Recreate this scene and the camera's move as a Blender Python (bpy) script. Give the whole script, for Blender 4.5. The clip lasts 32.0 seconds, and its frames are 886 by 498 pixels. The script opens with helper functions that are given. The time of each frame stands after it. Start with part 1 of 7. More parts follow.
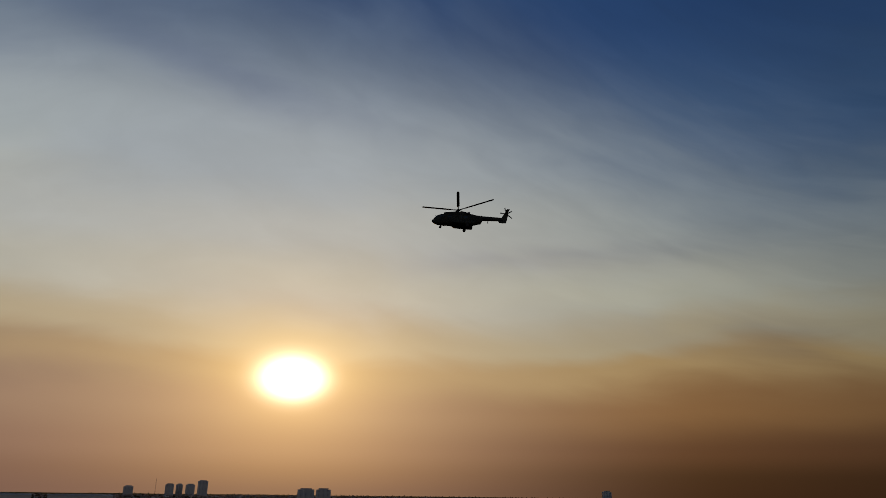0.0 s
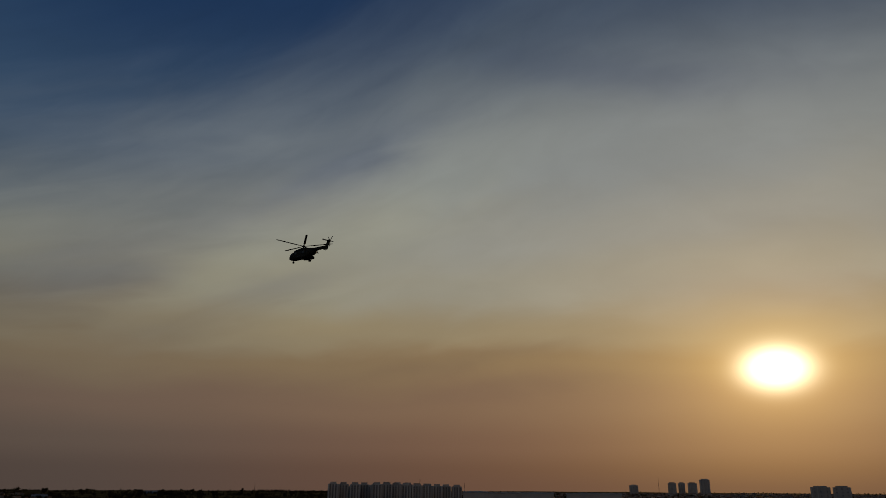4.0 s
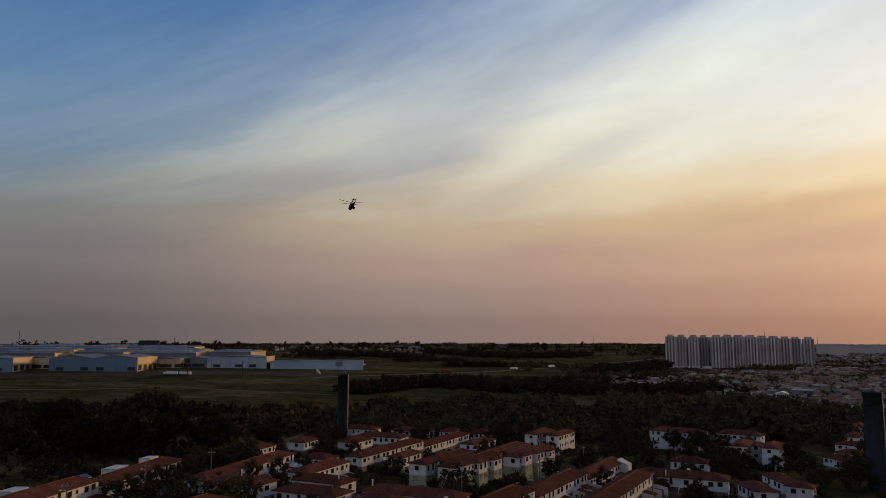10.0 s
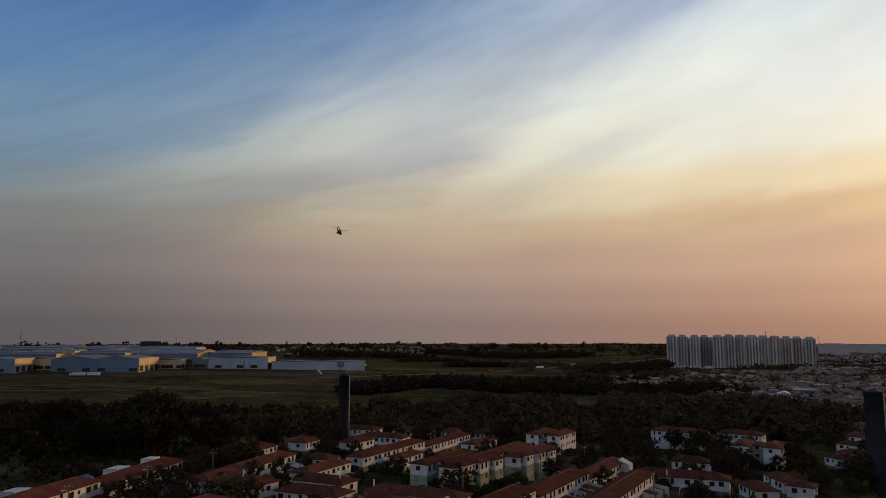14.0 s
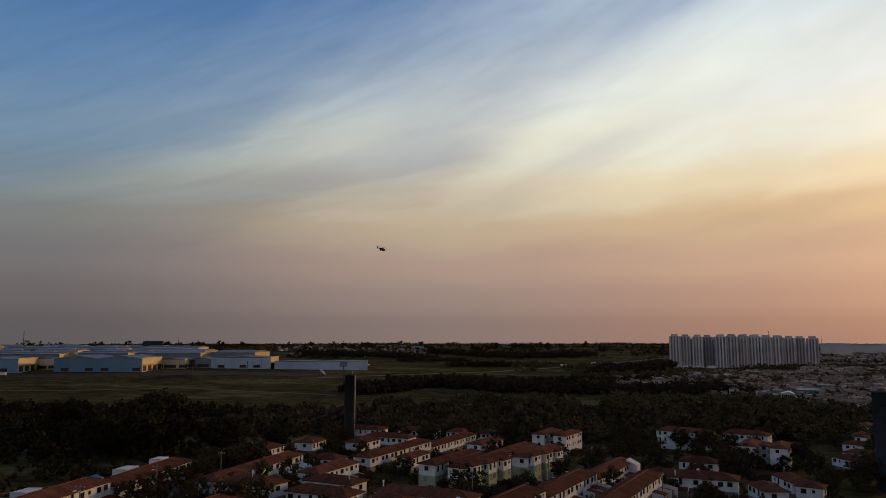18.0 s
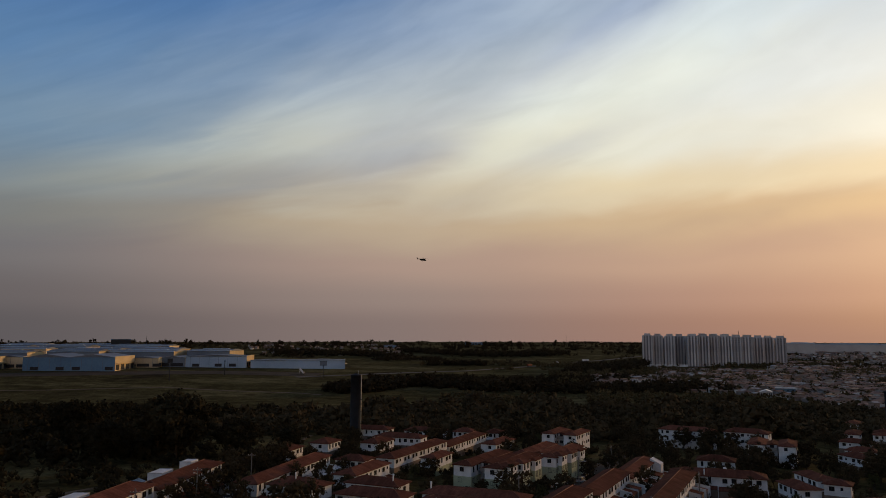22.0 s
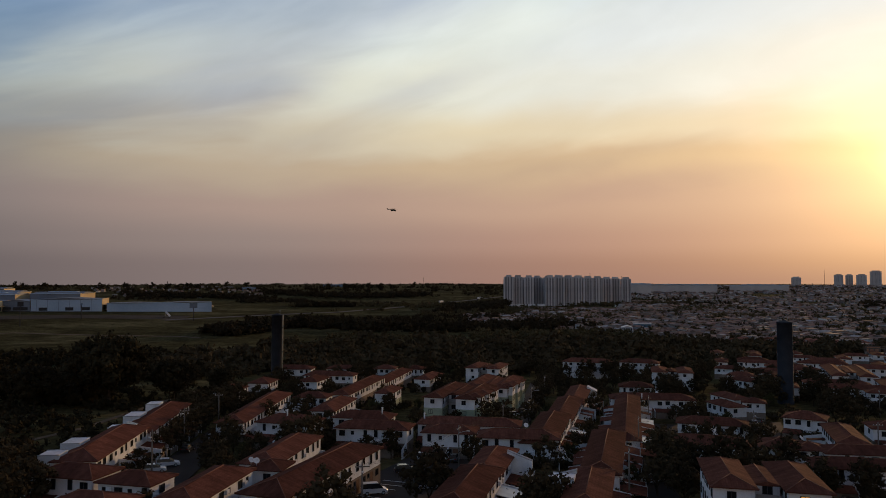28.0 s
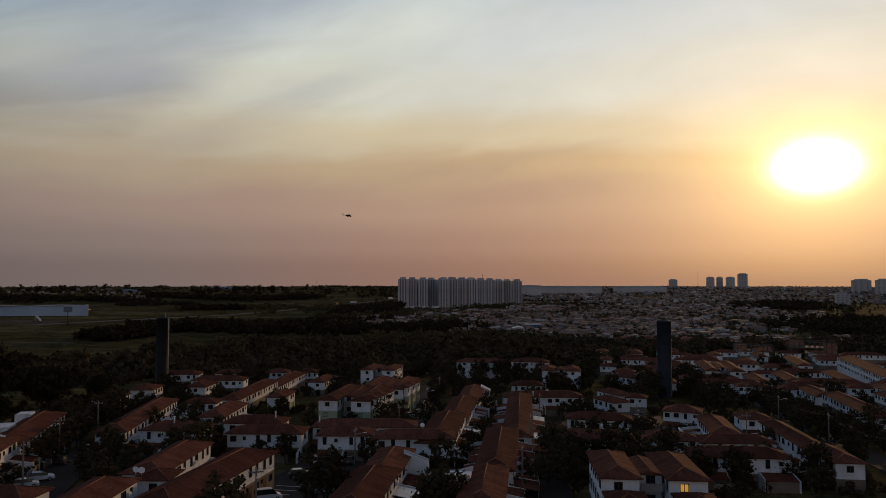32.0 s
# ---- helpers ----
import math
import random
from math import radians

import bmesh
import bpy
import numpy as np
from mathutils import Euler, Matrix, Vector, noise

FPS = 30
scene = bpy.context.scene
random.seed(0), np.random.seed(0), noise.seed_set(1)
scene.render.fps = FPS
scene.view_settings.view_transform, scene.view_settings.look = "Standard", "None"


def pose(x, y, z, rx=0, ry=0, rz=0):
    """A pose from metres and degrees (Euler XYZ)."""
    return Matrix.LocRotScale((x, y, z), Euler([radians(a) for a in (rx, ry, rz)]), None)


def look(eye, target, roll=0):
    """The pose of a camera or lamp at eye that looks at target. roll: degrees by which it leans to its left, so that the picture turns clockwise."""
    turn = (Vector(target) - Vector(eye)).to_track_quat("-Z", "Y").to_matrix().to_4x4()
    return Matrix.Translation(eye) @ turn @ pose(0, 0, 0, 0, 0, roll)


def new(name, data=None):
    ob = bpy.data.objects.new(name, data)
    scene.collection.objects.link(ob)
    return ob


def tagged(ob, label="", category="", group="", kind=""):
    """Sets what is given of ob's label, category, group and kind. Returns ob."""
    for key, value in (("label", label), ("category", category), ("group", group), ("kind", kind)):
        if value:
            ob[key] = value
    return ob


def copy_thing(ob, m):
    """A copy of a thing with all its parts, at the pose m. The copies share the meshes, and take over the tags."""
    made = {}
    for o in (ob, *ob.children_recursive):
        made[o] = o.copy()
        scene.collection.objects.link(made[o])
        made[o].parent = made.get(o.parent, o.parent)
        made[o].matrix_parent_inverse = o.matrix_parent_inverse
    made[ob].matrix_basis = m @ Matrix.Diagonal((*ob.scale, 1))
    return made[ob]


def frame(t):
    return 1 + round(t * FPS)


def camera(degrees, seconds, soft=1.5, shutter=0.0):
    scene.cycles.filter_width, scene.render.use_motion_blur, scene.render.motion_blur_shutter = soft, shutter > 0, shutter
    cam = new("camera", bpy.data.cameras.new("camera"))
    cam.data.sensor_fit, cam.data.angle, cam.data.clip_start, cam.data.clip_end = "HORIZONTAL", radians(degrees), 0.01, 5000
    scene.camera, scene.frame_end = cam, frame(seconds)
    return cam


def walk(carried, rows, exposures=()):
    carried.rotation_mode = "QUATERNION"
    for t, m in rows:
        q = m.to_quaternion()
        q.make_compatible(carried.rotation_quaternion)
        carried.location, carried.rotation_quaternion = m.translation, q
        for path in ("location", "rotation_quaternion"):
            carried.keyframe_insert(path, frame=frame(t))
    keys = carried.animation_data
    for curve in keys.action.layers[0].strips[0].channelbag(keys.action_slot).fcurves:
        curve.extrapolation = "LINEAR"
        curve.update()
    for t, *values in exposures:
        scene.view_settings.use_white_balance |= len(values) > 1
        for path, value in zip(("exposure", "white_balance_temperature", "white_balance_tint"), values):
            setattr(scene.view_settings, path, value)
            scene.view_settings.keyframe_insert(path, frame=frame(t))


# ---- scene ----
cam = camera(63.5, 32.0, soft=0.6)
PATH = [
    (0, (1.896, -0.616, 41.928), (3.472, 0.434, 42.57), 0.7),
    (1, (1.268, -0.375, 41.846), (2.83, 0.696, 42.489), 0.6),
    (1.5, (1.072, -0.283, 41.8), (2.571, 0.873, 42.444), 0.9),
    (2, (0.984, -0.203, 41.744), (2.361, 1.099, 42.384), 1.0),
    (2.5, (0.953, -0.113, 41.674), (2.176, 1.336, 42.311), 0.9),
    (3, (0.904, 0.016, 41.603), (1.946, 1.601, 42.237), 0.8),
    (3.5, (0.834, 0.195, 41.53), (1.681, 1.894, 42.161), 0.6),
    (4, (0.813, 0.443, 41.455), (1.452, 2.231, 42.084), 0.3),
    (4.5, (0.845, 0.762, 41.352), (1.284, 2.61, 41.979), 0.1),
    (6.5, (1.101, 2.114, 40.292), (0.968, 4.01, 40.915), 0.3),
    (7, (1.287, 2.095, 40.177), (1.156, 3.997, 40.779), 0.2),
    (7.5, (1.553, 1.781, 40.082), (1.422, 3.699, 40.631), 0.2),
    (8, (1.815, 1.32, 39.975), (1.682, 3.262, 40.435), 0.2),
    (8.5, (1.996, 0.941, 39.867), (1.862, 2.905, 40.222), 0.1),
    (9, (1.938, 0.812, 39.809), (1.804, 2.791, 40.064), 0.1),
    (9.5, (1.907, 0.787, 39.849), (1.759, 2.766, 40.098), 0.2),
    (10, (2.029, 0.895, 39.888), (1.819, 2.868, 40.137), 0.1),
    (10.5, (2.04, 0.864, 39.876), (1.829, 2.837, 40.126), 0.1),
    (11, (2.016, 0.84, 39.886), (1.805, 2.813, 40.136), 0.1),
    (11.5, (2.051, 0.857, 39.914), (1.84, 2.83, 40.164), 0.1),
    (12, (2.076, 0.883, 39.941), (1.865, 2.856, 40.191), 0.1),
    (12.5, (2.105, 0.785, 39.924), (1.894, 2.758, 40.174), 0.1),
    (13, (2.186, 0.697, 39.897), (1.974, 2.67, 40.147), 0.1),
    (13.5, (2.177, 0.759, 39.871), (1.964, 2.731, 40.121), 0.1),
    (14, (2.13, 0.674, 39.833), (1.917, 2.646, 40.083), 0.0),
    (14.5, (2.124, 0.685, 39.841), (1.91, 2.657, 40.092), -0.0),
    (16.5, (2.235, 0.815, 39.98), (2.018, 2.788, 40.23), -0.0),
    (17, (2.047, 0.676, 40.046), (1.83, 2.648, 40.297), 0.0),
    (17.5, (1.398, 0.541, 40.001), (1.18, 2.513, 40.251), 0.1),
    (18, (0.369, 0.546, 39.994), (0.152, 2.518, 40.243), 0.0),
    (18.5, (-1.104, 0.495, 40.08), (-1.321, 2.468, 40.327), 0.1),
    (19, (-2.839, 0.291, 40.111), (-3.055, 2.264, 40.359), 0.1),
    (19.5, (-4.862, 0.033, 40.137), (-5.077, 2.006, 40.384), 0.1),
    (20, (-7.031, -0.112, 40.206), (-7.245, 1.861, 40.453), 0.1),
    (20.5, (-9.439, -0.223, 40.276), (-9.65, 1.751, 40.523), 0.1),
    (21, (-12.18, -0.275, 40.397), (-12.364, 1.702, 40.643), 0.1),
    (21.5, (-14.908, -0.316, 40.431), (-15.061, 1.663, 40.677), 0.1),
    (22, (-17.83, -0.31, 40.461), (-17.951, 1.671, 40.706), 0.1),
    (22.5, (-20.755, -0.27, 40.404), (-20.813, 1.714, 40.649), 0.1),
    (23, (-23.663, -0.201, 40.311), (-23.642, 1.784, 40.556), 0.2),
    (23.5, (-26.699, -0.448, 40.243), (-26.604, 1.534, 40.488), 0.2),
    (24, (-29.797, -0.761, 40.127), (-29.665, 1.221, 40.366), 0.3),
    (24.5, (-32.906, -1.068, 40.015), (-32.762, 0.916, 40.217), 0.3),
    (25, (-35.868, -1.216, 39.951), (-35.713, 0.771, 40.115), 0.2),
    (25.5, (-38.699, -1.262, 39.798), (-38.535, 0.727, 39.926), 0.1),
    (27.5, (-48.647, -1.208, 39.217), (-48.388, 0.773, 39.301), -0.1),
    (28, (-49.84, -1.236, 39.178), (-49.543, 0.74, 39.264), -0.0),
    (28.5, (-50.205, -1.243, 39.188), (-49.836, 0.72, 39.275), -0.0),
    (29, (-50.399, -1.23, 39.1), (-49.957, 0.718, 39.189), 0.0),
    (29.5, (-50.52, -1.173, 39.079), (-50.002, 0.756, 39.169), 0.1),
    (30, (-50.556, -1.143, 38.973), (-49.998, 0.776, 39.062), 0.0),
    (30.5, (-50.557, -1.185, 38.893), (-49.997, 0.733, 38.982), 0.1),
    (31, (-50.544, -1.246, 38.842), (-49.982, 0.671, 38.932), 0.1),
    (31.5, (-50.507, -1.258, 38.796), (-49.94, 0.658, 38.887), -0.0),
    (32, (-50.488, -1.164, 38.923), (-49.904, 0.746, 39.015), -0.0),
]
walk(cam, [(t, look(eye, target, roll)) for t, eye, target, roll in PATH], exposures=[
(0, -1.0, 6400, 10), (1, -1.42, 6700, 10), (2, -1.5, 7000, 10), (4, -1.56, 7000, 8), (6.5, -0.70, 6600, 10), (8, -0.42, 6500, 10), (9.5, -0.10, 6500, 10), (10.5, 0.0, 6450, 10), (20, 0.0, 6400, 10), (22, -0.03, 6400, 10), (23.2, -0.15, 6350, 10), (24.2, -0.24, 6300, 10), (25.5, -0.16, 6250, 10), (28, -0.02, 6200, 10), (29.5, -0.22, 6250, 10), (32, -0.33, 6300, 10),
])

# exposure follows the camera's own metering: dark against the sun, brighter over the town
# ---- world and light ----
SUN_AZ, SUN_EL = radians(44.65), radians(8.2)


def make_sky():
    world = bpy.data.worlds.new("evening_sky")
    scene.world = world
    world.use_nodes = True
    nt = world.node_tree
    nt.nodes.clear()
    N, L = nt.nodes.new, nt.links.new

    def math_(op, a, b=None, c=None, clamp=False):
        n = N("ShaderNodeMath")
        n.operation, n.use_clamp = op, clamp
        for i, v in enumerate((a, b, c)):
            if v is None:
                continue
            if isinstance(v, (int, float)):
                n.inputs[i].default_value = v
            else:
                L(v, n.inputs[i])
        return n.outputs[0]

    def dot(v, w):
        n = N("ShaderNodeVectorMath")
        n.operation = "DOT_PRODUCT"
        L(v, n.inputs[0])
        n.inputs[1].default_value = w
        return n.outputs["Value"]

    def ramp(fac, stops):
        n = N("ShaderNodeValToRGB")
        n.color_ramp.interpolation = "EASE"
        el = n.color_ramp.elements
        while len(el) < len(stops):
            el.new(0.5)
        for e, (p, c) in zip(el, stops):
            e.position, e.color = p, (*c, 1)
        L(fac, n.inputs[0])
        return n.outputs[0]

    def mix(fac, a, b, kind="MIX"):
        n = N("ShaderNodeMix")
        n.data_type, n.blend_type = "RGBA", kind
        for s, v in ((n.inputs[0], fac), (n.inputs[6], a), (n.inputs[7], b)):
            if isinstance(v, (int, float)):
                s.default_value = v
            elif isinstance(v, tuple):
                s.default_value = (*v, 1)
            else:
                L(v, s)
        return n.outputs[2]

    def smooth(v, lo, hi):
        n = N("ShaderNodeMapRange")
        n.interpolation_type = "SMOOTHSTEP"
        L(v, n.inputs[0])
        n.inputs[1].default_value, n.inputs[2].default_value = lo, hi
        return n.outputs[0]

    way = N("ShaderNodeTexCoord").outputs["Generated"]
    sep = N("ShaderNodeSeparateXYZ")
    L(way, sep.inputs[0])
    up = sep.outputs[2]
    flat = math_("SQRT", math_("MAXIMUM", math_("SUBTRACT", 1.0, math_("MULTIPLY", up, up)), 0.001))
    sx, sy = math.sin(SUN_AZ), math.cos(SUN_AZ)
    facing = math_("DIVIDE", dot(way, (sx, sy, 0)), flat)
    # bearing from north and height above the horizon, in degrees
    az = math_("MULTIPLY", math_("ARCTAN2", sep.outputs[0], sep.outputs[1]), 57.2958)
    el = math_("MULTIPLY", math_("ARCSINE", up), 57.2958)
    # the upper edge of the veil of high cloud, by bearing
    edge_ramp = N("ShaderNodeValToRGB")
    edge = edge_ramp.color_ramp
    edge.interpolation = "B_SPLINE"
    while len(edge.elements) < len(VEIL_EDGE):
        edge.elements.new(0.5)
    for e_, (bearing, top) in zip(edge.elements, VEIL_EDGE):
        e_.position, e_.color = (bearing + 60) / 160, (top / 50, top / 50, top / 50, 1)
    L(math_("DIVIDE", math_("ADD", az, 60.0), 160.0, clamp=True), edge_ramp.inputs[0])
    rim = math_("MULTIPLY", edge_ramp.outputs[0], 50.0)
    # streaks lie along the veil's edge high up and level near the horizon
    lie = math_("DIVIDE", math_("MULTIPLY", el, 25.0), rim)

    def streaks(fa, fc, seed, detail, rough=0.5, warp=0.9):
        v = N("ShaderNodeCombineXYZ")
        L(math_("MULTIPLY", az, fa), v.inputs[0])
        L(math_("MULTIPLY", lie, fc), v.inputs[1])
        v.inputs[2].default_value = seed
        n = N("ShaderNodeTexNoise")
        n.inputs["Scale"].default_value = 1.0
        n.inputs["Detail"].default_value = detail
        n.inputs["Roughness"].default_value = rough
        n.inputs["Distortion"].default_value = warp
        L(v.outputs[0], n.inputs["Vector"])
        return n

    broad = streaks(0.055, 0.17, 3.3, 3.0, 0.45, 0.5)
    fine = streaks(0.09, 0.36, 8.1, 5.0, 0.48, 0.6)
    wisp = streaks(0.20, 0.55, 5.5, 6.0, 0.5, 0.8)
    # the banks and gaps that stand out: each a soft long patch
    place = N("ShaderNodeCombineXYZ")
    shake = N("ShaderNodeSeparateColor")
    L(fine.outputs[1], shake.inputs[0])
    shake2 = N("ShaderNodeSeparateColor")
    L(broad.outputs[1], shake2.inputs[0])
    for i, (base_, far_, near_) in enumerate(((az, 8.0, 7.0), (el, 2.2, 2.6))):
        j = math_("MULTIPLY", math_("SUBTRACT", shake2.outputs[i], 0.5), far_)
        j = math_("MULTIPLY_ADD", math_("SUBTRACT", shake.outputs[i], 0.5), near_, j)
        L(math_("ADD", base_, j), place.inputs[i])
    puff = None
    for a0, e0, long_, wide_, tilt, amount in BANKS:
        mp = N("ShaderNodeMapping")
        mp.vector_type = "TEXTURE"
        mp.inputs["Location"].default_value = (a0, e0, 0)
        mp.inputs["Rotation"].default_value = (0, 0, radians(tilt))
        mp.inputs["Scale"].default_value = (long_, wide_, 1)
        L(place.outputs[0], mp.inputs[0])
        sq = N("ShaderNodeVectorMath")
        sq.operation = "DOT_PRODUCT"
        L(mp.outputs[0], sq.inputs[0])
        L(mp.outputs[0], sq.inputs[1])
        g = math_("EXPONENT", math_("MULTIPLY", sq.outputs["Value"], -0.7))
        puff = math_("MULTIPLY", g, amount) if puff is None else math_("MULTIPLY_ADD", g, amount, puff)
    # how far the veil covers the clear sky
    thick = smooth(facing, 0.0, 0.6)
    gap = math_("SUBTRACT", rim, el)
    gap = math_("MULTIPLY_ADD", puff, 7.0, gap)
    gap = math_("MULTIPLY_ADD", math_("SUBTRACT", broad.outputs[0], 0.5), 8.5, gap)
    gap = math_("MULTIPLY_ADD", math_("SUBTRACT", fine.outputs[0], 0.5), 4.0, gap)
    gap = math_("MULTIPLY_ADD", math_("SUBTRACT", wisp.outputs[0], 0.5), 1.2, gap)
    cover = smooth(gap, -10.0, 9.0)
    # the colour bands sag and rise a little with the cloud
    sag = math_("MULTIPLY", math_("SUBTRACT", broad.outputs[0], 0.5), 4.5)
    sag = math_("MULTIPLY_ADD", math_("SUBTRACT", fine.outputs[0], 0.5), 1.8, sag)
    sag = math_("MULTIPLY_ADD", puff, 0.8, sag)
    height = math_("MULTIPLY_ADD", sag, math_("MULTIPLY", smooth(el, 2.0, 9.0), thick), el)
    e = math_("DIVIDE", math_("SINE", math_("DIVIDE", height, 57.2958)), 0.6, clamp=True)
    stops = (0.03, 0.087, 0.174, 0.26, 0.318, 0.431, 0.57, 0.704, 1.0)
    away, mid, near, dusk, clear_sky = (ramp(e, list(zip(stops, row))) for row in (AWAY, MID, NEAR, DUSK, CLEAR))
    col = mix(smooth(facing, 0.15, 0.68), away, mid)
    col = mix(smooth(facing, 0.60, 0.97), col, near)
    # beyond the sun the sky falls off into night sooner
    beyond = math_("DIVIDE", dot(way, (sy, -sx, 0)), flat)
    col = mix(smooth(beyond, 0.05, 0.55), col, dusk)
    col = mix(cover, clear_sky, col)
    # light banks and dark gaps
    tone = math_("MULTIPLY_ADD", math_("SUBTRACT", fine.outputs[0], 0.5), math_("MULTIPLY", smooth(el, 3.0, 12.0), 0.22), 1.0)
    tone = math_("MULTIPLY_ADD", math_("SUBTRACT", wisp.outputs[0], 0.5), math_("MULTIPLY", smooth(el, 6.0, 20.0), 0.12), tone)
    col = mix(1.0, col, tone, "MULTIPLY")
    warm = N("ShaderNodeCombineColor")
    for i, k in enumerate((0.27, 0.25, 0.11)):
        L(math_("MULTIPLY_ADD", puff, k, 1.0), warm.inputs[i])
    col = mix(1.0, col, warm.outputs[0], "MULTIPLY")
    # night comes up from the far side of the sunset
    col = mix(smooth(beyond, 0.42, 0.80), col, mix(1.0, col, (0.58, 0.62, 0.66), "MULTIPLY"))
    # overhead the evening haze greys the blue
    col = mix(smooth(el, 40.0, 66.0), col, (0.125, 0.125, 0.140))
    # the unseen eastern sky opposite the sun is boosted to light house fronts
    col = mix(1.0, col, mix(smooth(facing, -0.6, 0.15), (2.7, 2.0, 1.5), (1.0, 1.0, 1.0)), "MULTIPLY")
    # the sun and its glow through haze
    ce, se = math.cos(SUN_EL), math.sin(SUN_EL)
    front = dot(way, (sx * ce, sy * ce, se))
    side = dot(way, (sy, -sx, 0))
    rise = dot(way, (-sx * se, -sy * se, ce))
    q = math_("ADD", math_("POWER", math_("MULTIPLY", side, 0.66), 2.0), math_("POWER", rise, 2.0))
    r = math_("SQRT", q)
    ahead = smooth(front, 0.0, 0.3)
    disc = math_("MULTIPLY", math_("EXPONENT", math_("MULTIPLY", q, -1 / 0.0215 ** 2)), 9.0)
    halo = math_("MULTIPLY", math_("EXPONENT", math_("MULTIPLY", r, -1 / 0.042)), 1.9)
    wide = math_("MULTIPLY", math_("EXPONENT", math_("MULTIPLY", r, -1 / 0.115)), 0.42)

    def tint(v, c):
        return mix(1.0, mix(1.0, c, v, "MULTIPLY"), (ahead), "MULTIPLY")

    def grey(v):
        n = N("ShaderNodeCombineColor")
        for i in range(3):
            L(v, n.inputs[i])
        return n.outputs[0]

    total = mix(1.0, col, tint(grey(disc), (1.0, 0.93, 0.72)), "ADD")
    total = mix(1.0, total, tint(grey(halo), (1.0, 0.64, 0.17)), "ADD")
    total = mix(1.0, total, tint(grey(wide), (1.0, 0.44, 0.12)), "ADD")
    veil = N("ShaderNodeBackground")
    L(total, veil.inputs[0])
    veil.inputs[1].default_value = 0.92
    sky = N("ShaderNodeTexSky")
    sky.sky_type, sky.sun_disc = "NISHITA", False
    sky.sun_elevation, sky.sun_rotation = SUN_EL, SUN_AZ
    sky.dust_density, sky.air_density = 3.0, 1.0
    base = N("ShaderNodeBackground")
    L(sky.outputs[0], base.inputs[0])
    base.inputs[1].default_value = 0.05 * 0.1
    both = N("ShaderNodeAddShader")
    L(veil.outputs[0], both.inputs[0])
    L(base.outputs[0], both.inputs[1])
    out = N("ShaderNodeOutputWorld")
    L(both.outputs[0], out.inputs[0])


# colours from the horizon upward: the hazy veil away from the sun, between, near and beyond it, and the clear sky above
AWAY = [(.122, .108, .112), (.152, .132, .134), (.188, .172, .173), (.222, .216, .196), (.240, .262, .262), (.25, .32, .37), (.25, .34, .42), (.22, .32, .42), (.10, .18, .30)]
MID = [(.255, .190, .172), (.320, .238, .208), (.43, .298, .240), (.50, .385, .272), (.54, .47, .37), (.57, .565, .52), (.55, .59, .60), (.49, .57, .66), (.32, .43, .56)]
NEAR = [(.375, .205, .155), (.455, .258, .195), (.565, .352, .242), (.71, .49, .275), (.84, .69, .45), (.88, .86, .73), (.80, .83, .79), (.66, .74, .79), (.25, .34, .47)]
DUSK = [(.10, .040, .018), (.20, .078, .034), (.44, .21, .075), (.74, .49, .21), (.76, .64, .40), (.68, .68, .57), (.60, .65, .62), (.50, .57, .59), (.15, .21, .31)]
CLEAR = [(.10, .12, .15), (.12, .14, .17), (.14, .18, .23), (.155, .23, .31), (.155, .25, .35), (.15, .265, .41), (.110, .225, .41), (.085, .19, .39), (.030, .10, .285)]
# bearing and height of the veil's upper edge
VEIL_EDGE = [(-60, 8), (-44, 10), (-32, 14), (-20, 18), (-6, 23), (6, 27), (18, 32), (34, 38), (50, 35), (62, 31), (76, 24), (90, 18)]
# bearing, height, half length, half width, tilt, strength of the banks (+) and gaps (-)
BANKS = [
    (-16, 16.0, 7, 1.7, 20, .55), (-27, 12.4, 7, 1.5, 14, .40), (0, 15.4, 7, 1.7, 26, .80), (11, 18.5, 13, 2.6, 30, .50),
    (8, 12.4, 5, 1.9, 8, .45), (-12, 9.6, 9, 1.3, 4, .40), (17, 19.5, 6, 2.0, 24, .25),
    (-7, 14.2, 4.5, 1.4, 18, -.50), (6, 14.6, 4.5, 1.0, 16, -.60), (-20, 11.8, 6, 1.1, 12, -.35),
    (-3, 10.6, 5, 0.9, 6, -.30), (20, 9.2, 9, 0.8, 8, -.35), (27, 7.4, 9, 0.7, 2, -.30),
]
BANKS_HIGH = [(64, 17.8, 9, 0.9, 0, -.45), (79, 10.8, 8, 1.6, -4, -.60), (47, 13.6, 9, 1.0, -8, -.35), (36, 31.0, 10, 1.6, -10, -.40), (72, 14.5, 12, 1.3, -6, .30), (12, 25.0, 10, 1.8, 33, -.50), (20, 31.0, 8, 2.0, 35, .30)]
BANKS = BANKS + BANKS_HIGH
make_sky()

sun_data = bpy.data.lights.new("sun", "SUN")
sun_data.energy, sun_data.angle, sun_data.color = 1.7, radians(1.5), (1.0, 0.57, 0.24)
sun = new("sun", sun_data)
sun.matrix_world = look((0, 0, 300), (-300 * math.sin(SUN_AZ) * math.cos(SUN_EL), -300 * math.cos(SUN_AZ) * math.cos(SUN_EL), 300 - 300 * math.sin(SUN_EL)))


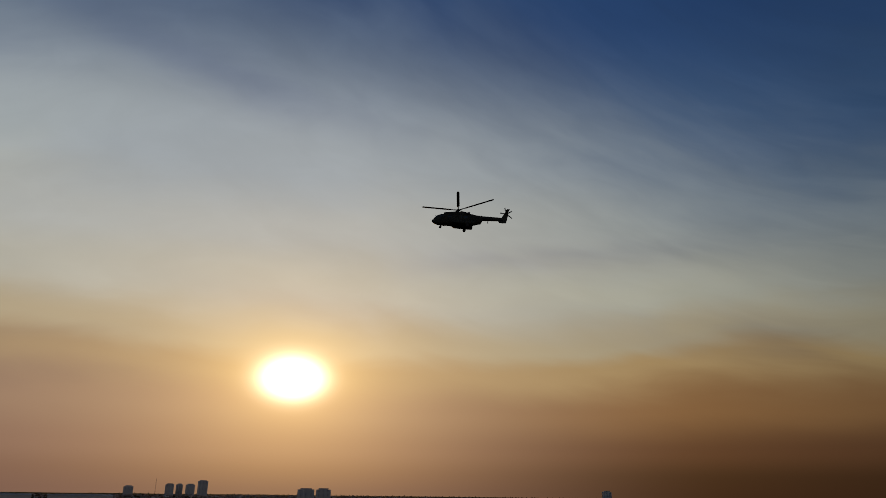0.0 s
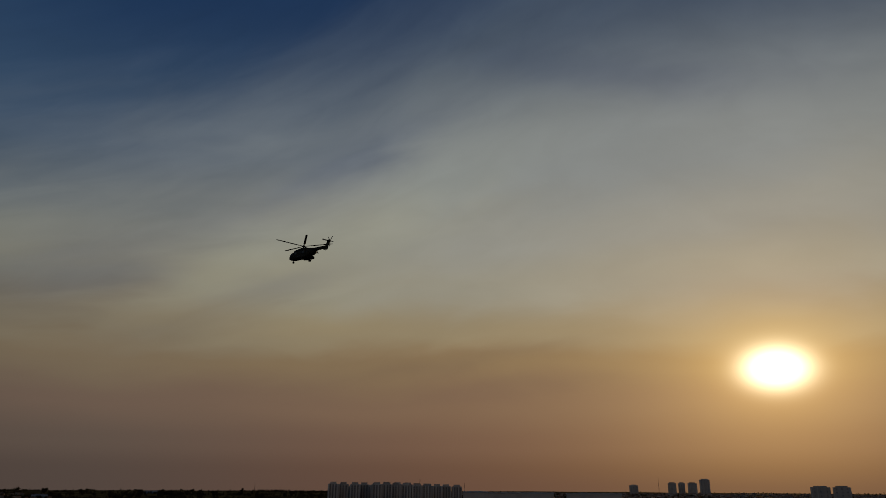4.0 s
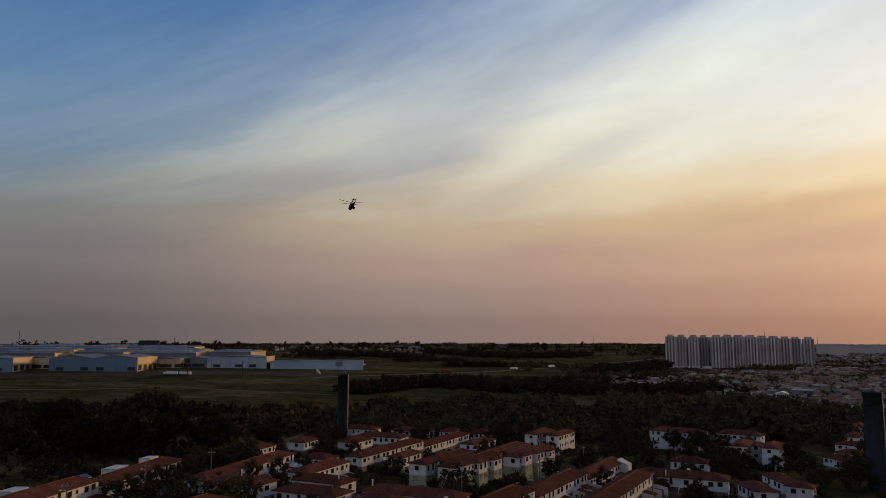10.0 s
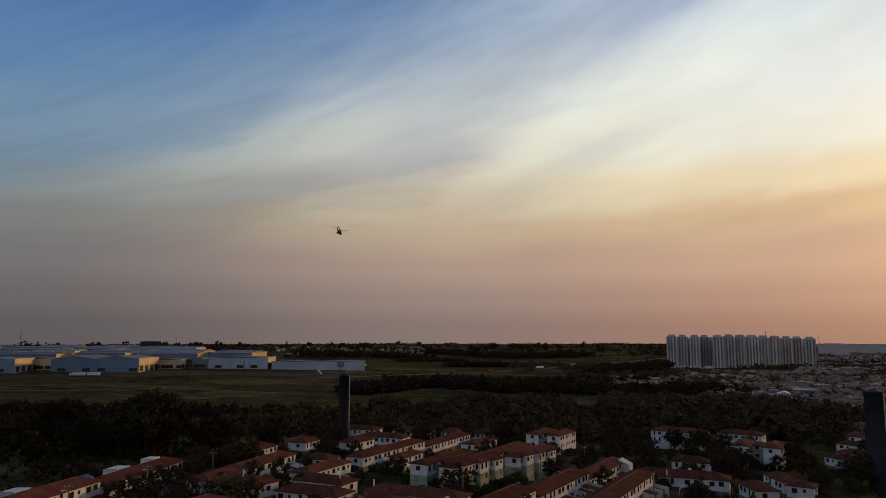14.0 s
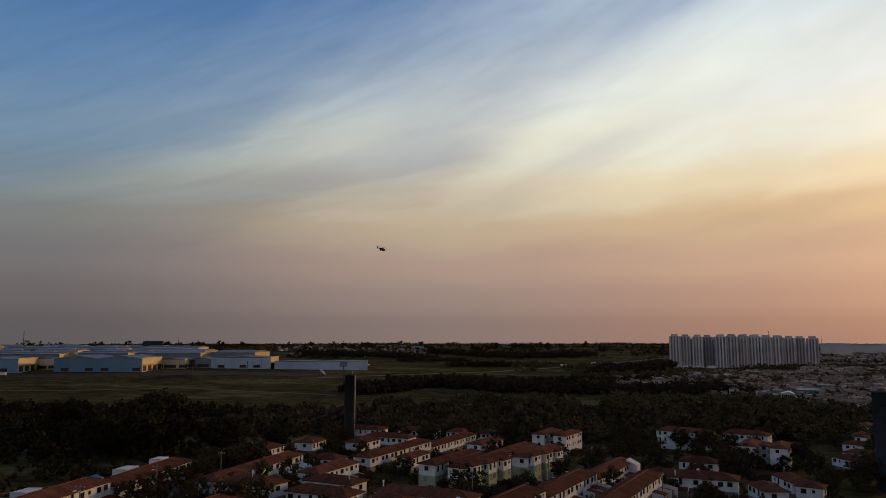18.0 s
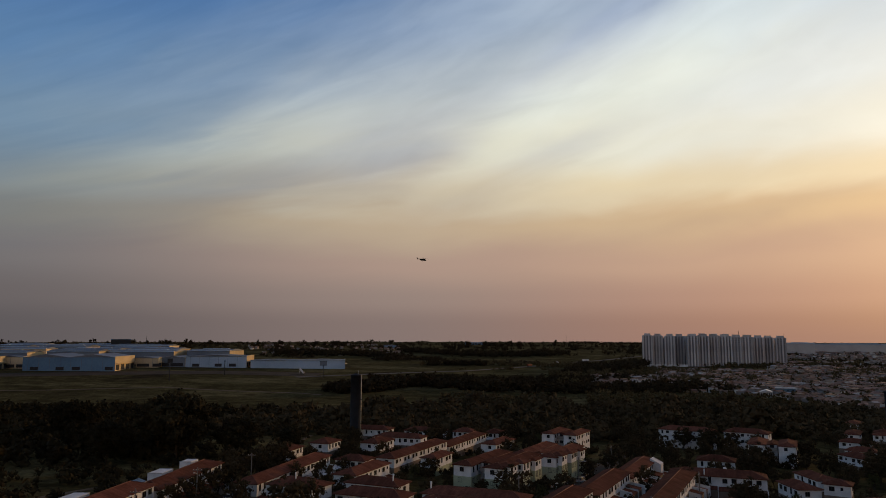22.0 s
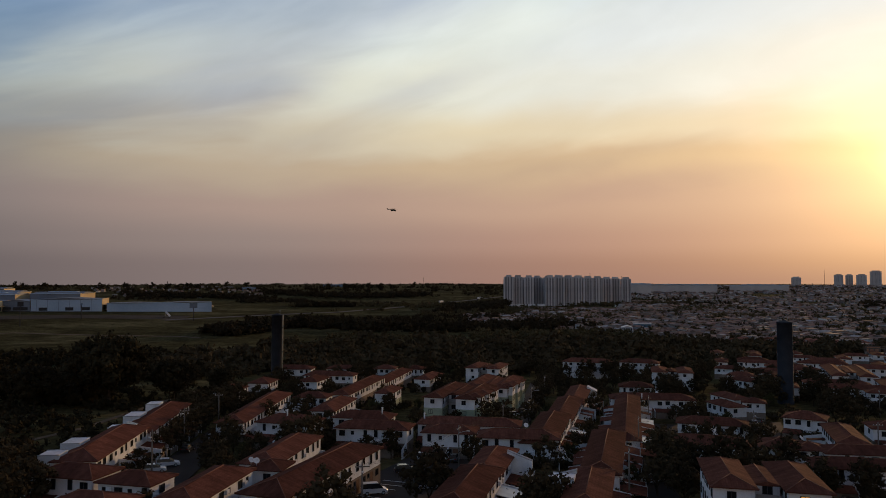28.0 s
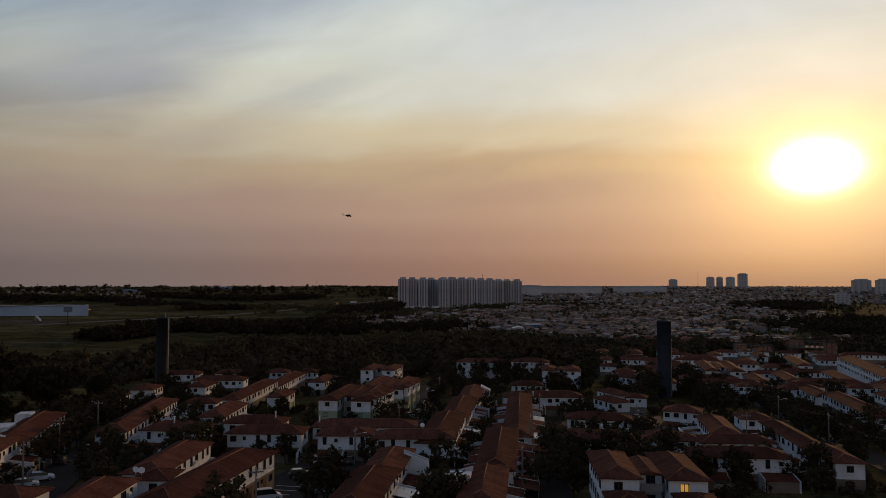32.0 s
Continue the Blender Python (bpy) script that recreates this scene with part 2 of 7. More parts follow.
# ---- materials ----
def material(name, a, b, rough=0.8, scale=1.0, fine=12.0, bump=0.3, metal=0.0, spec=0.12, rand=0.0, depth=0.02):
    """Two tones mixed by broad stains and fine grain in object space, with relief."""
    m = bpy.data.materials.new(name)
    m.use_nodes = True
    nt = m.node_tree
    N, L = nt.nodes.new, nt.links.new
    bsdf = nt.nodes["Principled BSDF"]
    co = N("ShaderNodeTexCoord").outputs["Object"]
    info = N("ShaderNodeObjectInfo").outputs["Random"]

    def noise_(s, d):
        n = N("ShaderNodeTexNoise")
        n.inputs["Scale"].default_value, n.inputs["Detail"].default_value = s, d
        L(co, n.inputs["Vector"])
        return n.outputs[0]

    big, small = noise_(scale, 4), noise_(fine, 3)
    blend = N("ShaderNodeMath")
    blend.operation = "MULTIPLY_ADD"
    L(small, blend.inputs[0])
    blend.inputs[1].default_value = 0.45
    L(big, blend.inputs[2])
    shift = N("ShaderNodeMapRange")
    L(blend.outputs[0], shift.inputs[0])
    shift.inputs[1].default_value, shift.inputs[2].default_value = 0.5, 0.95
    mixer = N("ShaderNodeMix")
    mixer.data_type = "RGBA"
    L(shift.outputs[0], mixer.inputs[0])
    mixer.inputs[6].default_value, mixer.inputs[7].default_value = (*a, 1), (*b, 1)
    out = mixer.outputs[2]
    if rand:
        hsv = N("ShaderNodeHueSaturation")
        rng = N("ShaderNodeMapRange")
        L(info, rng.inputs[0])
        rng.inputs[3].default_value, rng.inputs[4].default_value = 1 - rand, 1 + rand
        L(rng.outputs[0], hsv.inputs["Value"])
        L(out, hsv.inputs["Color"])
        out = hsv.outputs[0]
    L(out, bsdf.inputs["Base Color"])
    bsdf.inputs["Roughness"].default_value = rough
    bsdf.inputs["Metallic"].default_value = metal
    bsdf.inputs["IOR"].default_value = 1.0 + spec
    if bump:
        bp = N("ShaderNodeBump")
        bp.inputs["Strength"].default_value, bp.inputs["Distance"].default_value = bump, depth
        L(small, bp.inputs["Height"])
        L(bp.outputs[0], bsdf.inputs["Normal"])
    return m


def tile_material(name, a, b):
    """Clay roof tiles in courses: ribs down the slope and laps across it in the roof's own space, each tile a little different, streaked by weather."""
    m = material(name, a, b, 0.85, 0.25, 1.6, 0.0, spec=0.04, rand=0.25)
    nt = m.node_tree
    N, L = nt.nodes.new, nt.links.new
    bsdf = nt.nodes["Principled BSDF"]
    co = N("ShaderNodeTexCoord").outputs["UV"]
    tiles = N("ShaderNodeTexBrick")
    for k, v in (("Scale", 1.0), ("Mortar Size", 0.035), ("Mortar Smooth", 0.3), ("Brick Width", 0.30), ("Row Height", 0.42)):
        tiles.inputs[k].default_value = v
    tiles.offset = 0.0
    tiles.inputs["Color1"].default_value = (0.86, 0.86, 0.86, 1)
    tiles.inputs["Color2"].default_value = (1.10, 1.08, 1.05, 1)
    tiles.inputs["Mortar"].default_value = (0.80, 0.80, 0.81, 1)
    L(co, tiles.inputs["Vector"])
    run = N("ShaderNodeMapping")
    run.inputs["Scale"].default_value = (1.3, 0.16, 1.0)
    L(co, run.inputs[0])
    streak = N("ShaderNodeTexNoise")
    streak.inputs["Scale"].default_value, streak.inputs["Detail"].default_value = 1.0, 5
    L(run.outputs[0], streak.inputs["Vector"])
    tone = N("ShaderNodeMapRange")
    L(streak.outputs[0], tone.inputs[0])
    for i, v in ((1, 0.3), (2, 0.75), (3, 1.18), (4, 0.68)):
        tone.inputs[i].default_value = v
    col = bsdf.inputs["Base Color"].links[0].from_socket
    for other in (tiles.outputs[0], tone.outputs[0]):
        mx = N("ShaderNodeMix")
        mx.data_type, mx.blend_type = "RGBA", "MULTIPLY"
        mx.inputs[0].default_value = 1.0
        L(col, mx.inputs[6])
        L(other, mx.inputs[7])
        col = mx.outputs[2]
    L(col, bsdf.inputs["Base Color"])
    ribs = N("ShaderNodeTexWave")
    ribs.bands_direction = "X"
    ribs.inputs["Scale"].default_value = 0.314 / 0.30
    L(co, ribs.inputs["Vector"])
    rows = N("ShaderNodeTexWave")
    rows.bands_direction, rows.wave_profile = "Y", "SAW"
    rows.inputs["Scale"].default_value = 0.314 / 0.42
    L(co, rows.inputs["Vector"])
    add = N("ShaderNodeMath")
    add.operation = "MULTIPLY_ADD"
    L(rows.outputs[1], add.inputs[0])
    add.inputs[1].default_value = 0.4
    L(ribs.outputs[1], add.inputs[2])
    bp = N("ShaderNodeBump")
    bp.inputs["Strength"].default_value, bp.inputs["Distance"].default_value = 0.35, 0.03
    L(add.outputs[0], bp.inputs["Height"])
    L(bp.outputs[0], bsdf.inputs["Normal"])
    return m


def glass_material(name, col, rough=0.22):
    m = bpy.data.materials.new(name)
    m.use_nodes = True
    b = m.node_tree.nodes["Principled BSDF"]
    b.inputs["Base Color"].default_value = (*col, 1)
    b.inputs["Roughness"].default_value = rough
    b.inputs["Specular IOR Level"].default_value = 0.3
    return m


def glow_material(name, col, strength):
    m = bpy.data.materials.new(name)
    m.use_nodes = True
    b = m.node_tree.nodes["Principled BSDF"]
    b.inputs["Base Color"].default_value = (*col, 1)
    b.inputs["Emission Color"].default_value = (*col, 1)
    b.inputs["Emission Strength"].default_value = strength
    return m


WALL_WHITE = material("white_render", (.46, .465, .475), (.65, .655, .67), 0.85, 0.5, 6, 0.15, rand=0.08)
WALL_GREEN = material("pale_green_render", (.24, .27, .19), (.34, .37, .26), 0.85, 0.5, 6, 0.15)
WALL_CREAM = material("cream_render", (.42, .36, .26), (.55, .48, .36), 0.85, 0.5, 6, 0.15, rand=0.1)
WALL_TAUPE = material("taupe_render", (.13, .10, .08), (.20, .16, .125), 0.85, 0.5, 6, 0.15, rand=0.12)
WALL_GREY = material("grey_render", (.30, .30, .31), (.42, .42, .42), 0.85, 0.5, 6, 0.2, rand=0.15)
TILE = tile_material("clay_tiles", (.080, .033, .023), (.138, .056, .038))
RIDGE = material("ridge_tiles", (.10, .045, .033), (.15, .075, .056), 0.8, 0.8, 8, 0.3)
GLASS = glass_material("dark_glass", (.008, .010, .012))
FRAME = material("dark_metal_frame", (.030, .030, .032), (.055, .055, .055), 0.5, 2, 20, 0.05)
FRAME_WHITE = material("white_frame", (.55, .55, .55), (.68, .68, .68), 0.5, 2, 20, 0.05)
DOOR = material("door_paint", (.10, .055, .035), (.16, .09, .055), 0.6, 2, 15, 0.1)
METAL = material("galvanised_metal", (.34, .36, .38), (.48, .50, .52), 0.45, 0.6, 10, 0.1, metal=0.5)
CONCRETE_OLD = material("bare_old_concrete", (.055, .049, .044), (.095, .085, .076), 0.95, 0.15, 4, 0.3)
CONCRETE = material("concrete", (.16, .155, .15), (.26, .25, .24), 0.9, 0.15, 4, 0.3)
ASPHALT = material("asphalt", (.030, .026, .023), (.052, .045, .040), 0.95, 0.08, 3, 0.2)
ASPHALT_WORN = material("worn_asphalt", (.085, .075, .066), (.13, .115, .10), 0.9, 0.05, 1, 0.1)
PAINT_LINE = material("road_paint", (.5, .5, .48), (.62, .62, .6), 0.8, 1, 8, 0.05)
DIRT = material("dirt_track", (.075, .055, .036), (.13, .098, .066), 0.95, 0.2, 2, 0.3)
SOIL = material("dark_bare_soil", (.036, .027, .019), (.062, .047, .034), 0.95, 0.05, 1, 0.3)
BARK = material("bark", (.035, .026, .018), (.07, .052, .036), 0.95, 1.0, 8, 0.6)
LEAF = material("dark_leaves", (.036, .029, .014), (.068, .054, .026), 0.95, 0.12, 1.2, 0.0, rand=0.35)
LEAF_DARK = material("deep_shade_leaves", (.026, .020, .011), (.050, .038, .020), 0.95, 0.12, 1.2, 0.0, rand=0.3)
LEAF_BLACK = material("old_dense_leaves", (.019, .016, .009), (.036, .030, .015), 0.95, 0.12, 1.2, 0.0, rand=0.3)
LEAF_DRY = material("dry_leaves", (.035, .035, .014), (.07, .062, .025), 0.8, 0.15, 1.5, 0.0, rand=0.3)
WOOD_POLE = material("weathered_pole", (.11, .10, .09), (.17, .155, .14), 0.9, 1, 10, 0.2)
CABLE = material("black_cable", (.015, .015, .015), (.025, .025, .025), 0.6, 2, 10, 0.0)
SOLAR = glass_material("solar_cells", (.012, .016, .04), 0.2)
LAMP_LIT = glow_material("lit_window", (1.0, 0.50, 0.07), 0.45)
STEEL_DARK = material("dark_steel", (.014, .015, .017), (.026, .027, .030), 0.6, 0.3, 4, 0.1)
CAMO = material("dark_olive_paint", (.022, .023, .019), (.038, .040, .032), 0.6, 0.35, 8, 0.05)
BLADE = material("rotor_blade", (.035, .035, .037), (.06, .06, .062), 0.5, 1, 10, 0.05)
TYRE = material("tyre_rubber", (.018, .018, .018), (.03, .03, .03), 0.9, 3, 20, 0.2)
LENS = glass_material("lamp_glass", (.45, .44, .40), 0.1)
TAIL_RED = glass_material("red_lamp", (.25, .02, .015), 0.2)


# ---- mesh helpers ----
def part(name, bm, mat, parent=None, label="", m=None):
    """One mesh object from a bmesh (or a ready mesh), under parent."""
    if isinstance(bm, bmesh.types.BMesh):
        me = bpy.data.meshes.new(name)
        bm.normal_update()
        bm.to_mesh(me)
        bm.free()
        for one in (mat if isinstance(mat, (list, tuple)) else [mat]):
            me.materials.append(one)
    else:
        me = bm
    ob = new(name, me)
    if m is not None:
        ob.matrix_basis = m
    if parent is not None:
        ob.parent = parent
    if label:
        ob["label"] = label
    return ob


def thing(name, m, label, category, group="", kind=""):
    ob = new(name)
    ob.empty_display_size = 0.5
    ob.matrix_basis = m
    return tagged(ob, label, category, group, kind)


def box(bm, x0, x1, y0, y1, z0, z1, mat=0):
    v = [bm.verts.new((x, y, z)) for z in (z0, z1) for x, y in ((x0, y0), (x1, y0), (x1, y1), (x0, y1))]
    for f in ((3, 2, 1, 0), (4, 5, 6, 7), (0, 1, 5, 4), (1, 2, 6, 5), (2, 3, 7, 6), (3, 0, 4, 7)):
        bm.faces.new([v[i] for i in f]).material_index = mat
    return v


def boxes(*dims, bevel=0.0):
    bm = bmesh.new()
    for d in dims:
        box(bm, *d)
    if bevel:
        bmesh.ops.bevel(bm, geom=bm.edges[:], offset=bevel, segments=1, affect="EDGES")
    return bm


def ring(bm, pts):
    return [bm.verts.new(p) for p in pts]


def loft(bm, rings, cap=True, smooth=True):
    for a, b in zip(rings, rings[1:]):
        n = len(a)
        for i in range(n):
            f = bm.faces.new((a[i], a[(i + 1) % n], b[(i + 1) % n], b[i]))
            f.smooth = smooth
    if cap:
        bm.faces.new(rings[0][::-1])
        bm.faces.new(rings[-1])


def rod(bm, p, q, r0, r1=None, n=8, cap=True):
    p, q = Vector(p), Vector(q)
    r1 = r0 if r1 is None else r1
    turn = (q - p).to_track_quat("Z", "Y").to_matrix()
    rings = []
    for c, r in ((p, r0), (q, r1)):
        rings.append([bm.verts.new(c + turn @ Vector((r * math.cos(k * math.tau / n), r * math.sin(k * math.tau / n), 0))) for k in range(n)])
    loft(bm, rings, cap)


def rods(*items, n=8):
    bm = bmesh.new()
    for it in items:
        rod(bm, *it, n=n)
    return bm


# ---- the lie of the land ----
def step(a, b, v):
    k = min(max((v - a) / (b - a), 0.0), 1.0)
    return k * k * (3 - 2 * k)


RANGE = (0, 420, 620, 950, 1250, 1500, 2000, 2600, 3600, 4950)
LEFT = (-9, -9, -9, 0, 9, 16, 20, 18, 13, 6)
FRONT = (-9, -9, -11, -7, -3, 7, 17, 22, 16, 8)
RIGHT = (-9, -9, -10, -8, -4, 3, 11, 17, 16, 10)


def profile(row, r):
    for i in range(len(RANGE) - 1):
        if r <= RANGE[i + 1]:
            k = (r - RANGE[i]) / (RANGE[i + 1] - RANGE[i])
            k = k * k * (3 - 2 * k) * 0.5 + k * 0.5
            return row[i] + (row[i + 1] - row[i]) * k
    return row[-1]


def ground_z(x, y):
    r, az = math.hypot(x, y), math.degrees(math.atan2(x, y))
    slope = 9.187 - 0.0241 * x - 0.0467 * y
    left = step(8, -26, az)
    right = step(2, 22, az)
    far = profile(FRONT, r) * (1 - left) * (1 - right) + profile(LEFT, r) * left * (1 - right) + profile(RIGHT, r) * right
    if y < 0:
        far = 8.0
    roll = 3.0 * step(900, 2200, r) * (noise.noise((x / 420, y / 420, 1.7)))
    k = step(330, 520, r)
    near = max(min(slope, 10.0), -9.5)
    return near * (1 - k) + far * k + roll


def make_ground():
    """One sheet, in rings that widen outward, out to the horizon."""
    radii = [0.0]
    while radii[-1] < 4900:
        radii.append(radii[-1] + max(9.0, radii[-1] * 0.035))
    n = 220
    verts, faces = [(0, 0, ground_z(0, 0))], []
    for r in radii[1:]:
        for k in range(n):
            a = k * math.tau / n
            x, y = r * math.sin(a), r * math.cos(a)
            verts.append((x, y, ground_z(x, y)))
    for k in range(n):
        faces.append((0, 1 + (k + 1) % n, 1 + k))
    for i in range(len(radii) - 2):
        for k in range(n):
            a, b = 1 + i * n + k, 1 + i * n + (k + 1) % n
            faces.append((a, b, b + n, a + n))
    me = bpy.data.meshes.new("ground")
    me.from_pydata(verts, [], faces)
    me.polygons.foreach_set("use_smooth", [True] * len(faces))
    me.materials.append(ground_material())
    ob = new("ground", me)
    return tagged(ob, "dark grassland, scrub and bare earth sloping to a creek", "ground", kind="structure")


def ground_material():
    m = bpy.data.materials.new("grass_and_scrub")
    m.use_nodes = True
    nt = m.node_tree
    N, L = nt.nodes.new, nt.links.new
    bsdf = nt.nodes["Principled BSDF"]
    co = N("ShaderNodeTexCoord").outputs["Object"]

    def noise_(s, d, stretch=None):
        n = N("ShaderNodeTexNoise")
        n.inputs["Scale"].default_value, n.inputs["Detail"].default_value = s, d
        if stretch:
            mp = N("ShaderNodeMapping")
            mp.inputs["Scale"].default_value = stretch
            L(co, mp.inputs[0])
            L(mp.outputs[0], n.inputs["Vector"])
        else:
            L(co, n.inputs["Vector"])
        return n.outputs[0]

    def ramp(f, lo, hi):
        r = N("ShaderNodeMapRange")
        L(f, r.inputs[0])
        r.inputs[1].default_value, r.inputs[2].default_value = lo, hi
        return r.outputs[0]

    def mix(f, a, b):
        n = N("ShaderNodeMix")
        n.data_type = "RGBA"
        L(f, n.inputs[0])
        for s, v in ((n.inputs[6], a), (n.inputs[7], b)):
            if isinstance(v, tuple):
                s.default_value = (*v, 1)
            else:
                L(v, s)
        return n.outputs[2]

    grass = mix(ramp(noise_(0.35, 4), 0.35, 0.65), (.044, .038, .016), (.076, .064, .028))
    dry = mix(ramp(noise_(0.9, 4), 0.35, 0.65), (.080, .069, .032), (.130, .110, .052))
    col = mix(ramp(noise_(0.006, 5, (1.0, 2.2, 1.0)), 0.50, 0.62), grass, dry)
    col = mix(ramp(noise_(0.011, 4), 0.60, 0.68), col, (.034, .026, .014))
    # tussocks and bare spots at two scales
    for scale_, lo, hi, dark, light in ((0.07, 0.34, 0.62, 0.55, 1.12), (0.6, 0.30, 0.68, 0.62, 1.25)):
        spot = N("ShaderNodeMapRange")
        L(noise_(scale_, 6), spot.inputs[0])
        for i_, v_ in ((1, lo), (2, hi), (3, dark), (4, light)):
            spot.inputs[i_].default_value = v_
        mul = N("ShaderNodeMix")
        mul.data_type, mul.blend_type = "RGBA", "MULTIPLY"
        mul.inputs[0].default_value = 1.0
        L(col, mul.inputs[6])
        L(spot.outputs[0], mul.inputs[7])
        col = mul.outputs[2]
    L(col, bsdf.inputs["Base Color"])
    bsdf.inputs["Roughness"].default_value = 0.95
    bsdf.inputs["IOR"].default_value = 1.02
    bp = N("ShaderNodeBump")
    bp.inputs["Strength"].default_value, bp.inputs["Distance"].default_value = 0.6, 0.4
    L(noise_(0.8, 5), bp.inputs["Height"])
    L(bp.outputs[0], bsdf.inputs["Normal"])
    return m


ground = make_ground()


# ---- houses of the estate ----
def window_mesh(w, h, cross=True, glazed=False):
    """A frame with one or two openings, all of one piece; glazed: the openings are closed with glass."""
    t, d = 0.07, 0.09
    xs = [-w / 2, -w / 2 + t, w / 2 - t, w / 2]
    if cross:
        xs[2:2] = [-t / 2, t / 2]
    zs = [-h / 2, -h / 2 + t, h / 2 - t, h / 2]
    bm = bmesh.new()
    V = {(i, j, k): bm.verts.new((x, y, z)) for i, x in enumerate(xs) for j, z in enumerate(zs) for k, y in enumerate((-d, -0.025 if glazed else 0.03))}
    n = len(xs) - 1
    for i in range(n):
        for j in range(3):
            hole = j == 1 and i % 2 == 1
            for k in (0, 1):
                if hole and (k == 0 or not glazed):
                    continue
                f = bm.faces.new([V[p] for p in ((i, j, k), (i + 1, j, k), (i + 1, j + 1, k), (i, j + 1, k))][::1 if k == 0 else -1])
                f.material_index = 1 if hole else 0
            for (a, b), open_to in ((((i, j), (i + 1, j)), j - 1), (((i + 1, j + 1), (i, j + 1)), j + 1)):
                other = 0 <= open_to <= 2 and not (open_to == 1 and i % 2 == 1)
                if hole or not other:
                    if hole or open_to in (-1, 3):
                        bm.faces.new((V[(*a, 0)], V[(*a, 1)], V[(*b, 1)], V[(*b, 0)]))
            for (a, b), edge in ((((i, j + 1), (i, j)), i == 0), (((i + 1, j), (i + 1, j + 1)), i == n - 1)):
                if hole or edge:
                    bm.faces.new((V[(*a, 0)], V[(*a, 1)], V[(*b, 1)], V[(*b, 0)]))
    bmesh.ops.recalc_face_normals(bm, faces=bm.faces[:])
    me = bpy.data.meshes.new("window")
    bm.to_mesh(me)
    bm.free()
    me.materials.append(FRAME)
    me.materials.append(GLASS)
    return me


def pane_mesh(w, h, mat):
    bm = boxes((-w / 2 + 0.07, w / 2 - 0.07, -0.035, 0.02, -h / 2 + 0.07, h / 2 - 0.07))
    me = bpy.data.meshes.new("pane")
    bm.to_mesh(me)
    bm.free()
    me.materials.append(mat)
    return me


WIN = {k: (window_mesh(*k, k[0] > 1), pane_mesh(*k, GLASS)) for k in ((1.25, 1.15), (0.65, 0.75), (0.75, 1.5), (1.15, 1.1))}
FAR_WIN = {k: window_mesh(*k, k[0] > 1, True) for k in WIN}
DOOR_MESH = None


def set_window(parent, x, y, z, turn, size, lit=False):
    m = parent.matrix_basis
    out = (m.to_3x3() @ Vector((math.sin(radians(turn)), -math.cos(radians(turn)), 0))).normalized()
    o = m.translation
    if max(out.x * (e - o.x) - out.y * o.y for e in (2, -50)) < -6:
        return None
    if o.length > 150 and not lit:
        return part("window", FAR_WIN[size], None, parent, m=pose(x, y, z, 0, 0, turn))
    frame_me, pane_me = WIN[size]
    w = part("window", frame_me, None, parent, m=pose(x, y, z, 0, 0, turn))
    if lit:
        pane_me = pane_mesh(*size, LAMP_LIT)
    part("pane", pane_me, None, w, "lamp-lit yellow pane" if lit else "")
    return w


def hip_roof(L, W, over, z, rise, gable=False, thick=0.14):
    """Roof over L x W centred at the origin, ridge along x. Returns roof and ridge-cap bmeshes."""
    a, b = L / 2 + over, W / 2 + over
    k = a if gable else max(a - b, 0.01)
    bm = bmesh.new()
    uv = bm.loops.layers.uv.new("uv")
    E_ = [(-a, -b), (a, -b), (a, b), (-a, b)]
    lo = [bm.verts.new((x, y, z - thick)) for x, y in E_]
    hi = [bm.verts.new((x, y, z)) for x, y in E_]
    r0, r1 = bm.verts.new((-k, 0, z + rise)), bm.verts.new((k, 0, z + rise))
    faces = [(hi[0], hi[1], r1, r0), (hi[2], hi[3], r0, r1), (hi[1], hi[2], r1), (hi[3], hi[0], r0)]
    for vs in faces:
        f = bm.faces.new(vs)
        e = (vs[1].co - vs[0].co).normalized()
        n = (vs[1].co - vs[0].co).cross(vs[2].co - vs[0].co).normalized()
        s = n.cross(e)
        for l in f.loops:
            d = l.vert.co - vs[0].co
            l[uv].uv = (d.dot(e), d.dot(s))
    for i in range(4):
        bm.faces.new((lo[i], lo[(i + 1) % 4], hi[(i + 1) % 4], hi[i]))
    bm.faces.new(lo[::-1])
    caps = bmesh.new()
    up = Vector((0, 0, 0.02))
    lines = [(r0.co, r1.co)]
    if not gable:
        lines += [(hi[0].co, r0.co), (hi[3].co, r0.co), (hi[1].co, r1.co), (hi[2].co, r1.co)]
    for p, q in lines:
        if (q - p).length > 0.1:
            rod(caps, p + up, q + up, 0.085, n=6)
    return bm, caps


PITCH = math.tan(radians(19))
STOREY = 2.65


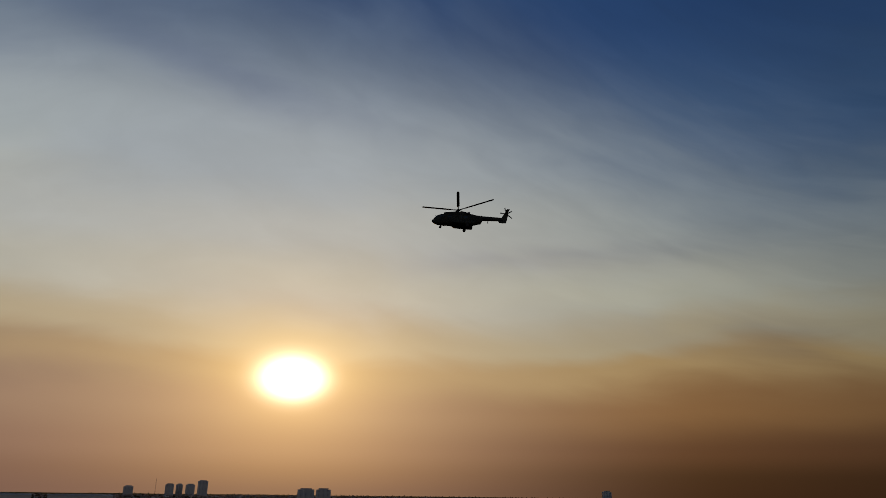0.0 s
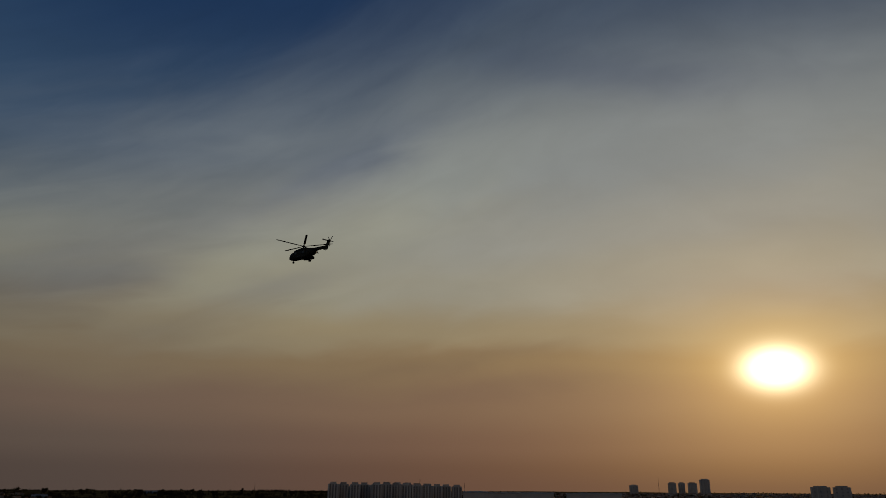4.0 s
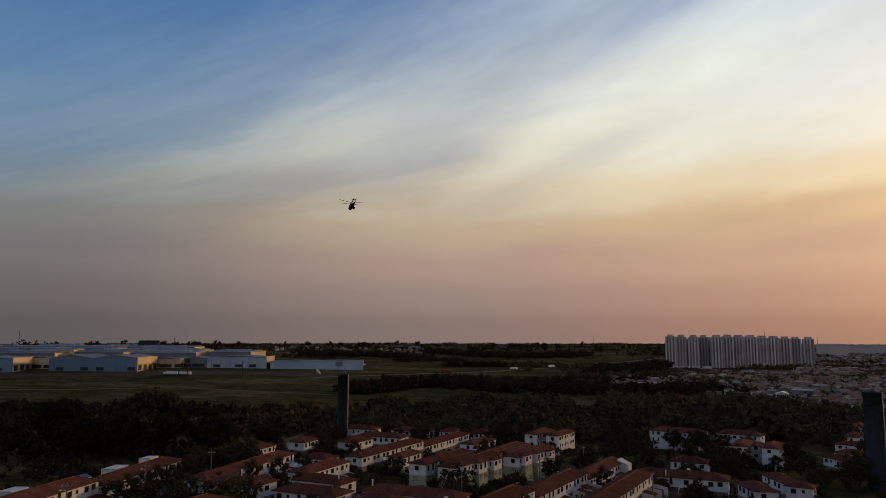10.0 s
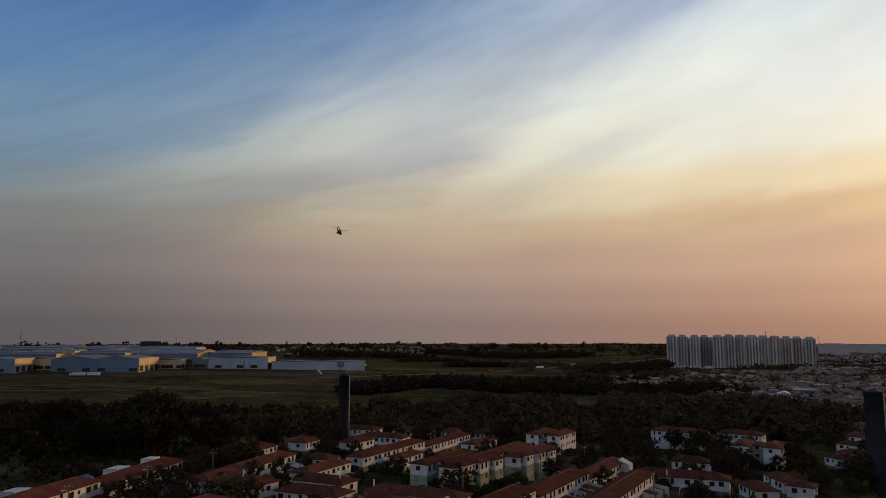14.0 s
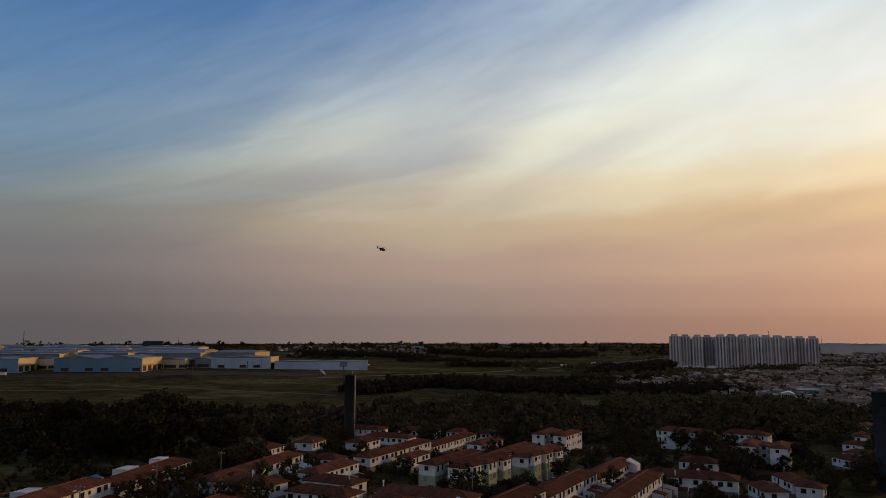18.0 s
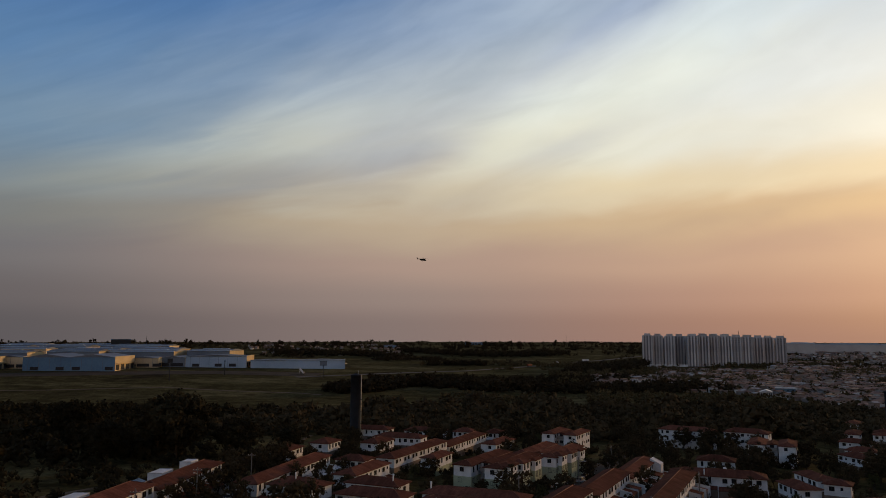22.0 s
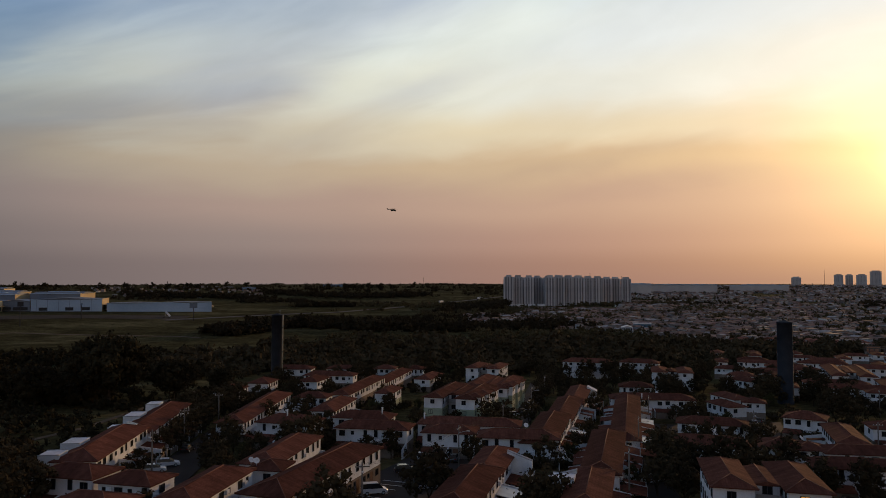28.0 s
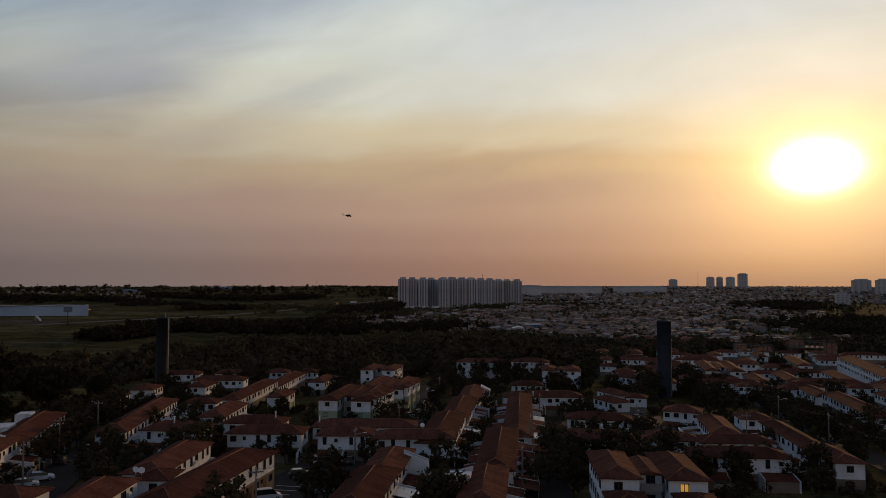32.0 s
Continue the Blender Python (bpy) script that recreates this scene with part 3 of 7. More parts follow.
def house(x, y, ang, length, width, storeys=2, side=1, lower=None, gable=False, seed=0, porch=0, lit=(), label="", wall=None, step_z=0.0, tank=()):
    """A terrace house whose eave line starts at (x, y), runs length along ang, and whose width lies to the left (side 1) or right (-1)."""
    rnd = random.Random(seed * 7 + 3)
    ca, sa = math.cos(radians(ang)), math.sin(radians(ang))
    cx = x + ca * length / 2 - sa * side * width / 2
    cy = y + sa * length / 2 + ca * side * width / 2
    eave = STOREY * storeys
    z0 = ground_z(cx, cy) + step_z
    L, W, turn = length, width, ang
    if W > L:
        L, W, turn = W, L, ang + 90
    wall = wall or WALL_WHITE
    text = label or ("%s-storey white rendered terrace house with a clay tile hip roof" % ("one", "two", "three")[storeys - 1])
    h = thing("terrace_house" if storeys < 3 else "apartment_block", pose(cx, cy, z0, 0, 0, turn), text, "house" if storeys < 3 else "apartment block", "houses of the estate")
    i = 0.45
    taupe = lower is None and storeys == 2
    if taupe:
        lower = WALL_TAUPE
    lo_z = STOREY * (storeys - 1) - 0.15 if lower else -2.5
    part("wall", boxes((-L / 2 + i, L / 2 - i, -W / 2 + i, W / 2 - i, lo_z, eave - 0.02)), wall, h)
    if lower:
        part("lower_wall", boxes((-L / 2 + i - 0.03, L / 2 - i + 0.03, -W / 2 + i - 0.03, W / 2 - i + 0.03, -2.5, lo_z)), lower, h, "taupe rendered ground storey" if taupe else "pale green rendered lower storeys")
    else:
        part("plinth", boxes((-L / 2 + i - 0.04, L / 2 - i + 0.04, -W / 2 + i - 0.04, W / 2 - i + 0.04, -2.5, 0.45)), WALL_GREY, h, "grey plinth")
    roof, caps = hip_roof(L - 2 * i + 0.0, W - 2 * i, i, eave, (W / 2) * PITCH, gable)
    part("roof", roof, TILE, h)
    part("ridge_cap", caps, RIDGE, h)
    # openings, unit by unit
    hx, hy = L / 2 - i, W / 2 - i
    units = max(1, round(L / 5.6))
    for s in (-1, 1):
        for k in range(units):
            c = -hx + (k + 0.5) * 2 * hx / units
            for f in range(storeys):
                z = f * STOREY + 1.55
                if f == 0 and h.matrix_basis.translation.length > 230:
                    continue
                if f == 0:
                    if h.matrix_basis.translation.length < 190 and set_window(h, c - 2.3, s * hy, z + 0.2, 0 if s < 0 else 180, (0.65, 0.75)):
                        part("door", door_mesh(), None, h, m=pose(c - 1.2, s * hy, 0.0, 0, 0, 0 if s < 0 else 180))
                    set_window(h, c + 1.0, s * hy, z, 0 if s < 0 else 180, (1.25, 1.15))
                else:
                    set_window(h, c - 1.25, s * hy, z, 0 if s < 0 else 180, (0.75, 1.5) if rnd.random() < 0.4 else (1.25, 1.15), (s, k, f) in lit)
                    set_window(h, c + 1.0, s * hy, z + 0.1, 0 if s < 0 else 180, rnd.choice(((0.65, 0.75), (1.25, 1.15), (0.75, 1.5))))
            if storeys == 2 and h.matrix_basis.translation.length < 150 and rnd.random() < 0.4 and facing(h, 0, s):
                part("air_conditioner", ac_mesh(), None, h, m=pose(c + 0.1, s * hy, STOREY + 0.75 + rnd.uniform(0, .9), 0, 0, 0 if s < 0 else 180))
            if porch and (porch == 2 or s == porch) and h.matrix_basis.translation.length < 225:
                yard(h, c, s, hy, hx / units, rnd)
    for s in (-1, 1):
        for f in range(storeys):
            set_window(h, s * hx, rnd.uniform(-0.8, 0.8), f * STOREY + 1.55, 90 * s, (1.15, 1.1), (2 * s, 0, f) in lit)
    for e0, s, n, deep in tank:
        y0, y1 = s * (hy - 0.8), s * (hy + deep)
        bm = bmesh.new()
        x0, x1 = -hx + e0, -hx + e0 + n
        lo = ring(bm, ((x0, y0, -2.5), (x1, y0, -2.5), (x1, y1, -2.5), (x0, y1, -2.5)))
        boxy = s > 0 and n > 2
        far_top = eave + 0.9 if boxy else eave - 0.5
        hi = ring(bm, ((x0, y0, eave + 0.95), (x1, y0, eave + 0.95), (x1, y1, far_top), (x0, y1, far_top)))
        loft(bm, [lo, hi], smooth=False)
        bmesh.ops.recalc_face_normals(bm, faces=bm.faces[:])
        part("rear_annexe", bm, WALL_WHITE, h, "white annexe box rising over the eave" if boxy else "white annexe wall with a sloped top")
        for xx in (x0, x1):
            cop = bmesh.new()
            rod(cop, (xx, y0, eave + 0.96), (xx, y1, far_top + 0.01), 0.09, n=6)
            part("coping", cop, WALL_GREY, h)
    return h


def yard(h, c, s, hy, half, rnd):
    """Back yard of one unit: a lean-to roof of tiles or metal sheet between low party walls."""
    deep, top = rnd.uniform(2.6, 4.2), rnd.uniform(2.3, 2.9)
    if rnd.random() < 0.85:
        a0, a1 = c - half + 0.12, c + half - 0.12
        if rnd.random() < 0.3:
            a1 = c + rnd.uniform(-0.5, 0.8)
        low = top - deep * rnd.uniform(0.10, 0.2)
        y0, y1 = s * hy, s * (hy + deep)
        bm = bmesh.new()
        uvl = bm.loops.layers.uv.new("uv")
        pts = [(a0, y1, low), (a1, y1, low), (a1, y0, top), (a0, y0, top)]
        if s > 0:
            pts = [pts[1], pts[0], pts[3], pts[2]]
        a_ = [bm.verts.new(p) for p in pts]
        b_ = [bm.verts.new((p[0], p[1], p[2] - 0.1)) for p in pts]
        f_ = bm.faces.new(a_)
        for l, q in zip(f_.loops, ((0, 0), (a1 - a0, 0), (a1 - a0, deep), (0, deep))):
            l[uvl].uv = q
        bm.faces.new(b_[::-1])
        for q in range(4):
            bm.faces.new((a_[q], b_[q], b_[(q + 1) % 4], a_[(q + 1) % 4]))
        sheet = rnd.random() < 0.14
        part("lean_to_roof", bm, METAL if sheet else TILE, h, "corrugated metal lean-to roof" if sheet else "")
        part("lean_to_wall", boxes((a0 + .05, a1 - .05, *sorted((y1 - s * 0.25, y1 - s * 0.1)), -2.0, low - 0.12)), WALL_TAUPE, h)
    e = c + half
    d = deep + rnd.uniform(0.02, 0.25)
    bm = bmesh.new()
    y0, y1 = s * hy, s * (hy + d)
    lo = ring(bm, ((e - .09, y0, -2.0), (e + .09, y0, -2.0), (e + .09, y1, -2.0), (e - .09, y1, -2.0)))
    hi = ring(bm, ((e - .09, y0, top + .16), (e + .09, y0, top + .16), (e + .09, y1, top - 0.13 * d), (e - .09, y1, top - 0.13 * d)))
    loft(bm, [lo, hi], smooth=False)
    bmesh.ops.recalc_face_normals(bm, faces=bm.faces[:])
    part("party_wall", bm, WALL_WHITE, h)


def facing(h, x, y):
    """Whether a wall of the house looks south, to the open side of the estate."""
    n = h.matrix_basis.to_3x3() @ Vector((x, y, 0))
    return n.y < 0.25


AC_MESH = None


def ac_mesh():
    global AC_MESH
    if AC_MESH is None:
        bm = boxes((-.42, .42, -.36, .03, 0, .58), bevel=.03)
        rod(bm, (0.08, -.36, .29), (0.08, -.40, .29), .22, .2, n=12)
        AC_MESH = bpy.data.meshes.new("air_conditioner")
        bm.to_mesh(AC_MESH)
        bm.free()
        AC_MESH.materials.append(FRAME_WHITE)
    return AC_MESH


def door_mesh():
    global DOOR_MESH
    if DOOR_MESH is None:
        bm = boxes((-0.45, 0.45, -0.05, 0.03, 0.0, 2.05), (-0.53, -0.45, -0.08, 0.03, 0, 2.13), (0.45, 0.53, -0.08, 0.03, 0, 2.13), (-0.45, 0.45, -0.08, 0.03, 2.05, 2.13), (0.3, 0.36, -0.1, -0.05, 0.95, 1.1))
        DOOR_MESH = bpy.data.meshes.new("door")
        bm.to_mesh(DOOR_MESH)
        bm.free()
        DOOR_MESH.materials.append(DOOR)
    return DOOR_MESH


def walkup(x, y, ang, wing, gap, depth, seed, lower=None, lit=()):
    """Three-storey walk-up block: two hipped wings either side of a recessed stair hall. (x, y): its front corner; ang: along the front."""
    ca, sa = math.cos(radians(ang)), math.sin(radians(ang))
    lab = "three-storey walk-up block, white%s, with tile hip roof" % (" over pale green" if lower else "")
    for k in range(2):
        o = k * (wing + gap)
        house(x + ca * o, y + sa * o, ang + 90, depth, wing, 3, -1, lower, seed=seed + k, label=lab, lit=lit if k else ())
    z = ground_z(x + ca * (wing + gap / 2), y + sa * (wing + gap / 2))
    c = thing("stair_hall", pose(x + ca * (wing + gap / 2) - sa * depth * 0.5, y + sa * (wing + gap / 2) + ca * depth * 0.5, z, 0, 0, ang), "recessed grey stair hall between two white wings", "stair hall", "houses of the estate")
    part("wall", boxes((-gap / 2 + 0.0, gap / 2, -depth * 0.3, depth * 0.3, -2.5, 7.4)), WALL_GREY, c)
    roof, caps = hip_roof(depth * 0.6, gap + 0.6, 0.1, 7.45, 0.45, True)
    part("roof", roof, TILE, c, m=pose(0, 0, 0, 0, 0, 90))
    part("ridge_cap", caps, RIDGE, c, m=pose(0, 0, 0, 0, 0, 90))
    for f in range(3):
        set_window(c, 0, -depth * 0.3, f * STOREY + 1.5, 0, (1.25, 1.15))
        part("landing_rail", boxes((-gap / 2, gap / 2, -depth * 0.3 - 0.9, -depth * 0.3 - 0.82, f * STOREY + 0.1, f * STOREY + 1.1), (-gap / 2, gap / 2, -depth * 0.3 - 0.9, -depth * 0.3, f * STOREY, f * STOREY + 0.1)), CONCRETE, c)


# near left
house(-87.0, 120.8, 87, 27, 7.5, 2, 1, seed=1, porch=-1, tank=((0.2, 1, 3.6, 2.4), (8.5, 1, 4.5, 2.4)))
house(-85.7, 149.0, 88, 34, 7.5, 2, 1, seed=2, porch=-1, tank=((1.0, 1, 3.0, 1.8), (13, 1, 5.5, 2.6), (28, 1, 4, 2.2)))
house(-83.0, 105.5, 68, 7, 11, 2, 1, seed=3, porch=1)
house(-74.2, 100.9, 68, 6.5, 9, 2, 1, seed=4, porch=1)
house(-76.0, 88.5, 68, 7, 10, 2, 1, seed=5)
house(-66.7, 91.5, 72, 18, 7, 2, 1, seed=6, porch=-1)
house(-57.6, 109.2, 72, 6, 6, 2, 1, seed=7)
house(-58.8, 115.5, 71, 21.5, 7, 2, 1, seed=8, porch=-1)
house(-56.0, 95.5, 62, 31, 8, 2, 1, seed=9)
house(-69.5, 163.3, 79, 42, 7, 2, 1, seed=10, porch=-1)
house(-61.5, 206.0, -17, 10, 7, 2, 1, seed=11)
house(-67.1, 159.8, -24, 13.3, 8, 2, 1, seed=12, porch=-1)
house(-50.0, 151.2, -19, 16, 7, 2, 1, seed=13, porch=-1)
house(-50.7, 166.3, -20, 14, 7, 2, 1, seed=14, porch=-1)
house(-32.7, 144.2, -18, 11.5, 7, 2, 1, seed=15, porch=-1)
house(-32.3, 156.1, -18, 23, 7, 2, 1, seed=16, porch=-1)
house(-22.4, 138.0, -17, 16.5, 7, 2, 1, seed=17, porch=-1)
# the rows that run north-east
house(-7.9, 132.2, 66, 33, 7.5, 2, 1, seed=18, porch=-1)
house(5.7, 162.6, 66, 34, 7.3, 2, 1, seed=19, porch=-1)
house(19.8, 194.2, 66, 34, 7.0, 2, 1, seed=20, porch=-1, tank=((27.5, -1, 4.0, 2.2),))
house(-25.3, 104.4, 66.5, 18.5, 6.5, 2, 1, seed=21, porch=-1, tank=((12.5, -1, 0.5, 3.4),))
house(-32.8, 86.3, 66.4, 21.5, 7, 2, 1, seed=22, porch=-1)
house(6.3, 142.0, 66.4, 58, 6.8, 2, -1, seed=23, porch=2)
house(-11.8, 108.7, 66, 33, 6.8, 2, -1, seed=24, porch=2)
house(-22.1, 87.2, 66, 20.5, 6.6, 2, -1, seed=25, porch=2, tank=((15.0, 1, 0.6, 4.0), (10.0, 1, 3.0, 2.4)))
house(31.0, 203.0, -17, 25, 8, 2, 1, seed=26, porch=-1)
house(48.0, 238.0, -20, 12, 8, 2, 1, seed=27)
walkup(76.5, 274.0, -24, 6.5, 3.6, 17, 30)
house(58.1, 333.0, -28, 24, 9, 3, 1, seed=32)
house(86.0, 331.0, -30, 19, 9, 3, 1, seed=33)
walkup(-27.1, 187.7, -25, 5.9, 2.8, 26, 34, WALL_GREEN)
walkup(-11.5, 216.0, -25, 5.9, 2.8, 26, 36, WALL_GREEN)
walkup(3.0, 291.0, -25, 6, 3, 18, 38)
house(-45.5, 218.8, 70, 41, 7, 2, 1, seed=40, porch=-1)
house(-31.0, 258.5, 70, 38, 7, 2, 1, seed=41)
house(-32.7, 216.1, 70, 13, 6, 2, 1, WALL_GREEN, seed=42)
house(-49.8, 177.9, 72, 20, 7, 2, 1, seed=43, porch=-1)
house(-14.5, 265.3, 65, 18, 7, 2, 1, seed=44)
house(-55.7, 253.2, 70, 13, 8, 2, 1, seed=45)
house(-78.5, 221.2, 78, 11, 8, 2, 1, seed=46)
house(-71.5, 246.0, 75, 10, 8, 2, 1, seed=47)
house(-77.0, 311.0, -12, 18, 8, 2, 1, seed=48)
house(-54.0, 312.7, -12, 18, 8, 2, 1, seed=49)
house(-33.3, 314.3, -15, 10, 8, 2, 1, seed=50)
house(-20.0, 313.0, -15, 9, 8, 2, 1, seed=51)
house(-62.0, 280.0, -15, 20, 8, 2, 1, seed=52)
# east of the alley
house(56.3, 181.9, 95, 11, 6.5, 2, -1, seed=60)
house(68.6, 199.6, 95, 13, 6.5, 2, -1, seed=61)
house(66.9, 193.3, -30, 7, 6, 2, 1, seed=62)
house(27.6, 154.9, -28, 16, 7, 2, 1, seed=63, porch=-1)
house(12.9, 130.6, -27, 16, 7, 2, 1, seed=64, porch=-1)
house(28.9, 124.2, -27, 9, 8, 2, 1, seed=65, porch=-1)
walkup(-2.4, 85.3, -22, 5.9, 3.0, 15, 66, lit=((-2, 0, 2),))
house(59.4, 163.0, -42, 10, 8, 2, 1, seed=68, porch=-1)
house(49.0, 129.4, 62.5, 20.7, 6.5, 2, -1, seed=69, porch=1)
house(34.3, 121.9, -27, 6, 6, 2, 1, seed=70, porch=-1)
house(37.8, 117.7, -18, 15, 6.5, 2, 1, seed=71, porch=-1)
house(27.3, 106.4, -22, 17.5, 7, 2, 1, seed=72, porch=-1)
house(48.2, 96.4, 66, 13, 5.6, 2, -1, seed=73, porch=1)
house(53.6, 108.4, 66, 28, 5.6, 2, -1, seed=74, porch=1, step_z=0.2)
house(69.0, 144.5, -25, 8, 8, 2, 1, seed=75, porch=-1)
walkup(152.0, 268.0, -30, 7, 3.2, 40, 78)
house(213.2, 231.5, 56, 90, 10, 3, -1, seed=80)
house(109.9, 144.5, 62, 42, 7.5, 2, -1, seed=81)
house(132.0, 186.0, 62, 24, 7.5, 2, -1, seed=82)
house(128.3, 219.0, -30, 12, 7.5, 2, 1, seed=83)
house(135.2, 206.0, -30, 11, 7.5, 2, 1, seed=84)
house(165.1, 205.0, -30, 13, 7.5, 2, 1, seed=85)
house(191.5, 231.6, 58, 40, 7.5, 2, -1, seed=86)
house(134.0, 328.7, -35, 14, 8, 2, 1, seed=87)
house(106.2, 270.4, -72, 12, 8, 2, 1, seed=88)
house(118.0, 290.0, -40, 12, 8, 2, 1, seed=89)
house(165.0, 360.0, -30, 16, 9, 2, 1, seed=90)
house(150.0, 235.0, 60, 28, 7.5, 2, -1, seed=91)
house(170.0, 240.0, 60, 30, 7.5, 2, -1, seed=92)
house(185.0, 300.0, -30, 18, 9, 3, 1, seed=93)
house(210.0, 300.0, -30, 18, 9, 2, 1, seed=94)
house(232.0, 300.0, 56, 50, 8, 2, -1, seed=95)
house(200.0, 350.0, -30, 18, 9, 2, 1, seed=96)
house(140.0, 160.0, 62, 26, 7.5, 2, -1, seed=97)
house(160.0, 178.0, 62, 30, 7.5, 2, -1, seed=98)
house(-2.0, 85.1, -112, 7, 5.6, 2, 1, seed=110, step_z=0.35)
house(6.3, 81.8, -112, 7, 5.6, 2, 1, seed=111, step_z=0.35)
# rows behind
house(164.0, 228.5, -30, 24, 8, 2, 1, seed=121)
house(164.8, 318.8, -30, 17, 8, 2, 1, seed=122)
house(299.1, 336.7, -30, 24, 7.5, 2, 1, seed=123)
house(248.8, 338.8, 60, 20, 7, 2, 1, seed=124)
house(186.1, 211.7, -30, 14, 8, 2, 1, seed=125)
house(145.0, 313.3, -30, 20, 8, 2, 1, seed=126)
house(274.1, 288.7, -30, 14, 7, 2, 1, seed=127)
house(130.7, 256.0, -30, 24, 7.5, 2, 1, seed=128)
house(236.1, 370.7, -30, 14, 8, 2, 1, seed=129)
house(193.6, 317.5, -30, 20, 8, 2, 1, seed=130)
house(163.4, 332.1, -30, 20, 8, 2, 1, seed=131)
house(188.5, 342.0, -30, 24, 7.5, 2, 1, seed=132)
house(136.2, 304.8, -30, 14, 7, 2, 1, seed=133)
house(189.7, 375.2, 60, 24, 8, 2, 1, seed=134)
house(221.4, 314.1, 60, 24, 7.5, 2, 1, seed=135)
house(154.2, 349.7, 60, 17, 7, 2, 1, seed=136)
house(137.1, 271.5, 60, 24, 7, 2, 1, seed=137)
house(269.2, 355.3, -30, 14, 7.5, 2, 1, seed=138)
house(261.7, 316.2, -30, 24, 8, 2, 1, seed=139)
house(272.8, 330.4, -30, 24, 7, 2, 1, seed=140)
house(180.7, 272.3, -30, 20, 7, 2, 1, seed=141)
house(115.8, 235.9, 60, 14, 7, 2, 1, seed=142)
house(159.8, 350.9, -30, 24, 7.5, 2, 1, seed=143)
house(228.2, 352.0, 60, 17, 7.5, 2, 1, seed=144)
house(261.7, 367.5, 60, 17, 7, 2, 1, seed=145)
house(207.2, 388.1, -30, 14, 8, 2, 1, seed=146)
house(124.1, 235.6, -30, 24, 7.5, 2, 1, seed=147)
house(295.8, 344.1, 60, 14, 7.5, 2, 1, seed=148)
house(175.4, 390.4, 60, 14, 8, 2, 1, seed=149)
house(202.0, 277.7, -30, 20, 8, 2, 1, seed=150)
house(268.6, 360.3, 60, 24, 7, 2, 1, seed=151)
house(200.4, 220.1, -30, 20, 8, 2, 1, seed=152)
house(195.8, 369.9, -30, 20, 7, 2, 1, seed=153)
house(146.8, 215.3, -30, 14, 7, 2, 1, seed=154)

house(-12.1, 182.3, 65, 5.5, 4.5, 3, 1, WALL_GREEN, seed=200, step_z=-0.06, label="projecting white and green stair bay with a hip roof")
house(-8.5, 190.0, 65, 5.5, 4.5, 3, 1, WALL_GREEN, seed=201, step_z=-0.06, label="projecting white and green stair bay with a hip roof")
house(-4.9, 197.7, 65, 5.5, 4.5, 3, 1, WALL_GREEN, seed=202, step_z=-0.06, label="projecting white and green stair bay with a hip roof")
house(3.5, 210.6, 65, 5.5, 4.5, 3, 1, WALL_GREEN, seed=210, step_z=-0.06, label="projecting white and green stair bay with a hip roof")
house(7.1, 218.3, 65, 5.5, 4.5, 3, 1, WALL_GREEN, seed=211, step_z=-0.06, label="projecting white and green stair bay with a hip roof")
house(10.7, 226.0, 65, 5.5, 4.5, 3, 1, WALL_GREEN, seed=212, step_z=-0.06, label="projecting white and green stair bay with a hip roof")


# ---- towers ----
def water_tower(x, y, top, radius, label, steel):
    z = ground_z(x, y)
    h = top - z
    t = thing("water_tower", pose(x, y, z), label, "water tower", "water towers")
    bm = bmesh.new()
    n = 28
    prof = [(radius * 1.06, -2), (radius * 1.06, 1.0), (radius, 1.05), (radius, h - 0.6), (radius * 1.05, h - 0.55), (radius * 1.05, h - 0.25), (radius * 0.98, h - 0.2), (radius * 0.2, h + 0.35)]
    loft(bm, [[bm.verts.new((r * math.cos(k * math.tau / n), r * math.sin(k * math.tau / n), zz)) for k in range(n)] for r, zz in prof])
    part("shell", bm, steel, t)
    seams = bmesh.new()
    k = 2.4
    while k < h - 1:
        loft(seams, [[seams.verts.new((r * math.cos(a * math.tau / n), r * math.sin(a * math.tau / n), zz)) for a in range(n)] for r, zz in ((radius * 1.002, k), (radius * 1.012, k + 0.04), (radius * 1.012, k + 0.1), (radius * 1.002, k + 0.14))], cap=False)
        k += 2.4
    part("weld_seam", seams, steel, t)
    part("overflow_pipe", rods(((radius * 1.04, -0.3, -1), (radius * 1.04, -0.3, h - 0.3), 0.26), n=10), WALL_CREAM, t, "pale vertical pipe down the side")
    clamp = None
    for q in range(int(h / 5)):
        m = pose(radius * 1.02, -0.3, 2.5 + q * 5)
        if clamp is None:
            clamp = part("pipe_clamp", boxes((-.3, .32, -.32, .32, -.08, .08)), steel, t, m=m).data
        else:
            part("pipe_clamp", clamp, None, t, m=m)
    part("top_hatch", boxes((-.5, .5, -.4, .4, h + 0.1, h + 0.5), bevel=.05), steel, t)
    part("antenna", rods(((radius * 0.5, 0, h - .1), (radius * 0.5, 0, h + 1.6), .05), n=6), METAL, t)


# dark steel made bluer and lighter, with the haze before it mixed in
STEEL_HAZED = material("hazed_steel", (.020, .024, .031), (.034, .040, .049), 0.7, 0.3, 4, 0.1)
water_tower(-73.9, 308.1, 24.7, 2.25, "tall dark steel water tower beside the tiled houses", STEEL_DARK)
water_tower(106.6, 231.0, 24.6, 2.55, "wide dark steel water tower behind the estate trees", STEEL_HAZED)


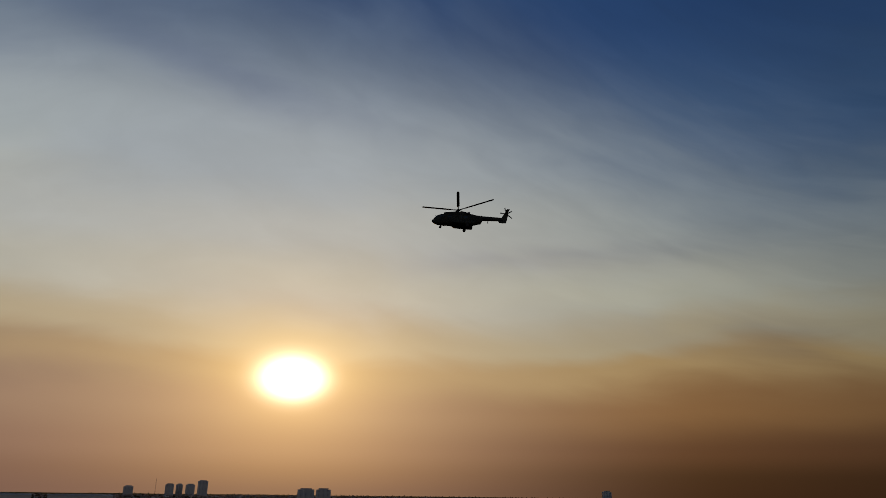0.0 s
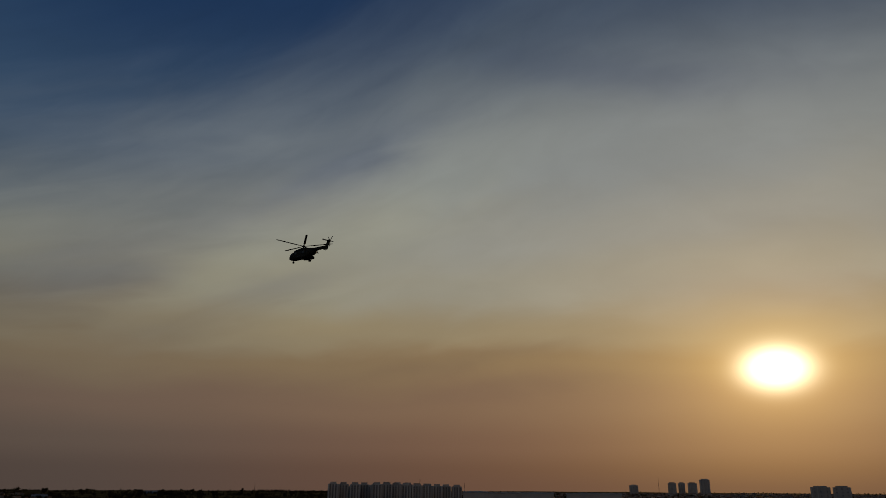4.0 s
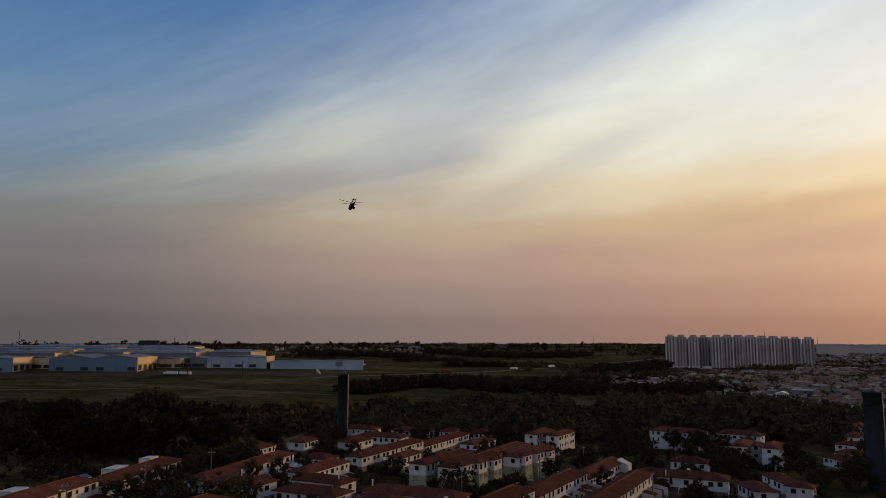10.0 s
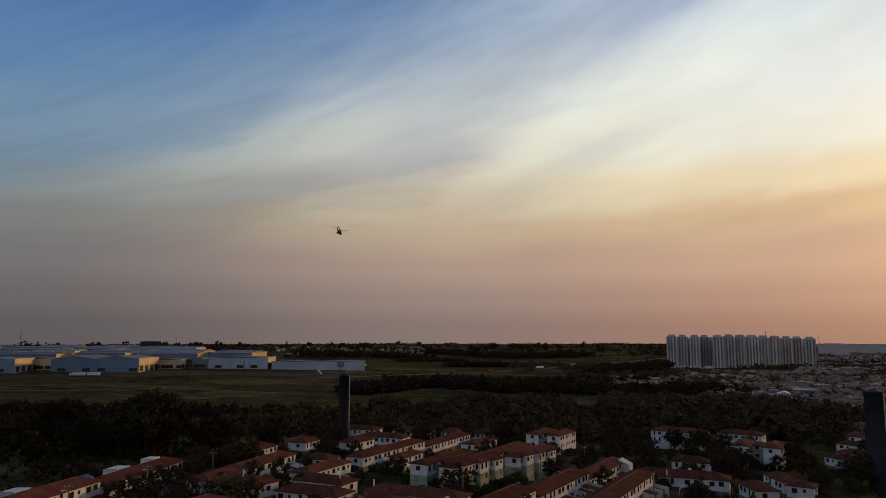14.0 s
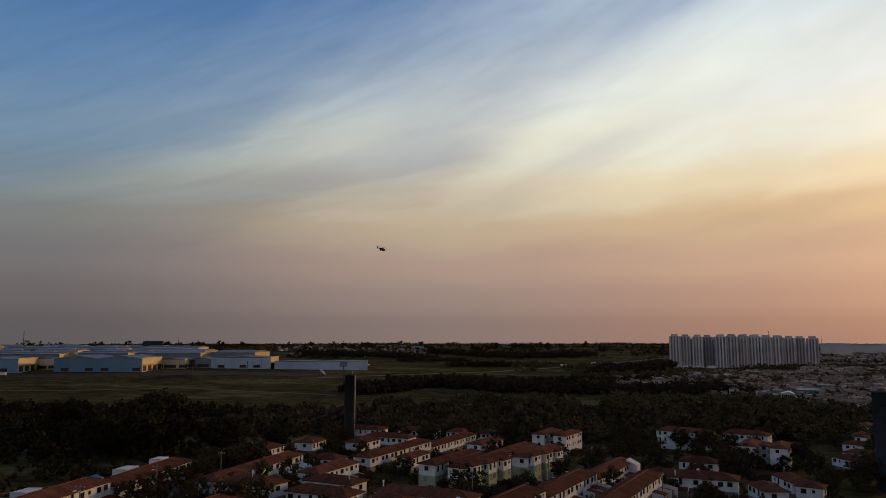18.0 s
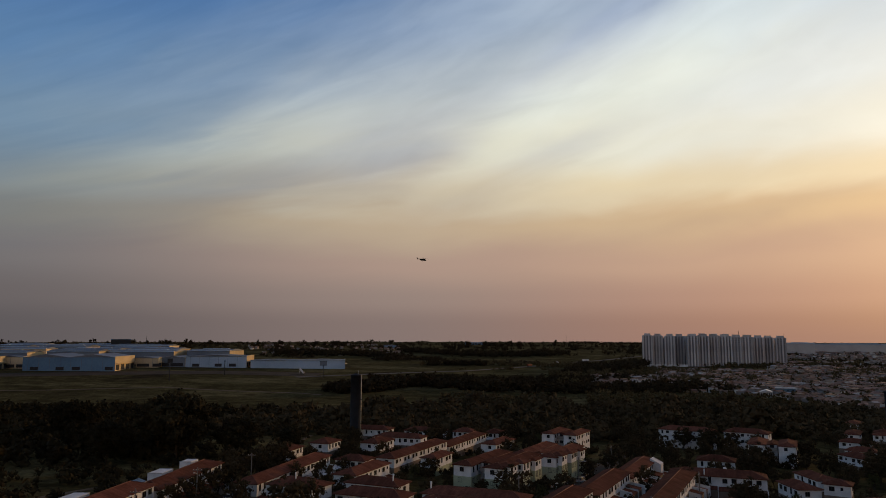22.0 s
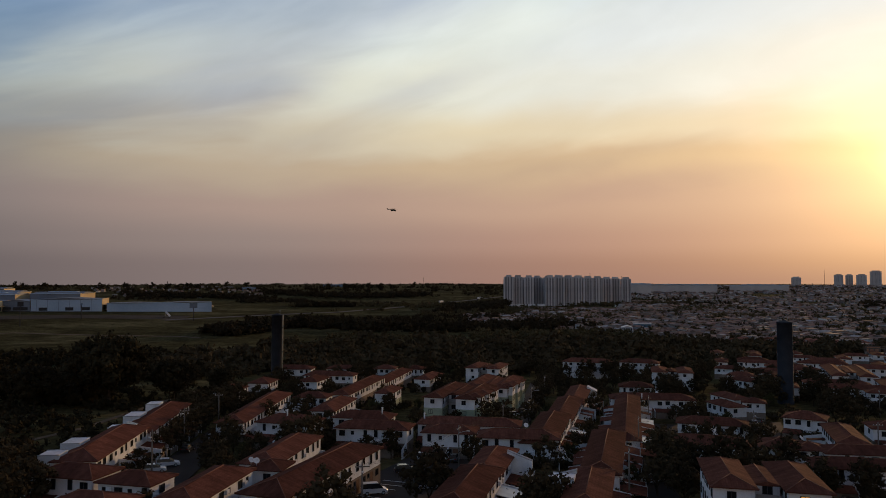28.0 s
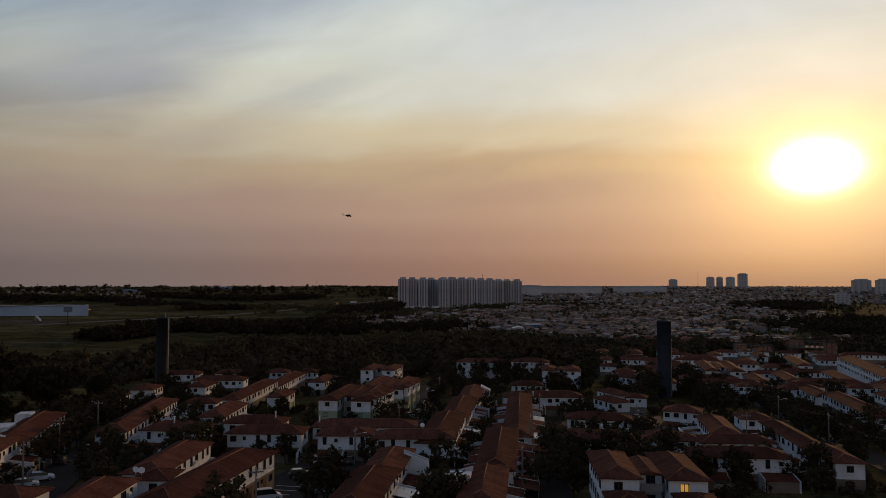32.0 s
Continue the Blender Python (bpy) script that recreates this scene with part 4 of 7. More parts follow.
# ---- apartment towers on the plain ----
def apartment_tower(x, y, turn, w, d, base, top, seed):
    rnd = random.Random(seed)
    h = top - base
    t = thing("apartment_tower", pose(x, y, base, 0, 0, turn), "tall pale concrete apartment tower with ribbed facade and narrow windows", "apartment tower", "towers of the high-rise estate")
    b = bmesh.new()
    box(b, -w / 2, w / 2, -d / 2, d / 2, -6, h)
    # skyline towers take a lighter render with distance haze mixed into it
    ribs = TOWER_RIB if base < -4.5 else TOWER_HAZED
    part("wall", b, TOWER_RECESS if base < -4.5 else TOWER_HAZED, t)
    n = 3
    rib_me = None
    for k in range(n + 1):
        c = -w / 2 + k * w / n
        if rib_me is None:
            rib_me = part("pilaster", boxes((-1.1, 1.1, -1.6, 0.4, -6, h + 0.6)), ribs, t, m=pose(c, -d / 2, 0)).data
        else:
            part("pilaster", rib_me, None, t, m=pose(c, -d / 2, 0))
    for k in range(2):
        part("pilaster", rib_me, None, t, m=pose(w / 2, -d / 4 + k * d / 2, 0, 0, 0, 90))
        part("pilaster", rib_me, None, t, m=pose(-w / 2, -d / 4 + k * d / 2, 0, 0, 0, -90))
    wins = bmesh.new()
    floors = int(h / 2.9)
    for f in range(floors):
        z = 1.2 + f * 2.9
        for k in range(n):
            c = -w / 2 + (k + 0.5) * w / n
            for s in (-1, 1):
                for o in (-0.9, 0.9):
                    box(wins, c + o - 0.55, c + o + 0.55, s * d / 2 - 0.05, s * d / 2 + 0.06, z, z + 1.3)
        for s in (-1, 1):
            for c in (-d / 4, d / 4):
                box(wins, s * w / 2 - 0.05, s * w / 2 + 0.06, c - 0.6, c + 0.6, z, z + 1.3)
    part("glazing", wins, TOWER_GLASS, t)["kind"] = "stuff"
    part("roof_house", boxes((-w * 0.36, w * 0.36, -d * 0.34, d * 0.34, h, h + 3.6), (-w * 0.38, w * 0.38, -d * 0.36, d * 0.36, h + 3.6, h + 3.9)), ribs, t, "roof-top lift and tank house")
    part("parapet", boxes((-w / 2 - .1, w / 2 + .1, -d / 2 - .1, -d / 2 + .15, h, h + 1.0), (-w / 2 - .1, w / 2 + .1, d / 2 - .15, d / 2 + .1, h, h + 1.0)), TOWER_RIB, t)
    return t


TOWER_GLASS = glass_material("matt_grey_glass", (.13, .13, .14), 0.5)
# darker than the ribs: shade between them is put into this grey
TOWER_RECESS = material("tower_render", (.19, .185, .185), (.28, .27, .27), 0.85, 0.05, 0.8, 0.1, rand=0.3)
# lightened for the far towers: haze is put into the colour
TOWER_HAZED = material("hazed_far_render", (.37, .36, .35), (.48, .46, .45), 0.85, 0.05, 0.8, 0.1, rand=0.2)
TOWER_RIB = material("tower_rib_render", (.38, .37, .365), (.50, .49, .48), 0.85, 0.05, 0.8, 0.1, rand=0.25)
apartment_tower(244.0, 1197.0, -14, 13.5, 15, -5, 43.5, 0)
apartment_tower(261.8, 1203.0, -14, 13.5, 15, -5, 43.2, 1)
apartment_tower(279.6, 1197.0, -14, 13.5, 15, -5, 42.9, 2)
apartment_tower(297.4, 1208.0, -14, 13.5, 15, -5, 42.7, 3)
apartment_tower(315.2, 1203.0, -14, 13.5, 15, -5, 42.4, 4)
apartment_tower(333.0, 1203.0, -14, 13.5, 15, -5, 43.6, 5)
apartment_tower(350.8, 1197.0, -14, 13.5, 15, -5, 43.3, 6)
apartment_tower(368.6, 1197.0, -14, 13.5, 15, -5, 43.0, 7)
apartment_tower(386.4, 1197.0, -14, 13.5, 15, -5, 41.3, 8)
apartment_tower(404.2, 1197.0, -14, 13.5, 15, -5, 41.0, 9)
apartment_tower(422.0, 1203.0, -14, 13.5, 15, -5, 40.7, 10)
apartment_tower(439.8, 1208.0, -14, 13.5, 15, -5, 40.4, 11)
apartment_tower(457.6, 1203.0, -14, 13.5, 15, -5, 40.1, 12)
apartment_tower(308.0, 1167.0, -14, 13.5, 15, -6, 43.0, 13)
apartment_tower(325.0, 1167.0, -14, 13.5, 15, -6, 42.7, 14)
apartment_tower(342.0, 1177.0, -14, 13.5, 15, -6, 42.4, 15)
apartment_tower(359.0, 1177.0, -14, 13.5, 15, -6, 42.1, 16)
apartment_tower(376.0, 1172.0, -14, 13.5, 15, -6, 41.8, 17)
apartment_tower(393.0, 1172.0, -14, 13.5, 15, -6, 41.5, 18)
apartment_tower(262.0, 1245.0, -14, 27.0, 15, -5, 40.0, 19)
apartment_tower(292.0, 1245.0, -14, 27.0, 15, -5, 39.7, 20)
apartment_tower(322.0, 1245.0, -14, 27.0, 15, -5, 39.4, 21)
apartment_tower(352.0, 1245.0, -14, 27.0, 15, -5, 39.1, 22)
apartment_tower(382.0, 1245.0, -14, 27.0, 15, -5, 38.8, 23)
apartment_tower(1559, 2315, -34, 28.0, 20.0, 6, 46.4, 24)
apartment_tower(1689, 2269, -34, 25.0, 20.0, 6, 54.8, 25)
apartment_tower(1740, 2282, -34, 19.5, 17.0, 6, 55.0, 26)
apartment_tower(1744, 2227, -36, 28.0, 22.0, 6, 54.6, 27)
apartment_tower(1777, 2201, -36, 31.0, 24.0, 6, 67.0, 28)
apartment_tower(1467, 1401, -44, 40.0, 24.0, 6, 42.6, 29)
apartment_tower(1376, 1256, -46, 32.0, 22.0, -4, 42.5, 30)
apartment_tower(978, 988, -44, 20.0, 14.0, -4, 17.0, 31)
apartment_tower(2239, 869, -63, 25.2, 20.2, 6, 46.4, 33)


# ---- helicopter ----
def helicopter():
    h = thing("helicopter", pose(0, 0, 0), "dark olive military transport helicopter flying with its wheels down", "helicopter")

    def section(x, zc, hw, hh, n=20, p=2.6, drop=0.0):
        out = []
        for k in range(n):
            a = k * math.tau / n
            c, s = math.cos(a), math.sin(a)
            out.append((x, hw * math.copysign(abs(c) ** (2 / p), c), zc + hh * math.copysign(abs(s) ** (2 / p), s)))
        return out

    bm = bmesh.new()
    secs = [(5.85, 1.55, .10, .10), (5.65, 1.55, .42, .34), (5.2, 1.62, .74, .62), (4.6, 1.78, .97, 1.0), (3.9, 1.90, 1.06, 1.20), (3.0, 1.93, 1.10, 1.26), (0.0, 1.93, 1.10, 1.27), (-2.9, 1.97, 1.08, 1.22), (-3.3, 2.12, 1.04, 1.05), (-4.9, 2.32, .92, .86), (-5.15, 2.52, .66, .62), (-5.3, 2.62, .5, .5)]
    loft(bm, [ring(bm, section(*s)) for s in secs])
    part("fuselage", bm, CAMO, h)
    bm = bmesh.new()
    secs = [(-5.1, 2.68, .52, .50), (-7.0, 2.70, .42, .45), (-8.7, 2.70, .32, .42), (-9.6, 2.72, .24, .38), (-10.1, 2.80, .16, .26)]
    loft(bm, [ring(bm, section(*s, n=16)) for s in secs])
    part("tail_boom", bm, CAMO, h)
    # engine deck
    bm = bmesh.new()
    secs = [(3.35, 3.0, .6, .22), (3.2, 3.1, .84, .44), (1.5, 3.2, .92, .55), (0.4, 3.3, .88, .62), (-1.0, 3.25, .82, .52), (-3.0, 3.08, .62, .36), (-4.6, 2.95, .45, .22), (-5.3, 2.9, .3, .12)]
    loft(bm, [ring(bm, section(*s)) for s in secs])
    part("engine_cowling", bm, CAMO, h)
    for s in (-1, 1):
        bm = bmesh.new()
        rod(bm, (2.5, .52 * s, 3.22), (3.25, .52 * s, 3.18), 0.30, 0.26, n=14)
        part("engine_intake", bm, FRAME, h)
        bm = bmesh.new()
        rod(bm, (-1.6, .72 * s, 3.3), (-2.3, 1.02 * s, 3.36), 0.22, 0.26, n=12)
        part("exhaust", bm, FRAME, h)
        # sponson with main wheels
        bm = bmesh.new()
        sec2 = [(1.3, 1.02, .12, .08), (0.8, 1.0, .34, .30), (-1.6, 0.96, .44, .42), (-3.1, 0.96, .42, .40), (-3.2, 0.98, .3, .3)]
        loft(bm, [[bm.verts.new((p[0], p[1] + 1.28 * s, p[2])) for p in section(*q, n=14)] for q in sec2])
        sp = part("sponson", bm, CAMO, h)
        part("main_gear_leg", rods(((-1.3, 1.35 * s, .95), (-1.45, 1.42 * s, .33), .08)), METAL, h)
        for o in (-.14, .14):
            bm = bmesh.new()
            rod(bm, (-1.45, 1.42 * s + o - .09, .33), (-1.45, 1.42 * s + o + .09, .33), .33, n=18)
            bmesh.ops.bevel(bm, geom=[e for e in bm.edges if len(e.link_faces) == 2 and e.calc_face_angle() > 0.9], offset=.05, segments=2, affect="EDGES")
            part("wheel", bm, TYRE, h)
        # cabin windows and doors
        for k in range(4):
            part("cabin_window", boxes((2.1 - k * 1.15 - .36, 2.1 - k * 1.15 + .36, 1.055 * s - .03, 1.055 * s + .03, 2.05, 2.65), bevel=.02), GLASS, h)
        part("sliding_door", boxes((-.35, 1.55, 1.075 * s - .02, 1.075 * s + .02, .95, 2.85), bevel=.015), CAMO, h)
        part("cockpit_side_window", boxes((3.35, 4.25, .985 * s - .05, .985 * s + .05, 1.95, 2.6), bevel=.02), GLASS, h)
    bm = bmesh.new()
    loft(bm, [ring(bm, section(*s)) for s in [(5.32, 2.02, .60, .22), (4.95, 2.2, .78, .40), (4.45, 2.42, .90, .44), (4.1, 2.55, .9, .40)]])
    part("windscreen", bm, GLASS, h)
    part("nose_gear_leg", rods(((4.1, 0, .95), (4.05, 0, .3), .07)), METAL, h)
    for o in (-.13, .13):
        bm = bmesh.new()
        rod(bm, (4.05, o - .07, .24), (4.05, o + .07, .24), .24, n=16)
        part("wheel", bm, TYRE, h)
    # fin, stabiliser
    bm = bmesh.new()
    pts = [(-8.7, 2.35), (-9.1, 1.9), (-10.5, 1.88), (-11.1, 3.85), (-11.15, 4.5), (-10.55, 4.6), (-9.6, 3.15)]
    a = [bm.verts.new((x, .11, z)) for x, z in pts]
    b = [bm.verts.new((x, -.11, z)) for x, z in pts]
    bm.faces.new(a)
    bm.faces.new(b[::-1])
    for k in range(len(pts)):
        bm.faces.new((a[k], b[k], b[(k + 1) % 7], a[(k + 1) % 7]))
    part("tail_fin", bm, CAMO, h)
    part("stabiliser", boxes((-10.95, -10.3, .1, 2.1, 4.2, 4.3), bevel=.03), CAMO, h)
    part("tail_skid", rods(((-9.2, 0, 2.1), (-9.9, 0, 1.7), .04)), METAL, h)
    part("ventral_antenna", boxes((-6.5, -6.35, -.02, .02, 1.6, 2.1), (-3.5, -3.4, -.02, .02, .9, 1.2)), FRAME, h)
    part("rotor_mast", rods(((0, 0, 3.7), (0, 0, 4.35), .26, .17)), STEEL_DARK, h)
    part("nose_probe", rods(((5.8, .2, 1.6), (6.3, .2, 1.65), .02), ((4.9, .5, 2.5), (5.2, .5, 2.6), .03)), FRAME, h)
    # main rotor, a part that turns on its mast
    bm = bmesh.new()
    rod(bm, (0, 0, -.22), (0, 0, .2), .34, .22, n=16)
    hub = part("main_rotor", bm, STEEL_DARK, h, "five-bladed main rotor", pose(0, 0, 4.42))
    for k in range(5):
        bm = bmesh.new()
        rod(bm, (.2, 0, 0), (1.5, 0, .06), .12, .09, n=8)
        rings = []
        for r, zz, c in ((1.4, .05, .16), (1.9, .08, .30), (2.2, .10, .30), (7.5, .44, .30), (7.9, .47, .27), (8.1, .48, .14)):
            rings.append(ring(bm, [(r, -c, zz + .02), (r, -c * .3, zz + .06), (r, c, zz + .01), (r, c * .9, zz - .02), (r, -c * .3, zz - .04), (r, -c, zz - .02)]))
        loft(bm, rings)
        part("blade", bm, BLADE, hub, m=pose(0, 0, 0, 0, 0, 72 * k))
    bm = bmesh.new()
    rod(bm, (0, -.2, 0), (0, .12, 0), .16, n=12)
    tail = part("tail_rotor", bm, STEEL_DARK, h, "five-bladed tail rotor", pose(-10.9, -.38, 4.3))
    for k in range(5):
        bm = boxes((-.12, .12, -.03, .03, .12, 1.5), bevel=.02)
        part("blade", bm, BLADE, tail, m=pose(0, 0, 0, 0, 72 * k, 0))
    return h, hub, tail


heli, heli_rotor, heli_tail_rotor = helicopter()


# ---- trees ----
OCTA = [Vector(p) for p in ((1, 0, 0), (0, 1, 0), (-1, 0, 0), (0, -1, 0), (0, 0, 1), (0, 0, -1))]
OCTA_F = [(i, (i + 1) % 4, 4) for i in range(4)] + [((i + 1) % 4, i, 5) for i in range(4)]


def leaf_cloud(rnd, centres, per, size, spread, core=0.62):
    """Clumps of many small bent leaf sprays, shingled outward round a small dense heart: vertices and faces."""
    V, F_ = [], []
    for cx, cy, cz, cr in centres:
        c = Vector((cx, cy, cz))
        n = len(V)
        V += [tuple(c + p * cr * core * rnd.uniform(0.7, 1.2)) for p in OCTA]
        F_ += [(n + i, n + j, n + k) for i, j, k in OCTA_F]
        for _ in range(per):
            u = Vector((rnd.gauss(0, 1), rnd.gauss(0, 1), rnd.gauss(0.2, 0.85)))
            u.normalize()
            p = c + u * cr * rnd.uniform(0.55, 1.08) * spread
            tip = (u + Vector((rnd.gauss(0, .6), rnd.gauss(0, .6), rnd.gauss(0, .5)))).normalized()
            a = tip.cross(Vector((rnd.gauss(0, 1), rnd.gauss(0, 1), rnd.gauss(0, 1))))
            if a.length < 0.05:
                continue
            a.normalize()
            b = tip.cross(a)
            s = cr * size * rnd.uniform(0.55, 1.35)
            n = len(V)
            V += [tuple(p - a * s), tuple(p + b * s * 0.7 - u * s * 0.25), tuple(p + a * s * 0.9), tuple(p - b * s * 0.7 - u * s * 0.15)]
            F_.append((n, n + 1, n + 2, n + 3))
    return V, F_


def mesh_of(name, V, F_, *mats):
    me = bpy.data.meshes.new(name)
    me.from_pydata(V, [], F_)
    for m in mats:
        me.materials.append(m)
    return me


def tree(height, width, seed, leaf, label, clumps=36, per=22):
    rnd = random.Random(seed)
    t = thing("tree", pose(0, 0, -900), label, "tree", "trees of the estate")
    trunk = bmesh.new()
    th = height * rnd.uniform(0.20, 0.27)
    pts = [Vector((0, 0, -0.8)), Vector((rnd.uniform(-.2, .2), rnd.uniform(-.2, .2), th * 0.5)), Vector((rnd.uniform(-.4, .4), rnd.uniform(-.4, .4), th))]
    r = 0.028 * height + 0.06
    for i in range(2):
        rod(trunk, pts[i], pts[i + 1], r * (1 - 0.22 * i), r * (0.78 - 0.2 * i), n=8)
    part("trunk", trunk, BARK, t)
    centres = []
    for k in range(3 if height < 10 else 5):
        a = k * math.tau / (3 if height < 10 else 5) + rnd.uniform(-.4, .4)
        end = pts[2] + Vector((math.cos(a) * width * rnd.uniform(.22, .36), math.sin(a) * width * rnd.uniform(.22, .36), (height - th) * rnd.uniform(.35, .6)))
        limb = bmesh.new()
        rod(limb, pts[2] - Vector((0, 0, 0.2)), end, r * 0.5, r * 0.18, n=6)
        fork = end + Vector((rnd.uniform(-1, 1), rnd.uniform(-1, 1), rnd.uniform(.3, 1))) * width * 0.1
        rod(limb, end, fork, r * 0.2, r * 0.07, n=5)
        part("limb", limb, BARK, t)
    zc = (th + height) / 2 + 0.02 * height
    for k in range(clumps):
        u = Vector((rnd.gauss(0, 1), rnd.gauss(0, 1), rnd.gauss(0, 1)))
        u.normalize()
        f = rnd.uniform(0.45, 1.0)
        z = zc + u.z * f * (height - th) * 0.5
        lean = 1.0 - 0.25 * max(0, u.z)
        centres.append((u.x * f * width / 2 * lean * rnd.uniform(.75, 1.15), u.y * f * width / 2 * lean * rnd.uniform(.75, 1.15), z, width * rnd.uniform(.08, .16) * (36 / clumps) ** 0.25))
    V, F_ = leaf_cloud(rnd, centres, per, 0.30, 1.12)
    part("crown", mesh_of("crown", V, F_, leaf), leaf, t)
    return t


KINDS = [
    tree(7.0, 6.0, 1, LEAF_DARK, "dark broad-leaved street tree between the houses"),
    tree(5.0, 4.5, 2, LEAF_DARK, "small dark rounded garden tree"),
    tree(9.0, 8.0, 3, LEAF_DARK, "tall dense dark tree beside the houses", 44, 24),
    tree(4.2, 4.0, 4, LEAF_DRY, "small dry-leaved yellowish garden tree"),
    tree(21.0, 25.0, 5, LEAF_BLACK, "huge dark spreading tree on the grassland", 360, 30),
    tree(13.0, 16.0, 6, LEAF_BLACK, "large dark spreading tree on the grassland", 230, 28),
]


def plant(kind, x, y, s=1.0, turn=0.0):
    t = copy_thing(KINDS[kind], pose(x, y, ground_z(x, y) - 0.1, 0, 0, turn))
    t.scale = (s, s, s)
    return t


FOOT = []
for ob in [o for o in scene.objects if o.parent is None and o.name.split(".")[0] in ("terrace_house", "apartment_block", "stair_hall")]:
    c = [v for ch in ob.children if ch.name.split(".")[0] in ("roof", "wall") for v in ch.bound_box]
    FOOT.append((ob.matrix_basis.inverted(), max(abs(v[0]) for v in c), max(abs(v[1]) for v in c)))
ROADS = []


def clear(x, y, gap):
    for inv, hx, hy in FOOT:
        p = inv @ Vector((x, y, 0))
        if abs(p.x) < hx + gap and abs(p.y) < hy + gap:
            return False
    for pts, w in ROADS:
        for (ax, ay), (bx, by) in zip(pts, pts[1:]):
            k = max(0, min(1, ((x - ax) * (bx - ax) + (y - ay) * (by - ay)) / ((bx - ax) ** 2 + (by - ay) ** 2)))
            if math.hypot(x - ax - k * (bx - ax), y - ay - k * (by - ay)) < w / 2 + gap * 0.5:
                return False
    return True


# ---- roads ----
def ribbon(name, pts, width, mat, label, lift=0.06, kerb=False, category="road"):
    """A road laid on the slope, with a thickness."""
    ROADS.append((pts, width))
    dense = []
    for (ax, ay), (bx, by) in zip(pts, pts[1:]):
        n = max(2, int(math.hypot(bx - ax, by - ay) / 5))
        dense += [(ax + (bx - ax) * i / n, ay + (by - ay) * i / n) for i in range(n)]
    dense.append(pts[-1])
    bm = bmesh.new()
    rows = []
    for i, (x, y) in enumerate(dense):
        a, b = dense[max(i - 1, 0)], dense[min(i + 1, len(dense) - 1)]
        d = Vector((b[0] - a[0], b[1] - a[1])).normalized()
        nx, ny = -d.y, d.x
        row = []
        for k in (-0.5, -0.2, 0.2, 0.5):
            px, py = x + nx * width * k, y + ny * width * k
            row.append(bm.verts.new((px, py, ground_z(px, py) + lift + 0.12)))
        for k in (0.5, -0.5):
            px, py = x + nx * width * k, y + ny * width * k
            row.append(bm.verts.new((px, py, ground_z(px, py) - 0.5)))
        rows.append(row)
    loft(bm, rows, True, False)
    bmesh.ops.recalc_face_normals(bm, faces=bm.faces[:])
    ob = part(name, bm, mat)
    return tagged(ob, label, category, kind="structure")


ribbon("road_parking", [(-49, 104), (-38, 122), (-27, 143)], 15, ASPHALT, "dark asphalt car park between the white houses")
ribbon("road_north", [(-8, 176), (2, 197), (15, 233), (38, 303)], 7, ASPHALT, "dark asphalt street between the blocks and the terrace")
ribbon("road_west", [(-79, 112), (-78, 140), (-76, 175), (-68, 215)], 8, ASPHALT, "dark asphalt street in front of the long terrace")
ribbon("road_court", [(48, 158), (60, 173), (70, 190)], 12, ASPHALT, "dark asphalt parking court among the houses")
ribbon("road_east", [(66, 92), (88, 132), (108, 170), (128, 205), (150, 225)], 6, ASPHALT, "dark asphalt street along the eastern terraces")
ribbon("road_middle", [(-4, 96), (6, 119), (22, 150), (40, 185)], 7, ASPHALT, "narrow dark street behind the terrace row")
ribbon("pavement_alley", [(-13, 104), (0, 132), (16, 168), (34, 208)], 3.2, CONCRETE, "narrow concrete alley between the terrace backs", 0.05, category="pavement")
ribbon("yard_soil", [(-700, 700), (-540, 752), (-430, 806), (-330, 842), (-215, 842)], 56, SOIL, "bare dark soil yard before the warehouses", 0.05, category="yard")
ribbon("road_dirt_track", [(-126, 140), (-118, 160), (-110, 185), (-103, 240), (-95, 296), (-98, 330)], 1.7, DIRT, "pale dirt track across the grassland", 0.03)
ribbon("road_field", [(-620, 560), (-500, 585), (-405, 615), (-320, 660), (-252, 643), (-185, 634), (-162, 624)], 5, DIRT, "pale dirt road across the field below the warehouses", 0.1)
HIGHWAY = [(-230, 800), (-185, 844), (-127, 905), (-81, 956), (-46, 985), (-6, 1047), (37, 1103), (85, 1178), (142, 1282), (203, 1338), (282, 1433), (340, 1500)]
ribbon("road_highway", HIGHWAY, 9, ASPHALT_WORN, "grey highway climbing the far hillside", 0.3)

# ---- trees by hand and by scatter ----
plant(4, -117, 228, 1.0, 20)
plant(5, -100, 236, 1.0, 80)
plant(5, -133, 216, 0.95, 200)
plant(5, -150, 230, 0.8, 100)
plant(4, -170, 262, 0.75, 130)
plant(5, -88, 258, 0.7, 10)
plant(2, 11, 126, 1.0, 0)
plant(2, 14, 134, 0.9, 50)
plant(2, 7, 113, 0.8, 110)
plant(2, 102, 233, 1.25, 20)
plant(2, 96, 226, 1.0, 70)
plant(2, 138, 255, 1.1, 120)
plant(2, 130, 244, 1.0, 10)
plant(2, 105, 150, 0.62, 10)
plant(2, 100, 142, 0.62, 210)
plant(2, 113, 163, 0.62, 90)
plant(2, 96, 133, 0.62, 40)
plant(2, 122, 180, 0.62, 140)
plant(2, 81, 130, 0.75, 15)
plant(2, 87, 142, 0.85, 75)
plant(2, 94, 153, 0.75, 160)
plant(2, 101, 167, 0.9, 230)
plant(2, 109, 181, 0.8, 300)
plant(2, 119, 199, 0.8, 45)
plant(2, -97, 113, 1.1, 0)
plant(2, -92, 108, 0.9, 60)
plant(2, -101, 120, 1.1, 120)
plant(2, -93, 101, 1.0, 180)
plant(2, -105, 112, 1.2, 200)
plant(2, -99, 128, 0.7, 220)
